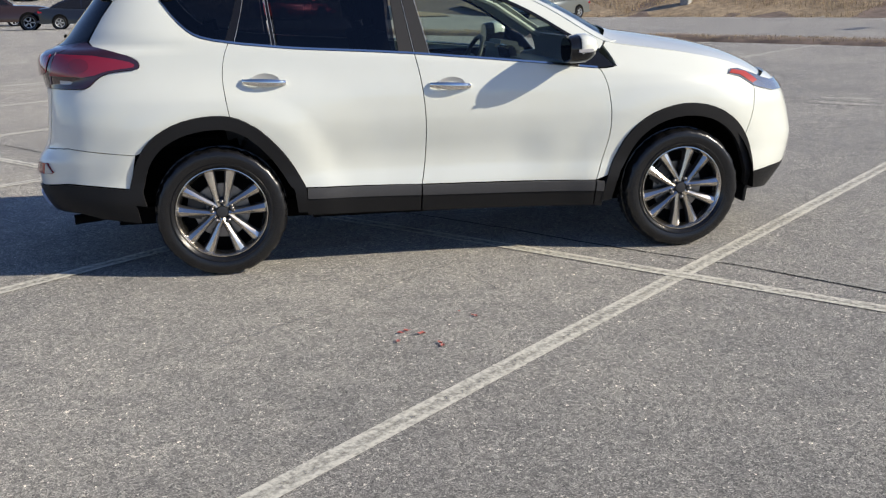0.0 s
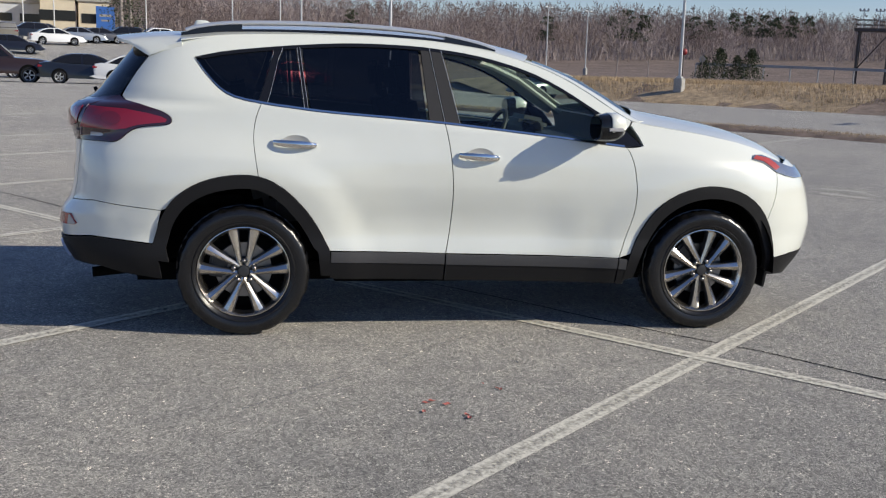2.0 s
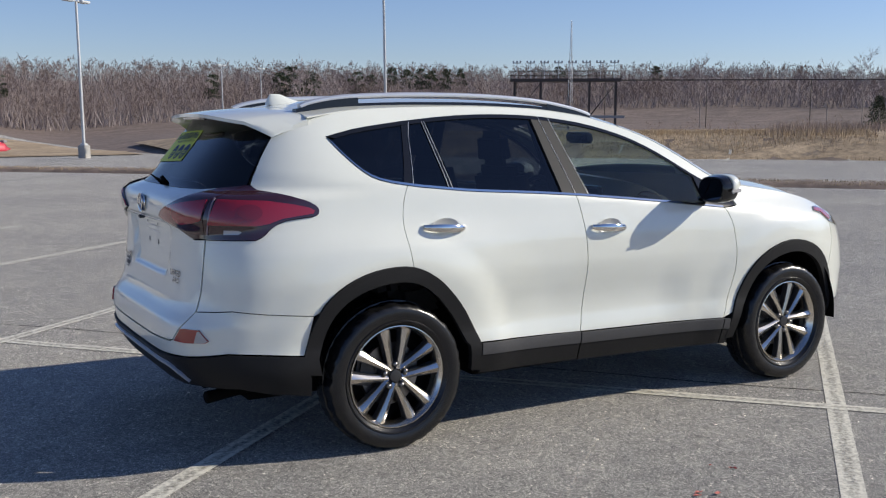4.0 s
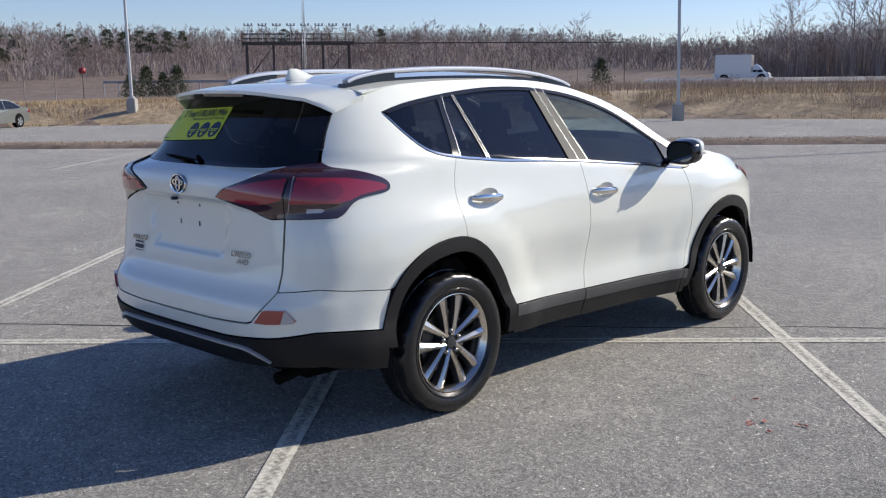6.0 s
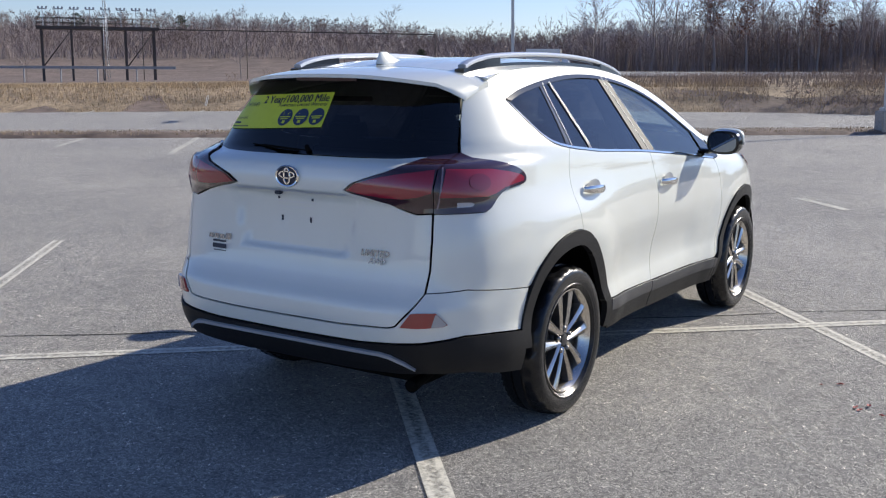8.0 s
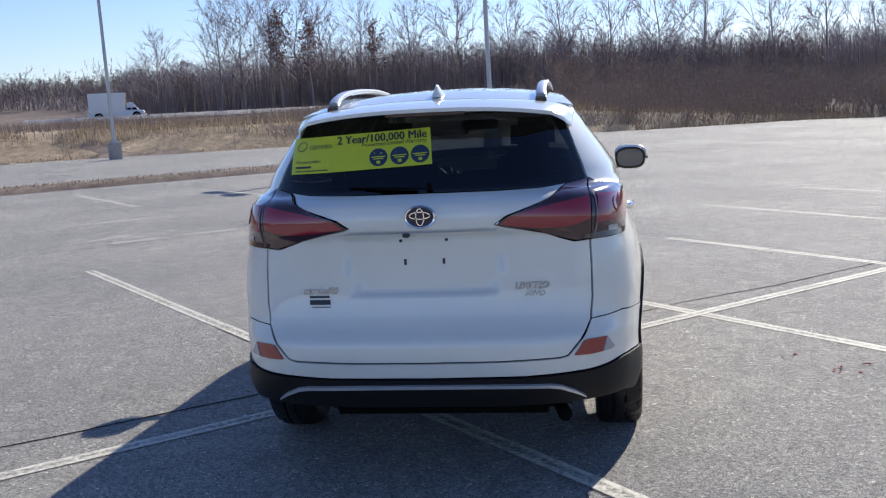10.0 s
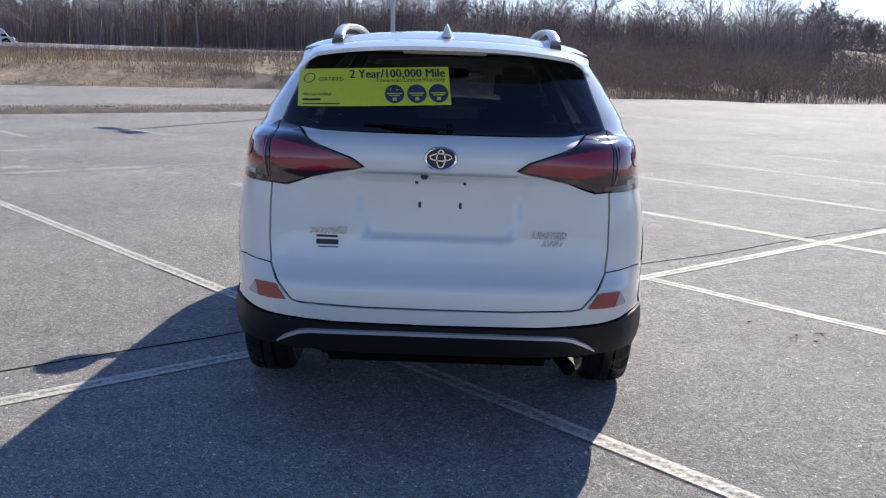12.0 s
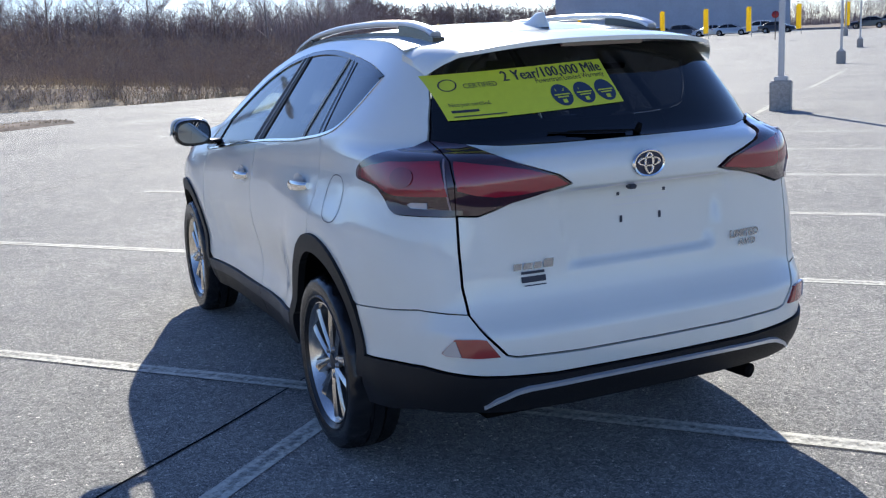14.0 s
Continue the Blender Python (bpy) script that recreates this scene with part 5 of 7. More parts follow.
bars("model_badge", [(0, 0.028, 0.0, 0.021), (0.036, 0.028, 0.0, 0.021), (0.072, 0.028, 0.0, 0.021), (0.108, 0.034, 0.0, 0.028)], 0.508, 0.840, 0.006, M["badge_metal"], gate, "dark chrome model badge", 0.2)
bars("dealer_badge", [(0, 0.085, 0.034, 0.009), (0.0, 0.088, 0.006, 0.020), (0.008, 0.08, -0.006, 0.004)], 0.482, 0.790, 0.004, M["ink"], gate, "dark dealer lettering as plain bars")
write("trim_badge", "LIMITED", 0.03, -0.365, 0.845, 0.005, M["badge_metal"], gate, "small dark silver letters", 0.135, 0.0009, 0.15)
write("drive_badge", "AWD", 0.03, -0.405, 0.814, 0.005, M["badge_metal"], gate, "small dark silver letters", 0.082, 0.0009, 0.15)
bm = bmesh.new()
lathe(bm, [(0.060, 0.0), (0.066, -0.006), (0.062, -0.011), (0.055, -0.009), (0.054, -0.002)], 40)
bmesh.ops.scale(bm, vec=(1, 1, 0.72), verts=bm.verts)
ring = part("emblem", bm, M["chrome"], gate, "oval chrome maker's badge, plain")
ring.matrix_basis = pose(-2.271, 0, 1.153, 0, 0, -90)
bm = bmesh.new()
lathe(bm, [(0.001, -0.004), (0.056, -0.004), (0.056, 0.004)], 36)
bmesh.ops.scale(bm, vec=(1, 1, 0.72), verts=bm.verts)
part("emblem_field", bm, M["badge"], ring, "dark blue field of the badge")
bm = bmesh.new()
for rx, rz in ((0.042, 0.014), (0.016, 0.034)):
    pts = [(rx * math.cos(a), -0.008, rz * math.sin(a) + (0.006 if rx > 0.02 else 0)) for a in (k * math.tau / 26 for k in range(27))]
    sweep(bm, pts, [(0.0042 * math.cos(k * math.tau / 6), 0.0042 * math.sin(k * math.tau / 6)) for k in range(6)], Vector((0, 1, 0)), cap=False)
part("emblem", bm, M["chrome"], ring, "chrome ovals")
for y in (-0.081, 0.078):
    for z, w, h in ((0.963, 0.011, 0.024), (1.052, 0.012, 0.012)):
        y2 = y if z < 1 else y * 1.18
        bars("plate_fixing", [(0, w, 0, h)], y2 + w / 2, z - h / 2, 0.002, M["ink"], gate, "dark plate screw hole")
bars("plate_ledge", [(0, 0.235, 0, 0.003)], 0.118, 1.012, 0.002, M["satin"], gate, "shallow pressed ledge")
bars("plate_ledge", [(0, 0.235, 0, 0.003)], 0.118, 1.036, 0.002, M["satin"], gate, "shallow pressed ledge")
bars("gate_moulding", [(0, 0.60, 0, 0.006)], 0.30, 1.088, 0.003, M["satin"], gate, "thin moulding under the badge")
bm = bmesh.new()
box(bm, (0.03, 0.028, 0.016), (-2.262, 0.062, 1.078), None, 0.004)
part("rear_camera", bm, M["ink"], gate, "small black reversing camera")
# wiper
bm = bmesh.new()


def glass_point(y, z, out):
    s = s_of(z, y=abs(y)) if abs(y) > 1e-4 else 0.0
    p = skin(s, z) + skin_normal(s, z) * out
    return Vector((p.x, math.copysign(abs(p.y), y), p.z))


sweep(bm, [glass_point(-0.03, 1.248, 0.012), glass_point(0.04, 1.252, 0.013), glass_point(0.14, 1.258, 0.012), glass_point(0.24, 1.264, 0.010)], [(0.0035 * math.cos(k * math.tau / 6), 0.003 * math.sin(k * math.tau / 6)) for k in range(6)])
sweep(bm, [glass_point(0.02, 1.250, 0.006), glass_point(0.15, 1.257, 0.006), glass_point(0.31, 1.267, 0.006)], [(0.003, -0.002), (0.003, 0.002), (-0.003, 0.002), (-0.003, -0.002)])
part("rear_wiper", bm, M["inner"], car, "black rear wiper")
bm = bmesh.new()
tube(bm, glass_point(-0.03, 1.252, -0.004), glass_point(-0.03, 1.256, 0.030), 0.013, 0.010, 12)
part("wiper_pivot", bm, M["inner"], car, "black wiper pivot")
# fuel flap on the left side
bm = bmesh.new()
vs = []
for i in range(33):
    a = i * math.tau / 32
    x, z = -1.50 + 0.088 * math.copysign(abs(math.cos(a)) ** 0.8, math.cos(a)), 1.035 + 0.088 * math.copysign(abs(math.sin(a)) ** 0.8, math.sin(a))
    x2, z2 = -1.50 + (x + 1.50) * 0.965, 1.035 + (z - 1.035) * 0.965
    row = []
    for px, pz in ((x, z), (x2, z2)):
        s = s_of(pz, x=px)
        p = skin(s, pz) + skin_normal(s, pz) * 0.001
        row.append(bm.verts.new((p.x, -p.y, p.z)))
    vs.append(row)
for a, b in zip(vs, vs[1:]):
    bm.faces.new((a[0], a[1], b[1], b[0]))
bmesh.ops.recalc_face_normals(bm, faces=bm.faces)
part("fuel_flap_gap", bm, M["ink"], car, "dark gap round the fuel flap")

# the sticker on the rear window
sk = thing("window_sticker", label="lime yellow warranty sticker on the tinted rear window", category="sticker")
sk.scale = (1, WIDE, 1)


def sticker_panel():
    verts, faces = [], []
    n, m = 24, 6
    for i in range(n + 1):
        for j in range(m + 1):
            u = 0.63 * i / n
            verts.append((u + 0.0 * j, 0.150 * j / m - 0.0))
    for i in range(n):
        for j in range(m):
            a = i * (m + 1) + j
            faces.append((a, a + m + 1, a + m + 2, a + 1))
    return verts, faces


ST = dict(slant=-0.13, turn=0.045)
v, f = sticker_panel()
v, f = on_rear(v, f, 0.597, 1.323, 0.003, None, **ST)
mesh_part("sticker_sheet", v, f, M["sticker"], sk)


def sticker_text(text, size, u, w, width=None, bold=0.0, material=None):
    vv, ff = letters(text, size, bold)
    if width:
        k = width / max(v[0] for v in vv)
        vv = [(v[0] * k, v[1] * k) for v in vv]
    vv = [(v[0] + u, v[1] + w) for v in vv]
    vv, ff = on_rear(vv, ff, 0.597, 1.323, 0.0045, None, **ST)
    mesh_part("sticker_lettering", vv, ff, material or M["ink"], sk, "dark printed words")


for shift in (0.0, 0.0014, 0.0028):
    sticker_text("2 Year/100,000 Mile", 0.04, 0.224 + shift, 0.110, 0.388)
sticker_text("Powertrain Limited Warranty", 0.02, 0.335, 0.092, 0.278)
sticker_text("CERTIFIED", 0.03, 0.093, 0.098, 0.107)
sticker_text("Not just certified.", 0.02, 0.024, 0.042, 0.126)
for k, u in enumerate((0.405, 0.495, 0.582)):
    vv = [(u + 0.039 * math.cos(a), 0.045 + 0.036 * math.sin(a)) for a in (i * math.tau / 28 for i in range(28))] + [(u, 0.045)]
    ff = [(i, (i + 1) % 28, 28) for i in range(28)]
    vv, ff = on_rear(vv, ff, 0.597, 1.323, 0.0045, None, **ST)
    mesh_part("sticker_disc", vv, ff, M["navy"], sk, "navy printed disc")
    sticker_text("1 Year", 0.016, u - 0.019, 0.058, 0.038, 0.0003, M["sticker"])
    for du, w, b, h in ((-0.03, 0.06, 0.044, 0.004), (-0.022, 0.044, 0.036, 0.004), (-0.008, 0.016, 0.018, 0.012)):
        vv = [(u + du, b), (u + du + w, b), (u + du + w, b + h), (u + du, b + h)]
        vv, ff = on_rear(vv, [(0, 1, 2, 3)], 0.597, 1.323, 0.006, None, **ST)
        mesh_part("sticker_mark", vv, ff, M["sticker"], sk, "small pale printed bar")
# the swash before the word
vv, ff = [], []
for i in range(25):
    a = i / 24 * math.tau
    vv += [(0.052 + 0.026 * math.cos(a) + 0.006 * math.sin(a), 0.112 + 0.020 * math.sin(a)), (0.052 + 0.022 * math.cos(a) + 0.006 * math.sin(a), 0.112 + 0.017 * math.sin(a))]
ff = [(2 * i, 2 * i + 2, 2 * i + 3, 2 * i + 1) for i in range(24)]
vv, ff = on_rear(vv, ff, 0.597, 1.323, 0.0045, None, **ST)
mesh_part("sticker_swash", vv, ff, M["ink"], sk, "dark printed swash")
bars("sticker_mark", [(0.022, 0.08, 0.022, 0.008), (0.022, 0.16, 0.008, 0.004)], 0.597, 1.323, 0.0045, M["ink"], sk, "small printed line", **ST)


# ---- surroundings ----
def fast_mesh(name, verts, tris, mats, index=None):
    """A large mesh of triangles from arrays."""
    me = bpy.data.meshes.new(name)
    verts, tris = np.asarray(verts, dtype=np.float32), np.asarray(tris, dtype=np.int32)
    me.vertices.add(len(verts))
    me.vertices.foreach_set("co", verts.ravel())
    me.loops.add(tris.size)
    me.loops.foreach_set("vertex_index", tris.ravel())
    me.polygons.add(len(tris))
    me.polygons.foreach_set("loop_start", np.arange(0, tris.size, 3, dtype=np.int32))
    for m in mats:
        me.materials.append(m)
    if index is not None:
        me.polygons.foreach_set("material_index", np.asarray(index, dtype=np.int32))
    me.update(calc_edges=True)
    me.validate()
    return me


def rod(points, radii, n, verts, tris, slots, slot):
    """A tapering limb through points, as triangles."""
    base = len(verts)
    for i, (p, r) in enumerate(zip(points, radii)):
        d = (points[min(i + 1, len(points) - 1)] - points[max(i - 1, 0)]).normalized()
        q = d.to_track_quat("Z", "Y")
        for k in range(n):
            a = k * math.tau / n
            verts.append(tuple(p + q @ Vector((r * math.cos(a), r * math.sin(a), 0))))
    for i in range(len(points) - 1):
        for k in range(n):
            a, b = base + i * n + k, base + i * n + (k + 1) % n
            tris.append((a, b, b + n)), tris.append((a, b + n, a + n))
            slots.extend((slot, slot))


def bare_tree_data(seed, high, spreadness=0.5, limbs=11, twigs=9, clump=None):
    """A leafless tree: tapered trunk, limbs that fork, and many thin twigs."""
    rnd = random.Random(seed)
    verts, tris, slots = [], [], []
    lean = Vector((rnd.gauss(0, 0.05), rnd.gauss(0, 0.05), 0))
    trunk = [Vector((0, 0, -0.3))]
    for i in range(1, 7):
        t = i / 6
        trunk.append(Vector((lean.x * high * t + rnd.gauss(0, 0.012) * high, lean.y * high * t + rnd.gauss(0, 0.012) * high, high * t)))
    rod(trunk, [high * 0.013 * (1 - 0.88 * i / 6) + 0.004 for i in range(7)], 5, verts, tris, slots, 0)
    leaves = []
    for k in range(limbs):
        t = rnd.uniform(0.28, 0.95)
        i = min(5, int(t * 6))
        p = trunk[i].lerp(trunk[i + 1], t * 6 - i)
        a = k * 2.4 + rnd.uniform(-0.5, 0.5)
        length = high * spreadness * (1.08 - t) * rnd.uniform(0.6, 1.1)
        d = Vector((math.cos(a), math.sin(a), rnd.uniform(0.6, 1.5))).normalized()
        pts = [p]
        for j in range(3):
            d = (d + Vector((rnd.gauss(0, 0.16), rnd.gauss(0, 0.16), 0.14))).normalized()
            pts.append(pts[-1] + d * length / 3)
        r = high * 0.0055 * (1.15 - t)
        rod(pts, [r, r * 0.7, r * 0.45, r * 0.15], 3, verts, tris, slots, 0)
        for j in range(twigs):
            u = rnd.uniform(0.25, 1.0) * 3
            q = min(2, int(u))
            o = pts[q].lerp(pts[q + 1], u - q)
            e = (d + Vector((rnd.gauss(0, 0.6), rnd.gauss(0, 0.6), rnd.gauss(0.25, 0.4)))).normalized()
            tip = o + e * length * rnd.uniform(0.25, 0.5)
            mid = o.lerp(tip, 0.5) + Vector((rnd.gauss(0, 0.03), rnd.gauss(0, 0.03), 0.02)) * length
            w = e.cross(Vector((rnd.gauss(0, 1), rnd.gauss(0, 1), 0.2))).normalized() * max(0.006, r * 0.32)
            b = len(verts)
            verts.extend((tuple(o - w), tuple(o + w), tuple(mid + w * 0.6), tuple(tip)))
            tris.extend(((b, b + 1, b + 2), (b, b + 2, b + 3)))
            slots.extend((1, 1))
            leaves.append(tip)
    if clump:
        for tip in leaves:
            for _ in range(clump):
                o = tip + Vector((rnd.gauss(0, 0.2), rnd.gauss(0, 0.2), rnd.gauss(-0.05, 0.2)))
                s = rnd.uniform(0.05, 0.11)
                u = Vector((rnd.gauss(0, 1), rnd.gauss(0, 1), rnd.gauss(0, 1))).normalized() * s
                w = u.cross(Vector((rnd.gauss(0, 1), rnd.gauss(0, 1), 1))).normalized() * s * 0.7
                b = len(verts)
                verts.extend((tuple(o - u), tuple(o + w), tuple(o + u), tuple(o - w)))
                tris.extend(((b, b + 1, b + 2), (b, b + 2, b + 3)))
                slots.extend((2, 2))
    return np.array(verts), np.array(tris), np.array(slots)


def soft_tree_data(seed, high, low=0.25, limbs=9, forks=5, twigs=6, wide=0.36, stems=1, fine=0.0017):
    """A leafless tree with a rounded crown: limbs that fork into branches and a haze of fine twigs."""
    rnd = random.Random(seed)
    verts, tris, slots = [], [], []

    def sliver(o, tip, w, slot):
        side_way = (tip - o).cross(Vector((rnd.gauss(0, 1), rnd.gauss(0, 1), 0.3))).normalized() * w
        b = len(verts)
        verts.extend((tuple(o - side_way), tuple(o + side_way), tuple(tip)))
        tris.append((b, b + 1, b + 2))
        slots.append(slot)

    trunks = []
    for q in range(stems):
        a = rnd.uniform(0, math.tau)
        out = 0.0 if stems == 1 else rnd.uniform(0.1, 0.28)
        pts = [Vector((0, 0, -0.3))] + [Vector((math.cos(a) * out * t + rnd.gauss(0, 0.010), math.sin(a) * out * t + rnd.gauss(0, 0.010), 0.86 * t)) * high for t in (0.25, 0.5, 0.75, 1.0)]
        r = high * 0.0085 / stems ** 0.5
        rod(pts, [r, r * 0.85, r * 0.65, r * 0.4, r * 0.1], 4, verts, tris, slots, 0)
        trunks.append(pts)
    for k in range(limbs):
        pts = trunks[k % stems]
        t = low + (0.92 - low) * (k + rnd.random()) / limbs
        i = min(3, int(t * 4))
        p = pts[i].lerp(pts[i + 1], t * 4 - i)
        a = k * 2.4 + rnd.uniform(-0.5, 0.5)
        rise = 0.5 + 1.3 * t
        d = Vector((math.cos(a), math.sin(a), rise * rnd.uniform(0.8, 1.2))).normalized()
        length = high * wide * (1.0 - 0.55 * t) * rnd.uniform(0.8, 1.15)
        limb = [p]
        for j in range(2):
            d = (d + Vector((rnd.gauss(0, 0.15), rnd.gauss(0, 0.15), 0.12))).normalized()
            limb.append(limb[-1] + d * length / 2)
        r = high * 0.0045 * (1.15 - t)
        rod(limb, [r, r * 0.6, r * 0.15], 3, verts, tris, slots, 0)
        for j in range(forks):
            u = rnd.uniform(0.2, 1.0) * 2
            q = min(1, int(u))
            o = limb[q].lerp(limb[q + 1], u - q)
            e = (d + Vector((rnd.gauss(0, 0.5), rnd.gauss(0, 0.5), rnd.gauss(0.1, 0.35)))).normalized()
            reach = length * rnd.uniform(0.35, 0.65)
            tip = o + e * reach
            sliver(o, tip, r * 0.5, 1)
            for _ in range(twigs):
                o2 = o.lerp(tip, rnd.uniform(0.15, 1.0))
                e2 = (e + Vector((rnd.gauss(0, 0.55), rnd.gauss(0, 0.55), rnd.gauss(0.12, 0.4)))).normalized()
                sliver(o2, o2 + e2 * reach * rnd.uniform(0.4, 0.8), fine * high, 1)
    return np.array(verts), np.array(tris), np.array(slots)


def round_pine_data(seed, high, width):
    """An old pine: a bare lower trunk and a rounded, clumpy crown."""
    rnd = random.Random(seed)
    verts, tris, slots = [], [], []
    rod([Vector((0, 0, -0.2)), Vector((0, 0, high * 0.6)), Vector((0, 0, high * 0.95))], [high * 0.016, high * 0.01, 0.02], 5, verts, tris, slots, 0)
    for k in range(34):
        t = rnd.uniform(0.28, 1.0)
        a = k * 2.4
        reach = width * math.sqrt(max(0.05, 1 - ((t - 0.55) / 0.5) ** 2)) * rnd.uniform(0.25, 0.95)
        c = Vector((math.cos(a) * reach, math.sin(a) * reach, high * t))
        size = width * rnd.uniform(0.22, 0.42)
        for _ in range(150):
            d = Vector((rnd.gauss(0, 1), rnd.gauss(0, 1), rnd.gauss(0.2, 0.6))).normalized()
            o = c + Vector((d.x, d.y, d.z * 0.6)) * size * rnd.uniform(0.4, 1.0)
            w = d.cross(Vector((rnd.gauss(0, 1), rnd.gauss(0, 1), rnd.gauss(0, 1)))).normalized()
            z = rnd.uniform(0.16, 0.34)
            b = len(verts)
            verts.extend((tuple(o - w * z * 0.3), tuple(o + w * z * 0.3), tuple(o + d * z)))
            tris.append((b, b + 1, b + 2))
            slots.append(1)
    return np.array(verts), np.array(tris), np.array(slots)


def evergreen_data(seed, high, width):
    """A conifer: a trunk and drooping, ragged sprays of needles in whorls."""
    rnd = random.Random(seed)
    verts, tris, slots = [], [], []
    rod([Vector((0, 0, -0.2)), Vector((0, 0, high * 0.6)), Vector((0, 0, high))], [high * 0.018, high * 0.01, 0.01], 5, verts, tris, slots, 0)
    n = int((34 if high > 5 else 110) * high)
    for k in range(n):
        t = (k + rnd.random()) / n
        z = high * (0.06 + 0.94 * t)
        reach = width * (1 - t) ** 0.8 * rnd.uniform(0.55, 1.1) + 0.08
        a = k * 2.4 + rnd.gauss(0, 0.4)
        out = Vector((math.cos(a), math.sin(a), rnd.uniform(-0.15, 0.3)))
        for j in range(7):
            u = 0.2 + 0.8 * (j + rnd.random()) / 7
            o = Vector((0, 0, z)) + out * reach * u + Vector((rnd.gauss(0, 0.06), rnd.gauss(0, 0.06), rnd.gauss(0, 0.06))) * width
            s = rnd.uniform(0.10, 0.22) * (0.5 + 0.25 * width)
            d = (out + Vector((rnd.gauss(0, 0.6), rnd.gauss(0, 0.6), rnd.gauss(0.1, 0.5)))).normalized()
            w = d.cross(Vector((rnd.gauss(0, 1), rnd.gauss(0, 1), rnd.gauss(0, 1)))).normalized()
            b = len(verts)
            verts.extend((tuple(o - w * s * 0.3), tuple(o + w * s * 0.3), tuple(o + d * s)))
            tris.append((b, b + 1, b + 2))
            slots.append(1)
    return np.array(verts), np.array(tris), np.array(slots)


def planted(templates, spots):
    """Lays many copies of tree shapes into one set of arrays."""
    vs, ts, ss, base = [], [], [], 0
    for k, (x, y, z, scale, turn, stretch) in spots:
        v, t, s = templates[k]
        c, q = math.cos(turn) * scale, math.sin(turn) * scale
        w = np.empty_like(v)
        w[:, 0], w[:, 1], w[:, 2] = v[:, 0] * c - v[:, 1] * q + x, v[:, 0] * q + v[:, 1] * c + y, v[:, 2] * scale * stretch + z
        vs.append(w), ts.append(t + base), ss.append(s)
        base += len(v)
    return np.vstack(vs), np.vstack(ts), np.concatenate(ss)


def polar(az, r):
    return r * math.cos(radians(az)), r * math.sin(radians(az))


tree_high = curve([(-60, 11.0), (-35, 11.5), (-23, 12.0), (-20, 10.5), (-10, 9.5), (0, 9.5), (14, 10.0), (21, 9.0), (26, 8.0), (32, 8.2), (48, 8.8), (58, 9.6), (66, 11.0), (80, 11.5), (92, 12.5), (104, 12), (130, 12)])
tree_near = curve([(-60, 250), (-36, 300), (-22.5, 300), (-20, 105), (-16, 92), (-6, 84), (0, 84), (16, 88), (22, 98), (30, 150), (45, 190), (60, 190), (75, 170), (88, 150), (96, 170), (130, 190)])
rnd = random.Random(11)
kinds = [soft_tree_data(i, 10.0, 0.22 + 0.06 * (i % 3), 10, 5, 6, 0.30 + 0.05 * (i % 3)) for i in range(7)]


def woods(seed, count, az0, az1, low, high, deep):
    """Trees set at random through a belt of woodland."""
    rnd = random.Random(seed)
    spots = []
    for _ in range(count):
        az = rnd.uniform(az0, az1)
        near = tree_near(az)
        d = near + rnd.random() ** 1.3 * deep
        x, y = polar(az, d)
        tall = tree_high(az) * (1 if near < 120 else 0.55 + 0.45 * d / 300) * rnd.uniform(low, high)
        spots.append((rnd.randrange(7), (x, y, height(x, y) - 0.1, tall / 10, rnd.uniform(0, 6.3), rnd.uniform(0.9, 1.1))))
    return spots


v, t, s = planted(kinds, woods(11, 1250, -58, 26, 0.42, 0.76, 50))
tagged(new("bare_woods", fast_mesh("bare_woods", v, t, [M["bark"], M["twig"]], s)), "dense leafless winter woods, grey and brown", "woods", kind="stuff")
far_kinds = [soft_tree_data(20 + i, 10.0, 0.10, 8, 4, 7, 0.46, 1, 0.0062) for i in range(7)]
v, t, s = planted(far_kinds, woods(12, 2800, 22, 128, 0.36, 0.54, 180))
tagged(new("hillside_woods", fast_mesh("hillside_woods", v, t, [M["hill_twig"], M["hill_twig"]], s)), "soft brown leafless woods on a low far hill", "woods", kind="stuff")
v, t, s = planted(far_kinds, woods(13, 300, -33, -19.5, 0.55, 0.82, 45))
tagged(new("distant_woods", fast_mesh("distant_woods", v, t, [M["hill_twig"], M["hill_twig"]], s)), "leafless grey-brown woods behind the far row of cars", "woods", kind="stuff")

thin = [soft_tree_data(60 + i, 5.0, 0.05, 8, 3, 6, 0.45, 3, 0.0042) for i in range(5)]
spots = []
for i in range(1500):
    az = rnd.uniform(-58, 128) if i % 2 else rnd.uniform(-45, 26)
    near = tree_near(az)
    d = near * rnd.uniform(0.95, 1.0) + rnd.random() ** 1.5 * (30 if near < 120 else 60)
    low = 1 if near < 120 else 1.2
    if -36 < az < -14:  # the rough field before the far row of cars
        d, low = (62 if az > -28 else 92) + rnd.random() ** 1.4 * 110, 0.6
    x, y = polar(az, d)
    spots.append((rnd.randrange(5), (x, y, height(x, y) - 0.1, rnd.uniform(0.5, 1.0) * low, rnd.uniform(0, 6.3), rnd.uniform(0.85, 1.1))))
v, t, s = planted(thin, spots)
tagged(new("woodland_brush", fast_mesh("woodland_brush", v, t, [M["hill_twig"], M["brush"]], s)), "tangled red-brown brush along the woods", "brush", kind="stuff")

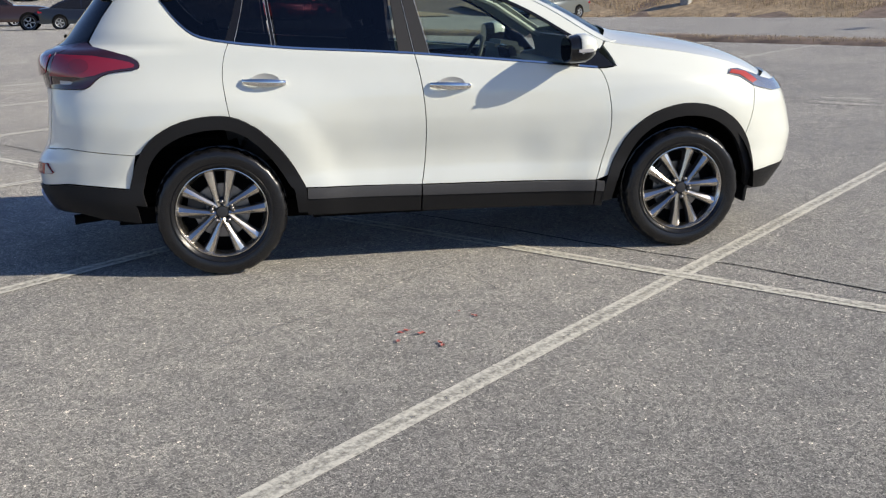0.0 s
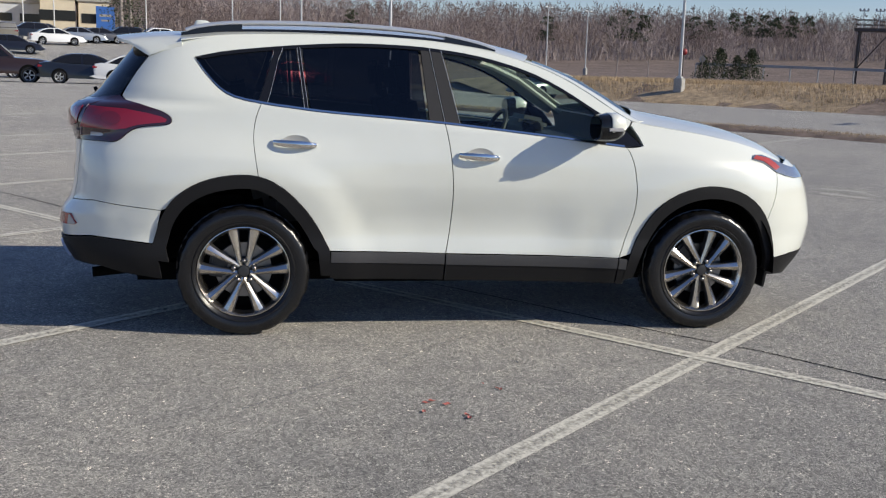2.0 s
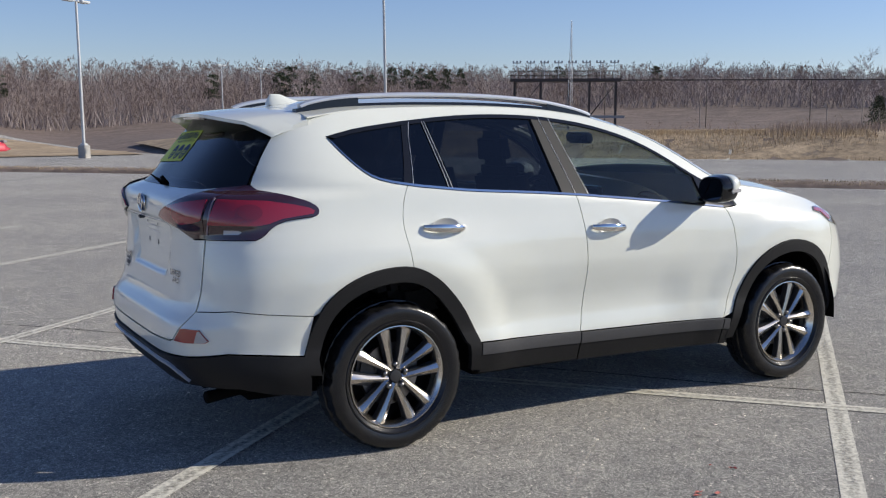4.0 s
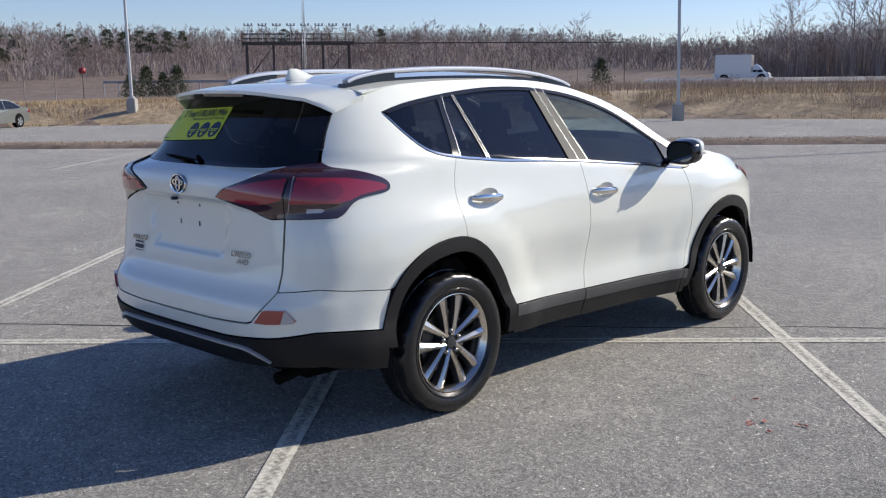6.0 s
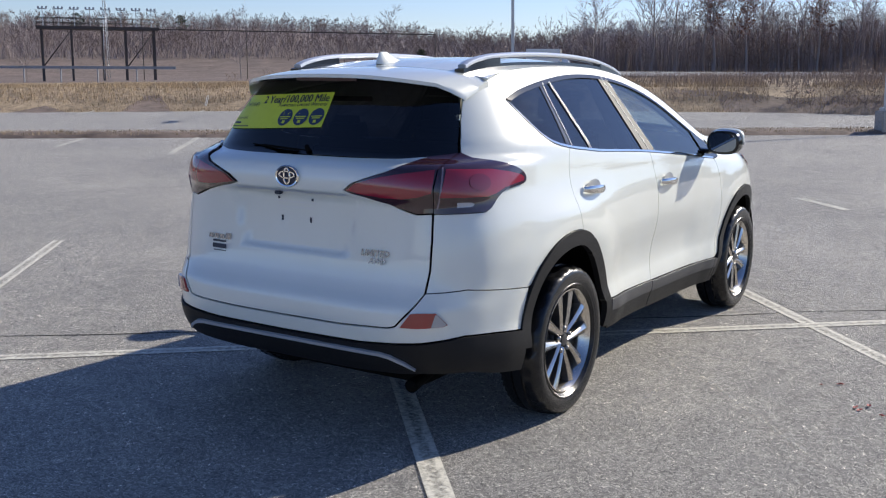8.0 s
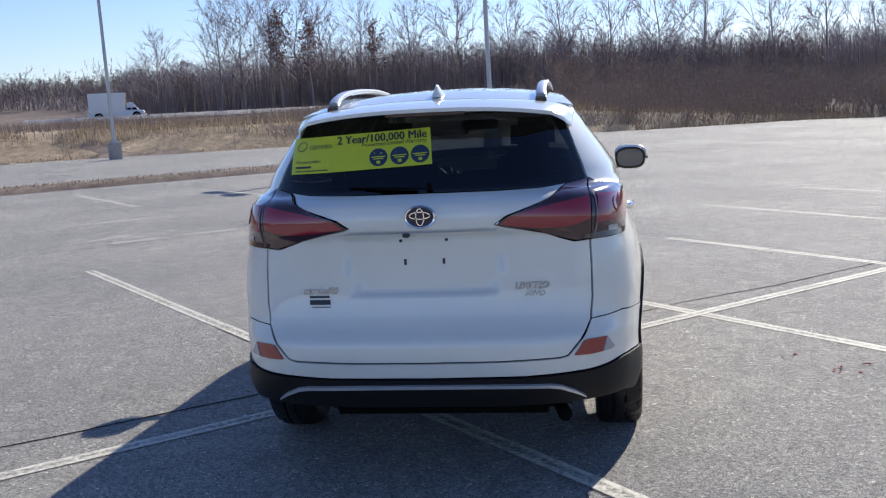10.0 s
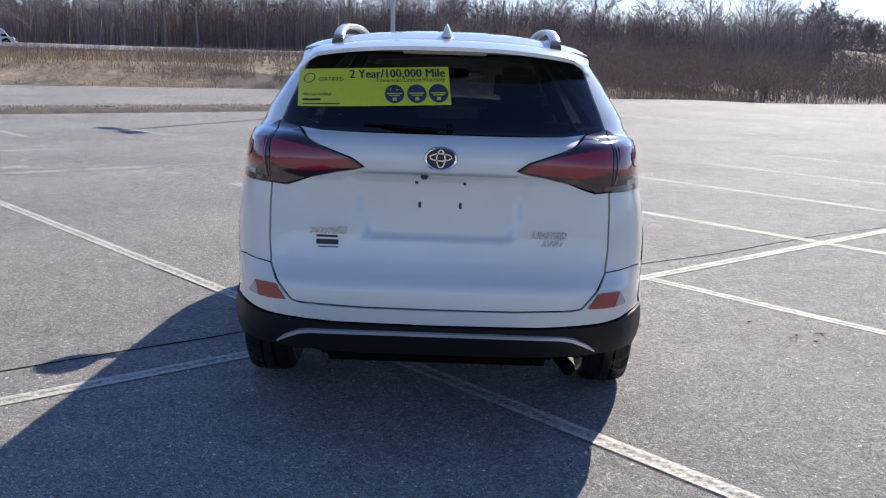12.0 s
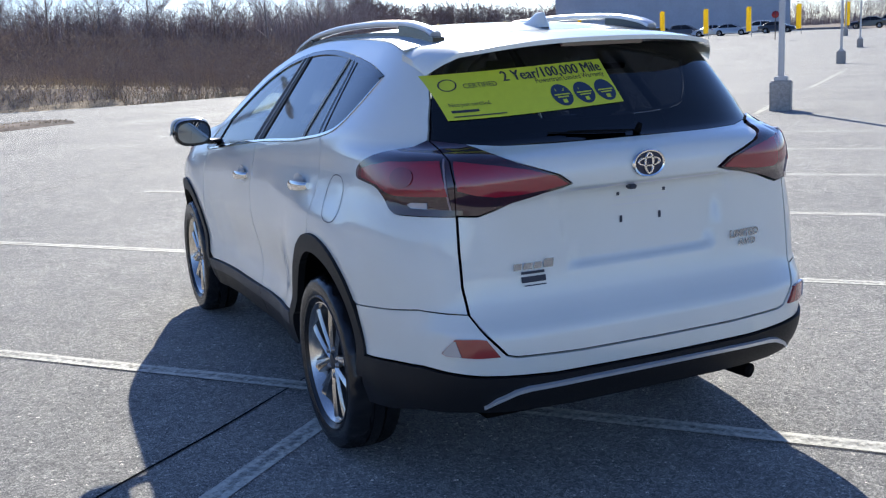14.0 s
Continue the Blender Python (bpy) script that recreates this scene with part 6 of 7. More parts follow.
pines = [round_pine_data(80 + i, 9.0, 2.6) for i in range(3)]
spots = []
for k, (az, d, tall) in enumerate([(68.3, 190, 11.5), (67.4, 192, 10.5), (69.0, 195, 9.5), (64.6, 205, 8.8), (63.9, 208, 8.0), (61.8, 215, 8.6), (61.0, 212, 9.0), (60.3, 215, 8.4), (59.5, 212, 8.8), (72.8, 190, 9.0), (58.6, 225, 8.0), (62.6, 225, 8.4), (53.0, 230, 7.5), (47.5, 235, 7.0), (84.0, 190, 9.0)]):
    x, y = polar(az, d)
    spots.append((k % 3, (x, y, height(x, y), tall / 9.0 * 0.66, k * 1.7, 1.0)))
v, t, s = planted(pines, spots)
tagged(new("far_evergreens", fast_mesh("far_evergreens", v, t, [M["bark"], M["needle"]], s)), "dark rounded pines scattered through the woods", "woods", kind="stuff")


def single_tree(kind, data, at, scale, mats, label, group):
    v, t, s = data
    tree = thing(kind, Matrix.Translation((at[0], at[1], height(*at))) @ Matrix.Rotation(at[0], 4, "Z") @ Matrix.Diagonal((scale, scale, scale, 1)), label, "tree", group)
    for slot, name in ((0, "trunk"), (1, "crown")):
        pick = t[s == slot] if slot == 0 else t[s >= 1]
        used = np.unique(pick)
        remap = np.zeros(len(v), dtype=np.int32)
        remap[used] = np.arange(len(used))
        me = fast_mesh(name, v[used], remap[pick], mats[slot:] if slot else mats[:1], (s[s >= 1] - 1) if slot else None)
        ob = new(name, me)
        ob.parent = tree
    return tree


lone = [soft_tree_data(200 + i, 9.0, 0.2, 16, 7, 8, 0.38) for i in range(4)]
for k, (az, d, h) in enumerate([(68.3, 78, 6.0), (66.5, 84, 5.4), (62.0, 92, 4.8), (56.5, 105, 5.2), (44.8, 118, 8.2), (38.0, 120, 7.2), (36.2, 118, 8.0), (24.2, 92, 8.8), (20.8, 84, 10.8), (19.4, 86, 11.5), (17.8, 84, 12.3), (16.2, 86, 12.0), (14.8, 88, 11.0), (12.4, 85, 10.2), (9.5, 86, 10.6), (6.6, 84, 12.2), (3.6, 86, 10.0), (0.5, 85, 11.4), (-2.5, 84, 11.8), (-5.2, 86, 12.5),
                            (-8.0, 84, 12.0), (-11.5, 86, 11.0), (-14.5, 86, 12.5), (-17.5, 88, 12.0), (90.5, 150, 14.0), (88.0, 152, 13.0), (92.5, 150, 13.5), (85.8, 150, 14.0)]):
    single_tree("bare_tree", lone[k % 4], polar(az, d), h / 9.0, [M["bark"], M["twig"]], "tall leafless grey tree at the edge of the woods", "trees at the woods' edge")
rusty = bare_tree_data(300, 9.0, 0.3, 20, 14, 4)
for az, d, h in ((15.4, 82, 8.5), (11.6, 83, 8.0), (17.2, 83, 9.5)):
    single_tree("oak_tree", rusty, polar(az, d), h / 9.0, [M["bark"], M["twig"], M["russet"]], "oak that keeps its russet dead leaves", "russet oaks")
firs = [evergreen_data(90 + i, 3.0, 1.75) for i in range(2)]
for k, (az, d, h) in enumerate([(62.1, 62, 2.0), (61.1, 63, 1.6), (63.0, 63, 1.5), (60.3, 62.5, 2.0), (34.6, 66, 2.0)]):
    single_tree("small_pine", firs[k % 2], polar(az, d), h / 3.0, [M["bark"], M["needle"]], "small dark green pine behind the bank", "small pines")
tall_pine = evergreen_data(95, 12.0, 2.2)
for az, d in ((97.0, 119), (96.5, 121)):
    single_tree("tall_pine", tall_pine, polar(az, d), 1.25, [M["bark"], M["needle"]], "tall dark pine above the far lot", "tall pines")


def blades(spots, low, high, wide, seed):
    """Tufts of thin upright blades."""
    r = np.random.RandomState(seed)
    p = np.array(spots)
    n = len(p)
    h = r.uniform(low, high, n)
    a = r.uniform(0, math.tau, n)
    lean = r.normal(0, 0.22, (n, 2)) * h[:, None]
    dx, dy = np.cos(a) * wide * r.uniform(0.5, 1.4, n), np.sin(a) * wide * r.uniform(0.5, 1.4, n)
    v = np.empty((n, 3, 3))
    v[:, 0] = np.stack([p[:, 0] - dx, p[:, 1] - dy, p[:, 2] - 0.03], 1)
    v[:, 1] = np.stack([p[:, 0] + dx, p[:, 1] + dy, p[:, 2] - 0.03], 1)
    v[:, 2] = np.stack([p[:, 0] + lean[:, 0], p[:, 1] + lean[:, 1], p[:, 2] + h], 1)
    return v.reshape(-1, 3), np.arange(3 * n).reshape(-1, 3)


thicket = []
rnd = random.Random(77)
tops, slants = [], []
for _ in range(105000):
    az = rnd.uniform(-58, 128)
    near = tree_near(az)
    d = near * 0.97 + rnd.random() ** 1.2 * (60 if near < 120 else 170)
    x, y = polar(az, d)
    thicket.append((x, y, height(x, y) - 0.1))
    tops.append(tree_high(az) * (1 if near < 120 else 0.62))
    slants.append(3.0 if near < 120 else 9.0)
v, t = blades(thicket, 0.10, 0.60, 0.055, 12)
v = np.array(v).reshape(-1, 3, 3)
tops = np.array(tops)
base = v[:, 0, 2] + 0.03
v[:, 2, 2] = base + (v[:, 2, 2] - base) * tops
v[:, 2, :2] = (v[:, 0, :2] + v[:, 1, :2]) / 2 + (v[:, 2, :2] - (v[:, 0, :2] + v[:, 1, :2]) / 2) * np.array(slants)[:, None]
tagged(new("woodland_saplings", fast_mesh("woodland_saplings", v.reshape(-1, 3), t, [M["understory"]])), "close-set bare saplings filling the winter woods", "woods", kind="stuff")

# low brush along the lot's edge, thickest where the woods come close
edge_brush = []
rnd = random.Random(41)
for (ax, ay), (bx, by), share in ((FOOT[6], FOOT[7], 40), (FOOT[7], FOOT[8], 90), (FOOT[8], FOOT[9], 150), (FOOT[9], FOOT[10], 190), (FOOT[10], FOOT[11], 250), (FOOT[11], FOOT[12], 280), (FOOT[12], FOOT[13], 330)):
    length = math.hypot(bx - ax, by - ay)
    nx, ny = -(by - ay) / length, (bx - ax) / length
    for _ in range(share):
        t, d = rnd.random(), 0.9 + rnd.random() ** 1.6 * (11 if ay > -12 else 24)
        x, y = ax + (bx - ax) * t + nx * d, ay + (by - ay) * t + ny * d
        edge_brush.append((rnd.randrange(5), (x, y, height(x, y) - 0.05, rnd.uniform(0.14, 0.30) * (0.55 if ay > 9 else 1.0 if ay > -12 else 1.3 + 0.035 * d), rnd.uniform(0, 6.3), rnd.uniform(0.7, 1.0))))
v, t, s = planted([soft_tree_data(160 + i, 5.0, 0.04, 8, 3, 6, 0.5, 3, 0.0055) for i in range(5)], edge_brush)
tagged(new("edge_brush", fast_mesh("edge_brush", v, t, [M["hill_twig"], M["weed"]], s)), "low brown bushes and dead stalks along the lot's edge", "brush", kind="stuff")

# the grassy bank behind the lot
bank = []
field = []
rnd = random.Random(5)
stretch = [(a, b) for a, b in zip(FOOT[4:], FOOT[5:])]
for (ax, ay), (bx, by) in stretch[:6]:
    length = math.hypot(bx - ax, by - ay)
    nx, ny = -(by - ay) / length, (bx - ax) / length
    for _ in range(int(length * 1900)):
        t = rnd.random()
        d = 0.15 + rnd.random() ** 1.3 * 16
        x, y = ax + (bx - ax) * t + nx * d, ay + (by - ay) * t + ny * d
        if beyond(x, y) > 0.1 and 0.25 + noise.noise(Vector((x * 0.16, y * 0.16, 5))) * 0.7 + rnd.uniform(-0.4, 0.55) > 0:
            bank.append((x, y, height(x, y) - 0.06))
v, t = blades(bank, 0.06, 0.26, 0.011, 3)
tagged(new("dry_grass", fast_mesh("dry_grass", v, t, [M["grass"]])), "tall straw-coloured dry grass on the bank", "grass", kind="stuff")
weeds = []
for _ in range(70000):
    az = rnd.uniform(-30, 40)
    d = rnd.uniform(40, 86)
    x, y = polar(az, d)
    if 0.5 < beyond(x, y) < 34 and noise.noise(Vector((x * 0.12, y * 0.12, 1))) + rnd.uniform(-0.3, 0.5) > 0.0:
        weeds.append((x, y, height(x, y) - 0.06))
v, t = blades(weeds, 0.2, 0.7, 0.013, 8)
tagged(new("dead_weeds", fast_mesh("dead_weeds", v, t, [M["weed"]])), "dead brown weeds between the lot and the woods", "weeds", kind="stuff")
ridge = []
for _ in range(16000):
    vv = rnd.uniform(-17, 24)
    x, y = lot(19.4 + rnd.uniform(0.05, 1.55), vv)
    ridge.append((x, y, height(x, y) + 0.07))
v, t = blades(ridge, 0.03, 0.10, 0.009, 9)
tagged(new("short_dry_grass", fast_mesh("short_dry_grass", v, t, [M["grass"]])), "short dry grass along the strip between lots", "grass", kind="stuff")


def patch_on_ground(name, outline, material, lift, label, category):
    """A flat area draped over the ground inside an outline."""
    bm = bmesh.new()
    bm.faces.new([bm.verts.new((x, y, 0)) for x, y in outline])
    xs, ys = [p[0] for p in outline], [p[1] for p in outline]
    for axis, vals in ((0, xs), (1, ys)):
        c = math.floor(min(vals) / 4) * 4 + 4
        while c < max(vals):
            no = (1, 0, 0) if axis == 0 else (0, 1, 0)
            bmesh.ops.bisect_plane(bm, geom=bm.verts[:] + bm.edges[:] + bm.faces[:], plane_co=(c, 0, 0) if axis == 0 else (0, c, 0), plane_no=no)
            c += 4
    for v in bm.verts:
        v.co.z = height(v.co.x, v.co.y) + lift
    bmesh.ops.recalc_face_normals(bm, faces=bm.faces)
    if sum(f.normal.z for f in bm.faces) < 0:
        bmesh.ops.reverse_faces(bm, faces=bm.faces)
    ob = part(name, bm, material, None, label)
    return tagged(ob, "", category, "", "structure")


bank_edge = [(x, y) for x, y in FOOT[4:10]]
patch_on_ground("grass_bank", [(x + 0.12, y + 0.1) for x, y in bank_edge] + [(52, -4), (66, 2), (66, 16), (58, 34), (44, 52), (26, 68), (15, 72)], M["field"], -0.03, "bank of pale dry grass behind the lot", "grass bank")
patch_on_ground("grass_island", [(1.5, 52), (10.5, 51), (11.5, 60), (10, 80), (2, 92), (-6.5, 92), (-5, 78), (-1.5, 62)], M["field"], 0.05, "sloping island of brown grass between lots", "grass island")


def road_strip(name, line, width, material, lift, label):
    verts, faces = [], []
    for i, (x, y) in enumerate(line):
        a, b = line[max(i - 1, 0)], line[min(i + 1, len(line) - 1)]
        d = Vector((b[0] - a[0], b[1] - a[1])).normalized()
        for k in (-0.7, -0.5, 0.5, 0.7):
            verts.append((x - d.y * width * k, y + d.x * width * k, lift - (0.3 if abs(k) > 0.6 else 0)))
    for i in range(len(line) - 1):
        for k in range(3):
            faces.append((4 * i + k, 4 * i + 4 + k, 4 * i + 5 + k, 4 * i + 1 + k))
    return tagged(new(name, mesh_of(name, verts, faces, material, True)), label, "road", kind="structure")


ROAD = smooth_line([(40, 84), (46, 76), (58, 56), (66, 34), (70, 16), (72, 2)], 4)
road_strip("road", ROAD[11:], 6.0, M["concrete"], 1.78, "pale country road on a low bank")
rail_line = [(x - 3.2, y - 1.8) for x, y in ROAD[2:8]]
gr = thing("guard_rail", label="galvanised steel guard rail along the road", category="guard rail")
bm = bmesh.new()
sweep(bm, [(x, y, 1.9) for x, y in rail_line], [(0.03, -0.11), (0.03, 0.11), (-0.03, 0.11), (-0.03, -0.11)])
part("rail_beam", bm, M["galvanised"], gr)
for i in range(0, len(rail_line) - 1):
    for h in (0, 0.5):
        x, y = (rail_line[i][k] * (1 - h) + rail_line[i + 1][k] * h for k in (0, 1))
        bm = bmesh.new()
        box(bm, (0.10, 0.10, 1.3), (x, y, 1.35))
        part("rail_post", bm, M["galvanised"], gr)


# ---- lamp posts ----
def lamp_post(at, high=7.4, group="lamp posts", lean=True):
    z = height(*at)
    m = Matrix.Translation((at[0], at[1], z)) @ (Matrix.Rotation(radians(0.9), 4, Vector((-0.707, -0.707, 0))) if lean else Matrix()) @ Matrix.Rotation(radians(LOT), 4, "Z")
    post = thing("lamp_post", m, "tall grey lot lamp post on a square concrete base", "lamp post", group)
    bm = bmesh.new()
    box(bm, (0.42, 0.42, 0.76), (0, 0, 0.24), None, 0.025)
    part("base", bm, M["concrete"], post, "weathered concrete base")
    bm = bmesh.new()
    box(bm, (0.27, 0.27, 0.10), (0, 0, 0.66), None, 0.02)
    part("base_cover", bm, M["pole"], post)
    bm = bmesh.new()
    box(bm, (0.12, 0.12, high - 0.62), (0, 0, 0.62 + (high - 0.62) / 2), None, 0.015, 0.8)
    part("pole", bm, M["pole"], post)
    for sgn in (-1, 1):
        bm = bmesh.new()
        box(bm, (0.62, 0.34, 0.12), (sgn * 0.55, 0, high), None, 0.03)
        tube(bm, (sgn * 0.05, 0, high), (sgn * 0.3, 0, high), 0.04, 0.04, 6)
        part("lamp_head", bm, M["pole"], post, "grey box lamp head")
    return post


for at in [(19.3, 39.2), (30.4, 16.9), (11.4, -13.25), (33.0, -37.1), (50.6, -57.0), (69.0, -74.6), (6.3, 45.6), (3.2, 68.5), (33.5, 107.0), (40.0, 112.0), (-1.8, 98.6), (2.9, 98.5), (-11.3, 113.2), (-23.4, 91.1), (-24, 112), (-21, 113)]:
    lamp_post(at)
lamp_post((24.2, 1.92), 6.25)

# ---- approach light platform ----
pf = thing("light_platform", pose(68.6, 89.6, 0, 0, 0, -38), "dark steel platform on posts carrying a row of approach lights", "light platform")
TOP = 6.2
bm = bmesh.new()
box(bm, (12.6, 2.2, 0.35), (0, 0, TOP), None, 0.03)
part("deck", bm, M["steel"], pf)
for k, x in enumerate((-5.8, -2.8, 0.4, 2.8, 5.8)):
    for y in (-0.9, 0.9):
        bm = bmesh.new()
        box(bm, (0.22, 0.22, TOP + 1), (x, y, TOP / 2 - 0.5))
        part("post", bm, M["steel"], pf)
    bm = bmesh.new()
    tube(bm, (x, -0.9, 1.6), (x, 0.9, TOP - 0.3), 0.06, 0.06, 5)
    tube(bm, (x, 0.9, 1.6), (x, -0.9, TOP - 0.3), 0.06, 0.06, 5)
    part("brace", bm, M["steel"], pf)
for x0, x1 in ((-5.8, -2.8), (2.8, 5.8)):
    bm = bmesh.new()
    tube(bm, (x0, -0.9, 2.0), (x1, -0.9, TOP - 0.3), 0.07, 0.07, 5)
    part("brace", bm, M["steel"], pf)
for y in (-1.05, 1.05):
    bm = bmesh.new()
    for z in (0.55, 1.05):
        tube(bm, (-6.3, y, TOP + z), (6.3, y, TOP + z), 0.035, 0.035, 5)
    part("hand_rail", bm, M["steel"], pf)
    for k in range(15):
        bm = bmesh.new()
        x = -6.3 + 0.9 * k
        tube(bm, (x, y, TOP), (x, y, TOP + 1.08), 0.03, 0.03, 5)
        part("rail_post", bm, M["steel"], pf)
for k in range(8):
    bm = bmesh.new()
    x = -5.6 + 1.6 * k
    tube(bm, (x, 0, TOP), (x, 0, TOP + 2.0), 0.05, 0.04, 5)
    box(bm, (0.95, 0.12, 0.1), (x, 0, TOP + 2.0))
    for dx in (-0.4, 0.0, 0.4):
        box(bm, (0.2, 0.26, 0.22), (x + dx, 0, TOP + 2.15), None, 0.03)
    part("approach_light", bm, M["pole"], pf, "grey lamp on a short mast")
mast = thing("mast", pose(66.3, 85.6, 0), "thin lattice radio mast, red and white", "mast")
bm = bmesh.new()
for a in range(3):
    c, q = 0.16 * math.cos(a * 2.094), 0.16 * math.sin(a * 2.094)
    tube(bm, (c * 2.2, q * 2.2, 0.8), (c, q, 8.0), 0.035, 0.03, 4)
    tube(bm, (c, q, 8.0), (c * 0.3, q * 0.3, 12.5), 0.03, 0.02, 4)
for i in range(16):
    a = i * 2.094
    z = 1.0 + 0.5 * i
    tube(bm, (0.3 * math.cos(a), 0.3 * math.sin(a), z), (0.3 * math.cos(a + 2.094), 0.3 * math.sin(a + 2.094), z + 0.5), 0.02, 0.02, 4)
part("lattice", bm, M["pole"], mast)
bm = bmesh.new()
cat = [(72.0 + 9.0 * i, 86.5 - 7.0 * i) for i in range(4)]
cw = thing("catwalk", label="long dark steel catwalk on slim posts", category="catwalk")
sweep(bm, [(x, y, TOP) for x, y in cat], [(0.3, -0.05), (0.3, 0.05), (-0.3, 0.05), (-0.3, -0.05)])
part("walkway", bm, M["steel"], cw)
for x, y in cat:
    bm = bmesh.new()
    tube(bm, (x, y, 0.5), (x, y, TOP), 0.05, 0.05, 5)
    part("post", bm, M["steel"], cw)


# ---- parked cars ----
PAINT = {}


def paint(name, color, metal=0.3):
    if name not in PAINT:
        PAINT[name] = mat(name + "_car_paint", color, 0.3, metal, Coat_Weight=1.0, Coat_Roughness=0.05)
    return PAINT[name]


SHAPES = {
    # lower body outline and cabin outline, from tail to nose (x, z)
    "sedan": dict(body=[(-2.3, 0.45), (-2.33, 0.75), (-2.25, 0.98), (-1.7, 1.03), (-0.9, 0.98), (0.9, 0.95), (1.6, 0.88), (2.15, 0.74), (2.3, 0.55), (2.25, 0.28), (-2.2, 0.28)], cabin=[(-1.85, 1.0), (-1.05, 1.40), (-0.2, 1.46), (0.35, 1.40), (1.25, 0.95)], half=0.9, wheel=0.32, hubs=(-1.35, 1.38)),
    "suv": dict(body=[(-2.25, 0.5), (-2.3, 0.8), (-2.22, 1.1), (-1.2, 1.08), (0.9, 1.02), (1.7, 0.98), (2.15, 0.85), (2.3, 0.6), (2.2, 0.32), (-2.15, 0.32)], cabin=[(-2.15, 1.06), (-1.85, 1.58), (-0.5, 1.66), (0.2, 1.6), (1.1, 1.02)], half=0.92, wheel=0.35, hubs=(-1.3, 1.35)),
    "pickup": dict(body=[(-2.9, 0.6), (-2.95, 0.9), (-2.9, 1.25), (-1.0, 1.25), (0.9, 1.22), (1.9, 1.2), (2.7, 1.12), (2.9, 0.9), (2.85, 0.45), (-2.8, 0.5)], cabin=[(-1.0, 1.24), (-0.85, 1.86), (0.0, 1.92), (0.5, 1.86), (1.25, 1.22)], half=1.0, wheel=0.4, hubs=(-1.75, 1.9)),
    "van": dict(body=[(-3.0, 0.5), (-3.0, 1.0), (1.2, 1.0), (2.6, 0.95), (2.7, 0.6), (2.6, 0.4), (-2.9, 0.4)], cabin=[(0.9, 0.98), (1.0, 1.75), (1.5, 1.78), (2.2, 1.0)], half=1.0, wheel=0.38, hubs=(-2.0, 1.9)),
}


def shell_of(outline, half, narrow, bulge=0.03):
    """A body from a side outline: rounded flanks, drawn in towards the top."""
    bm = bmesh.new()
    zs = [z for _, z in outline]
    lo, hi = min(zs), max(zs)
    rings = []
    for q in (-1, -0.96, -0.8, 0, 0.8, 0.96, 1):
        ring = []
        for x, z in outline:
            t = (z - lo) / (hi - lo)
            w = half * (1 - narrow * t)
            k = 1 - (0.05 if abs(q) == 1 else 0.015 if abs(q) > 0.9 else 0)
            cx = sum(p[0] for p in outline) / len(outline)
            ring.append(bm.verts.new((cx + (x - cx) * k, q * w, lo + (z - lo) * (1 if abs(q) < 0.9 else 0.985) + (0.0 if abs(q) > 0.9 else 0.012 * (1 - q * q)))))
        rings.append(ring)
    n = len(outline)
    for a, b in zip(rings, rings[1:]):
        for k in range(n):
            bm.faces.new((a[k], a[(k + 1) % n], b[(k + 1) % n], b[k]))
    bm.faces.new(rings[0]), bm.faces.new(rings[-1][::-1])
    bmesh.ops.recalc_face_normals(bm, faces=bm.faces)
    return bm


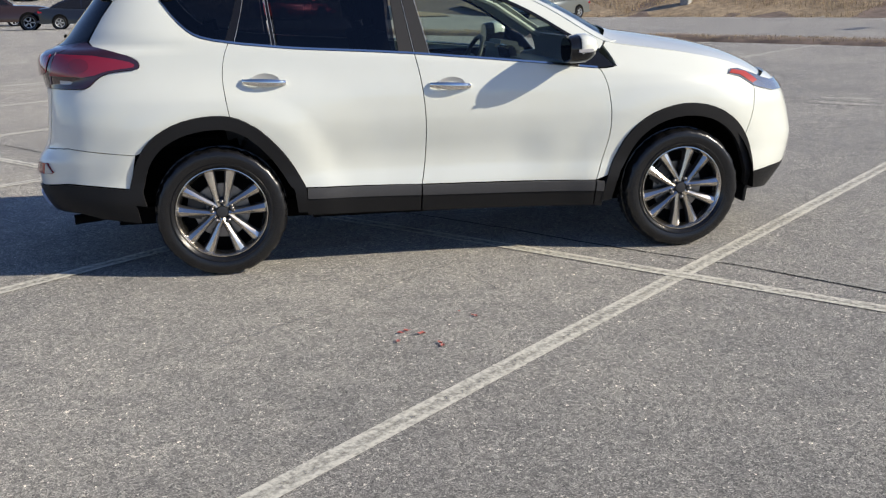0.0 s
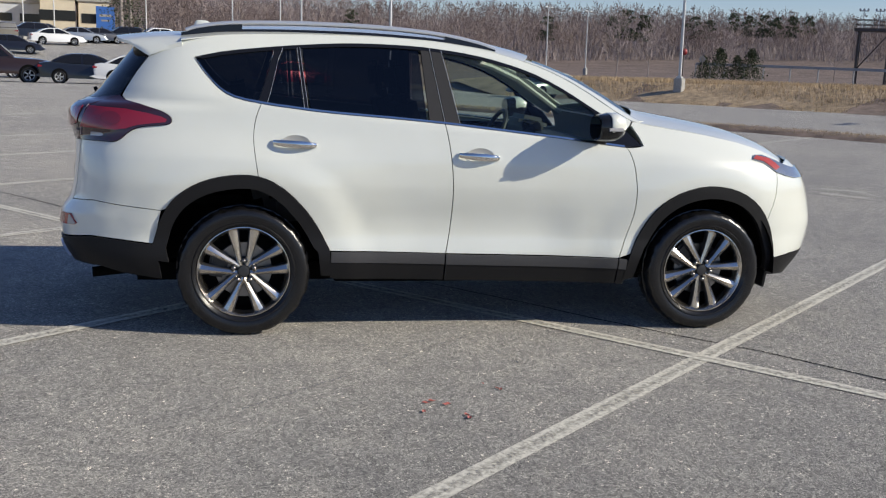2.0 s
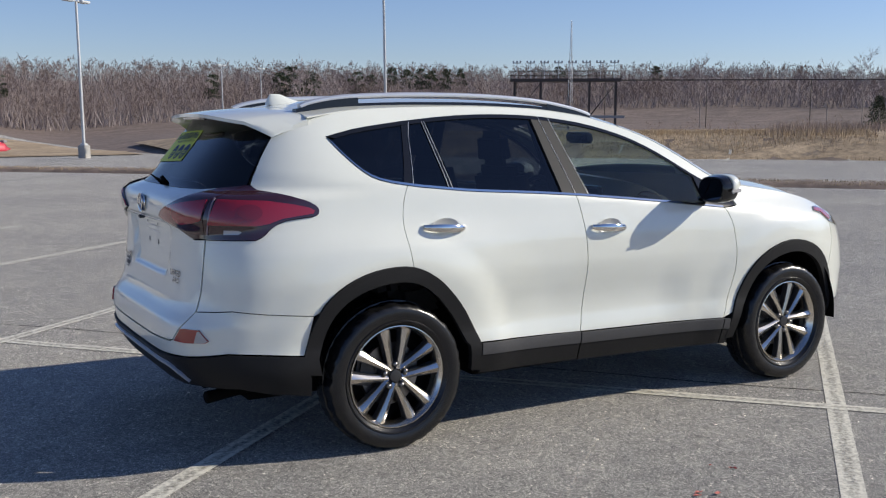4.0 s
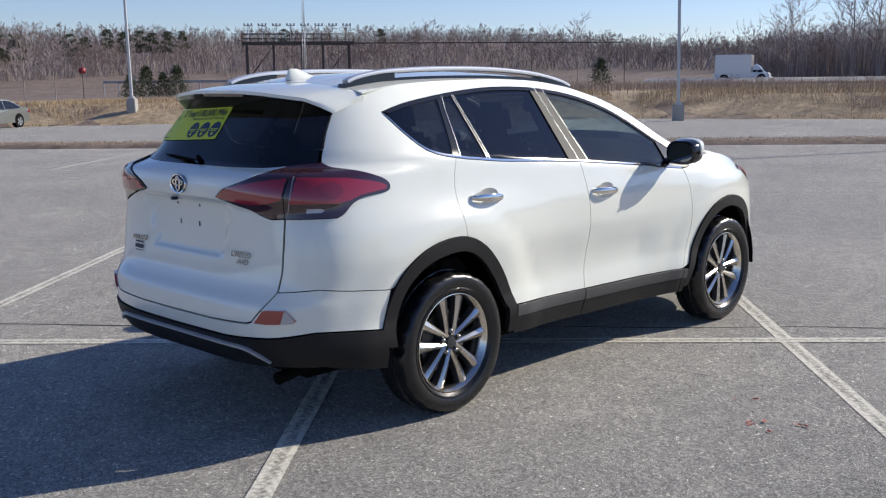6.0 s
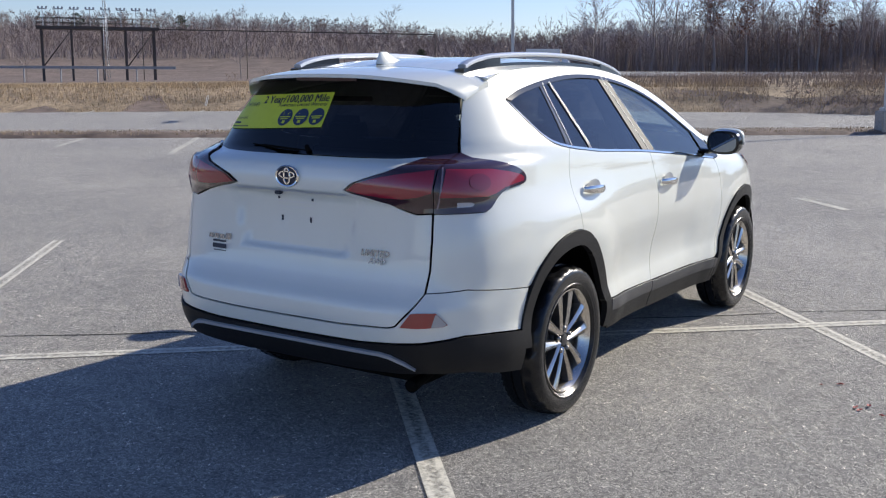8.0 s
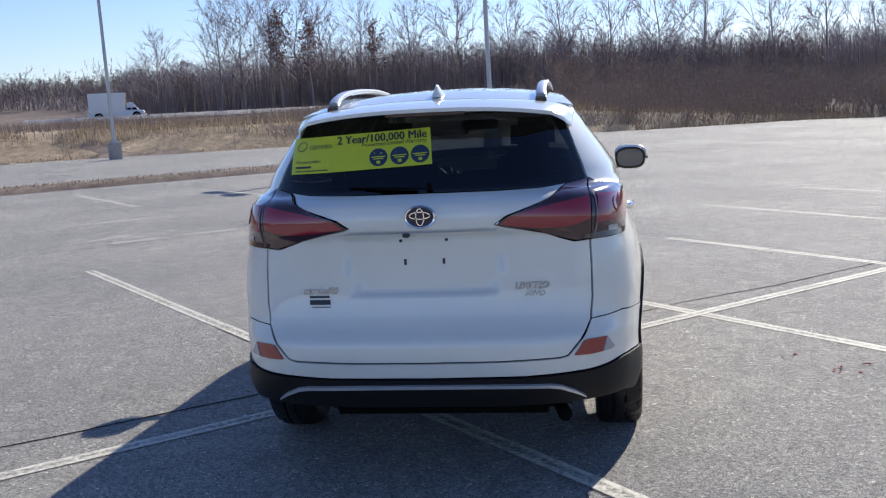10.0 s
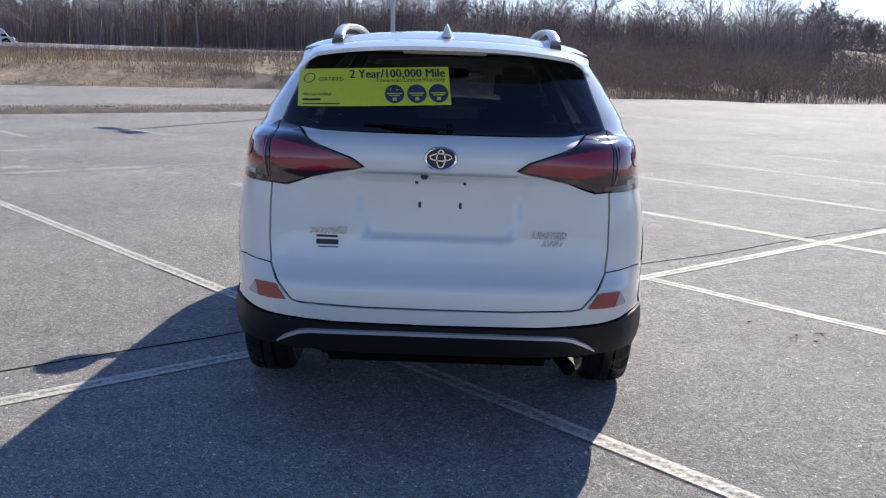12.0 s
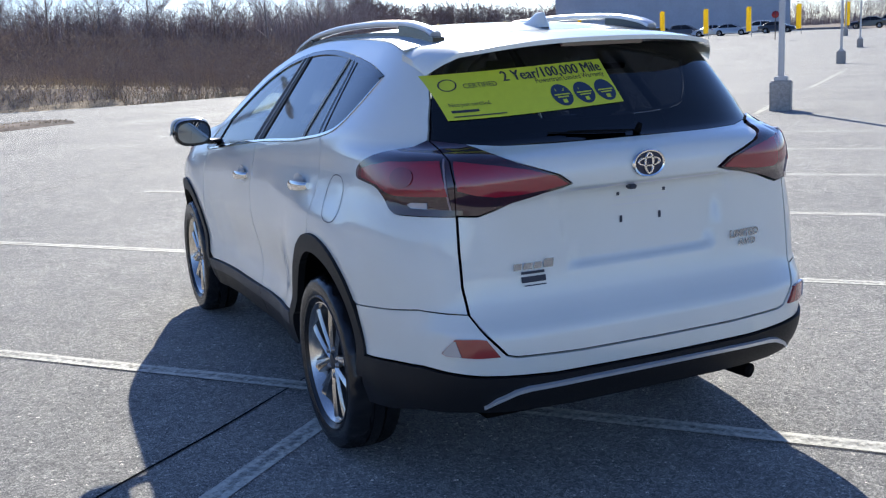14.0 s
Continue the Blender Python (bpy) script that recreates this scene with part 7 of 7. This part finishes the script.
def parked_car(kind, color, at, heading, label, group="", z=None):
    sh = SHAPES[kind]
    x, y = at
    me = thing("pickup_truck" if kind == "pickup" else "van" if kind == "van" else "parked_car", pose(x, y, height(x, y) if z is None else z, 0, 0, heading), label, "pickup" if kind == "pickup" else "truck" if kind == "van" else "car", group)
    part("body", shell_of(smooth_line(sh["body"] + sh["body"][:1], 2)[:-1], sh["half"], 0.04), color, me, angle=40)
    cab = sh["cabin"]
    part("cabin", shell_of(smooth_line(cab, 3), sh["half"] * 0.93, 0.24), color, me, angle=40)
    cx = sum(p[0] for p in cab) / len(cab)
    top, low = max(p[1] for p in cab), min(p[1] for p in cab)
    glass = [(cx + (px - cx) * 0.86, low + 0.03 + (pz - low) * 0.83) for px, pz in smooth_line(cab, 3)]
    for sgn in (-1, 1):
        for x0, x1 in ((min(p[0] for p in glass), cx - 0.04), (cx + 0.04, max(p[0] for p in glass))):
            cut = [p for p in glass if x0 <= p[0] <= x1]
            hi = curve(sorted(glass))
            pts = [(x0, low + 0.04)] + [(x0, hi(x0))] + cut + [(x1, hi(x1)), (x1, low + 0.04)]
            bm = bmesh.new()
            vs = []
            for px, pz in pts:
                t = (pz - low) / (top - low)
                vs.append(bm.verts.new((px, sgn * (sh["half"] * 0.93 * (1 - 0.24 * t) + 0.006), pz)))
            bmesh.ops.remove_doubles(bm, verts=vs, dist=0.004)
            if len(bm.verts) > 2:
                bm.faces.new(bm.verts[:])
                part("side_window", bm, M["gloss"], me, "dark side window", smooth=False)
    for (ax, az), (bx, bz) in ((cab[-2], cab[-1]), (cab[0], cab[1])):
        bm = bmesh.new()
        nrm = Vector((bz - az, 0, -(bx - ax))).normalized()
        if nrm.x * (1 if ax > cx else -1) < 0:
            nrm = -nrm
        vs = []
        for u, w in ((0.10, 0.9), (0.10, -0.9), (0.93, -0.9), (0.93, 0.9)):
            px, pz = ax + (bx - ax) * u, az + (bz - az) * u
            t = (pz - low) / (top - low)
            vs.append(bm.verts.new((px + nrm.x * 0.03, w * sh["half"] * 0.93 * (1 - 0.24 * t), pz + nrm.z * 0.03)))
        bm.faces.new(vs)
        part("windscreen", bm, M["gloss"], me, "dark windscreen", smooth=False)
    ex = [p[0] for p in sh["body"]]
    for sgn in (-1, 1):
        for xx, mt, nm in ((min(ex) + 0.10, M["red"], "tail_lamp"), (max(ex) - 0.14, M["lens"], "headlight")):
            bm = bmesh.new()
            zz = [p[1] for p in sh["body"]]
            box(bm, (0.24, 0.34, 0.13), (xx, sgn * (sh["half"] - 0.18), max(zz) * 0.80), None, 0.03)
            part(nm, bm, mt, me)
        for hx in sh["hubs"]:
            r = sh["wheel"]
            bm = bmesh.new()
            lathe(bm, [(r * 0.62, -0.1), (r * 0.9, -0.115), (r, -0.08), (r, 0.08), (r * 0.9, 0.11), (r * 0.5, 0.1)], 20)
            w = part("tyre", bm, M["rubber"], me)
            w.matrix_basis = pose(hx, sgn * (sh["half"] - 0.09), r, 0, 0, 180 if sgn > 0 else 0)
            bm = bmesh.new()
            lathe(bm, [(0.001, -0.085), (r * 0.16, -0.09), (r * 0.2, -0.075), (r * 0.55, -0.075), (r * 0.62, -0.1), (r * 0.66, -0.112)], 20)
            for k in range(5):
                a = k * math.tau / 5
                box(bm, (r * 0.5, 0.02, r * 0.13), (r * 0.36 * math.cos(a), -0.092, r * 0.36 * math.sin(a)), Matrix.Rotation(-a, 3, "Y"))
            w = part("rim", bm, M["satin"], me)
            w.matrix_basis = pose(hx, sgn * (sh["half"] - 0.09), r, 0, 0, 180 if sgn > 0 else 0)
            bm = bmesh.new()
            lathe(bm, [(0.001, -0.118), (r * 1.16, -0.118), (r * 1.2, -0.1), (r * 1.2, 0.1), (0.001, 0.1)], 20)
            w = part("wheel_well", bm, M["inner"], me)
            w.matrix_basis = pose(hx, sgn * (sh["half"] - 0.115), r + 0.03, 0, 0, 180 if sgn > 0 else 0)
    return me


SILVER, WHITE, BLACK, GREY, RED, BLUE, BROWN, TAN = paint("silver", (0.42, 0.44, 0.45), 0.7), paint("plain_white", (0.78, 0.78, 0.77), 0.0), paint("black", (0.012, 0.012, 0.016)), paint("dark_grey", (0.06, 0.062, 0.07), 0.5), paint("red", (0.42, 0.02, 0.03)), paint("blue", (0.04, 0.07, 0.2)), paint("brown", (0.05, 0.028, 0.022), 0.5), paint("champagne", (0.4, 0.37, 0.31), 0.5)
parked_car("sedan", paint("sage_grey", (0.2, 0.215, 0.205), 0.5), (13.1, 40.4), 212, "grey-green sedan parked by the grassy bank", "far parked cars")
near_sedan = bpy.data.objects["parked_car"]
near_sedan.scale = (0.84, 0.84, 0.84)
parked_car("pickup", BROWN, (-13.4, 47.6), 8, "dark brown crew cab pickup in the far lot", "far parked cars")
parked_car("sedan", BLACK, (-8.6, 47.2), 6, "black sedan in the far lot", "far parked cars")
parked_car("sedan", WHITE, (-5.9, 46.4), 2, "white sedan in the far lot", "far parked cars")
parked_car("sedan", RED, (1.9, 56.5), 30, "red sedan by the grass island", "far parked cars")
parked_car("sedan", GREY, (-3.7, 94.4), -12, "dark grey sedan on the upper lot", "upper lot cars")
for k, (az, d, kind, col, head, nm) in enumerate([(95.5, 104, "suv", WHITE, 200, "white SUV"), (97.2, 101, "suv", BLACK, 195, "black SUV"), (98.3, 100, "sedan", GREY, 20, "dark grey sedan"), (99.4, 99, "sedan", SILVER, 15, "silver sedan"), (100.7, 94, "sedan", WHITE, 18, "white sedan"), (102.1, 104, "suv", BLACK, 200, "black SUV"), (103.1, 98, "suv", TAN, 100, "champagne SUV"),
                                                 (104.6, 98, "sedan", BLUE, 12, "blue sedan"), (106.0, 97, "sedan", GREY, 12, "dark grey sedan"), (107.5, 95, "sedan", WHITE, 15, "white sedan"), (100.9, 108, "suv", GREY, 10, "dark grey SUV"), (99.0, 108, "sedan", BLACK, 12, "black sedan"), (103.6, 108, "sedan", SILVER, 14, "silver sedan"), (103.2, 84, "sedan", BLACK, 10, "black sedan"), (105.0, 62, "suv", BLACK, 8, "black SUV")]):
    x, y = polar(az, d)
    parked_car(kind, col, (x, y), head, nm + " in the row on the upper lot", "upper lot cars")
SHADES = [(SILVER, "silver"), (BLACK, "black"), (GREY, "dark grey"), (SILVER, "silver"), (WHITE, "white"), (BLACK, "black"), (GREY, "dark grey")]
row_depth = curve([(-50, 136), (-36, 132), (-33, 158), (-30.5, 186), (-28, 214), (-25, 270), (-22, 335)])
ROW = [-22.4, -23.0, -23.6, -24.3, -24.9, -25.6, -26.3, -27.0, -27.8, -28.5, -29.3, -30.1, -30.9, -31.8, -32.7, -33.7, -34.6, -35.7, -37.0, -38.6, -39.9, -41.0, -42.3, -43.4, -48.0, -49.5]
for k, az in enumerate(ROW):
    d = row_depth(az) + (k * 5 % 7)
    col, nm = SHADES[k * 4 % 7]
    x, y = polar(az, d)
    parked_car("suv" if k % 3 == 1 else "sedan", col, (x, y), 40 + 180 * (k % 2), nm + " car in the row before the showroom", "showroom row cars")
parked_car("van", WHITE, (79.5, 39.7), 290, "small white box truck on the country road", "", 1.45)
truck_box = bpy.data.objects["van"]
truck_box.scale = (0.82, 0.82, 0.82)
bm = bmesh.new()
box(bm, (3.8, 2.1, 2.1), (-1.1, 0, 1.85), None, 0.04)
part("cargo_box", bm, WHITE, truck_box, "plain white cargo box")


# ---- buildings, flags, signs ----
BRICK = speckled("pale_stucco", (0.62, 0.55, 0.42), 0.06, 3.0, 0.9, big=0.1)
SLATE = speckled("blue_grey_cladding", (0.48, 0.51, 0.56), 0.06, 2.0, 0.6, big=0.08)


def building(at, size, turn, material, label, rows, roof="flat"):
    x, y = at
    b = thing("building", pose(x, y, height(x, y) - 0.3, 0, 0, turn), label, "building")
    w, d, h = size
    bm = bmesh.new()
    box(bm, (w, d, h), (0, 0, h / 2), None, 0.05)
    part("wall", bm, material, b)
    bm = bmesh.new()
    box(bm, (w + 0.5, d + 0.5, 0.5), (0, 0, h + 0.15), None, 0.05)
    part("roof", bm, M["concrete"], b, "pale flat roof with a parapet")
    for z, n, ww, hh in rows:
        for k in range(n):
            for sgn in (-1, 1):
                bm = bmesh.new()
                px = -w / 2 + w * (k + 0.5) / n
                box(bm, (ww, 0.12, hh), (px, sgn * (d / 2 + 0.03), z), None, 0.02)
                part("window", bm, M["gloss"], b, "dark window")
    return b


building((-38.5, 122.0), (17.0, 22.0, 9.2), 12, BRICK, "large plain tan building with a flat roof", [(1.5, 2, 3.0, 2.2)])
building((-24.6, 137.0), (4.2, 9.0, 5.6), 10, BRICK, "low tan shop building with dark windows", [(3.4, 1, 4.4, 1.3)])
building((-30.0, 139.0), (7.0, 9.0, 4.8), 10, SLATE, "low grey workshop beside the tan shop", [(2.9, 2, 2.6, 1.0)])
building((-20.3, 138.0), (3.8, 8.0, 5.4), 10, BRICK, "small tan annex with a dark window", [(3.2, 1, 3.0, 1.2)])
building((160.0, -124.0), (46.0, 40.0, 16.0), 140, SLATE, "large blue-grey showroom building behind the cars", [(2.2, 5, 4.5, 2.8)])
sg = thing("sign_board", pose(-17.4, 127.6, height(-17.4, 127.6) - 0.6, 0, 0, 5), "bright blue sign board on two posts", "sign")
bm = bmesh.new()
box(bm, (2.2, 0.2, 3.2), (0, 0, 3.4), None, 0.03)
part("board", bm, mat("sign_blue", (0.05, 0.16, 0.5), 0.5), sg)
for x in (-0.8, 0.8):
    bm = bmesh.new()
    box(bm, (0.12, 0.12, 2.4), (x, 0, 1.0))
    part("post", bm, M["pole"], sg)
bm = bmesh.new()
box(bm, (1.4, 0.02, 0.3), (0, -0.115, 3.9))
box(bm, (1.0, 0.02, 0.2), (0, -0.115, 3.3))
part("lettering", bm, M["concrete"], sg, "pale bars for lettering")

FLAG = speckled("yellow_flag_cloth", (0.72, 0.55, 0.03), 0.05, 8.0, 0.7)
for az, d in ((-17.2, 395), (-19.0, 380), (-20.9, 350), (-22.6, 315), (-24.5, 270), (-26.4, 235), (-28.3, 200), (-30.5, 174), (-32.7, 145), (-35.0, 122), (-37.5, 114), (-39.9, 114), (-42.2, 115), (-44.8, 117), (-47.2, 124), (-49.6, 130)):
    x, y = polar(az, d)
    fl = thing("feather_flag", pose(x, y, height(x, y), 0, 0, 45), "tall yellow feather flag on a slim pole", "flag", "feather flags")
    bm = bmesh.new()
    tube(bm, (0, 0, -0.1), (0, 0, 3.3), 0.03, 0.015, 6)
    part("flag_pole", bm, M["pole"], fl)
    bm = bmesh.new()
    vs = []
    for i in range(13):
        t = i / 12
        w = 0.55 * min(1, 6 * (1 - t) + 0.7)
        vs.append([bm.verts.new((0.03 + w * q, 0.06 * math.sin(3 * t + 4 * q), 0.6 + 2.65 * t + 0.1 * q * (t - 0.5))) for q in (0, 0.5, 1)])
    for a, b in zip(vs, vs[1:]):
        for q in (0, 1):
            bm.faces.new((a[q], a[q + 1], b[q + 1], b[q]))
    bmesh.ops.solidify(bm, geom=bm.faces[:], thickness=0.01)
    part("cloth", bm, FLAG, fl)
for az, d, z in ((64.7, 104, 2.6), (-43.6, 100, 2.4)):
    x, y = polar(az, d)
    st = thing("stop_sign", pose(x, y, height(x, y), 0, 0, az + 90), "red octagonal stop sign seen from the lot", "sign")
    bm = bmesh.new()
    tube(bm, (0, 0, -0.2), (0, 0, z + 0.3), 0.04, 0.04, 6)
    part("sign_post", bm, M["steel"], st)
    bm = bmesh.new()
    tube(bm, (0, -0.02, z), (0, 0.02, z), 0.36, 0.36, 8)
    part("sign_plate", bm, mat("sign_red", (0.3, 0.02, 0.025), 0.5), st)
x, y = polar(63.0, 58)
sq = thing("diamond_sign", pose(x, y, height(x, y), 0, 0, 151), "small white diamond road sign on a post", "sign")
bm = bmesh.new()
tube(bm, (0, 0, -0.2), (0, 0, 1.4), 0.03, 0.03, 6)
part("sign_post", bm, M["steel"], sq)
bm = bmesh.new()
box(bm, (0.34, 0.02, 0.34), (0, -0.03, 1.3), Matrix.Rotation(radians(45), 3, "Y"))
part("sign_plate", bm, M["concrete"], sq)
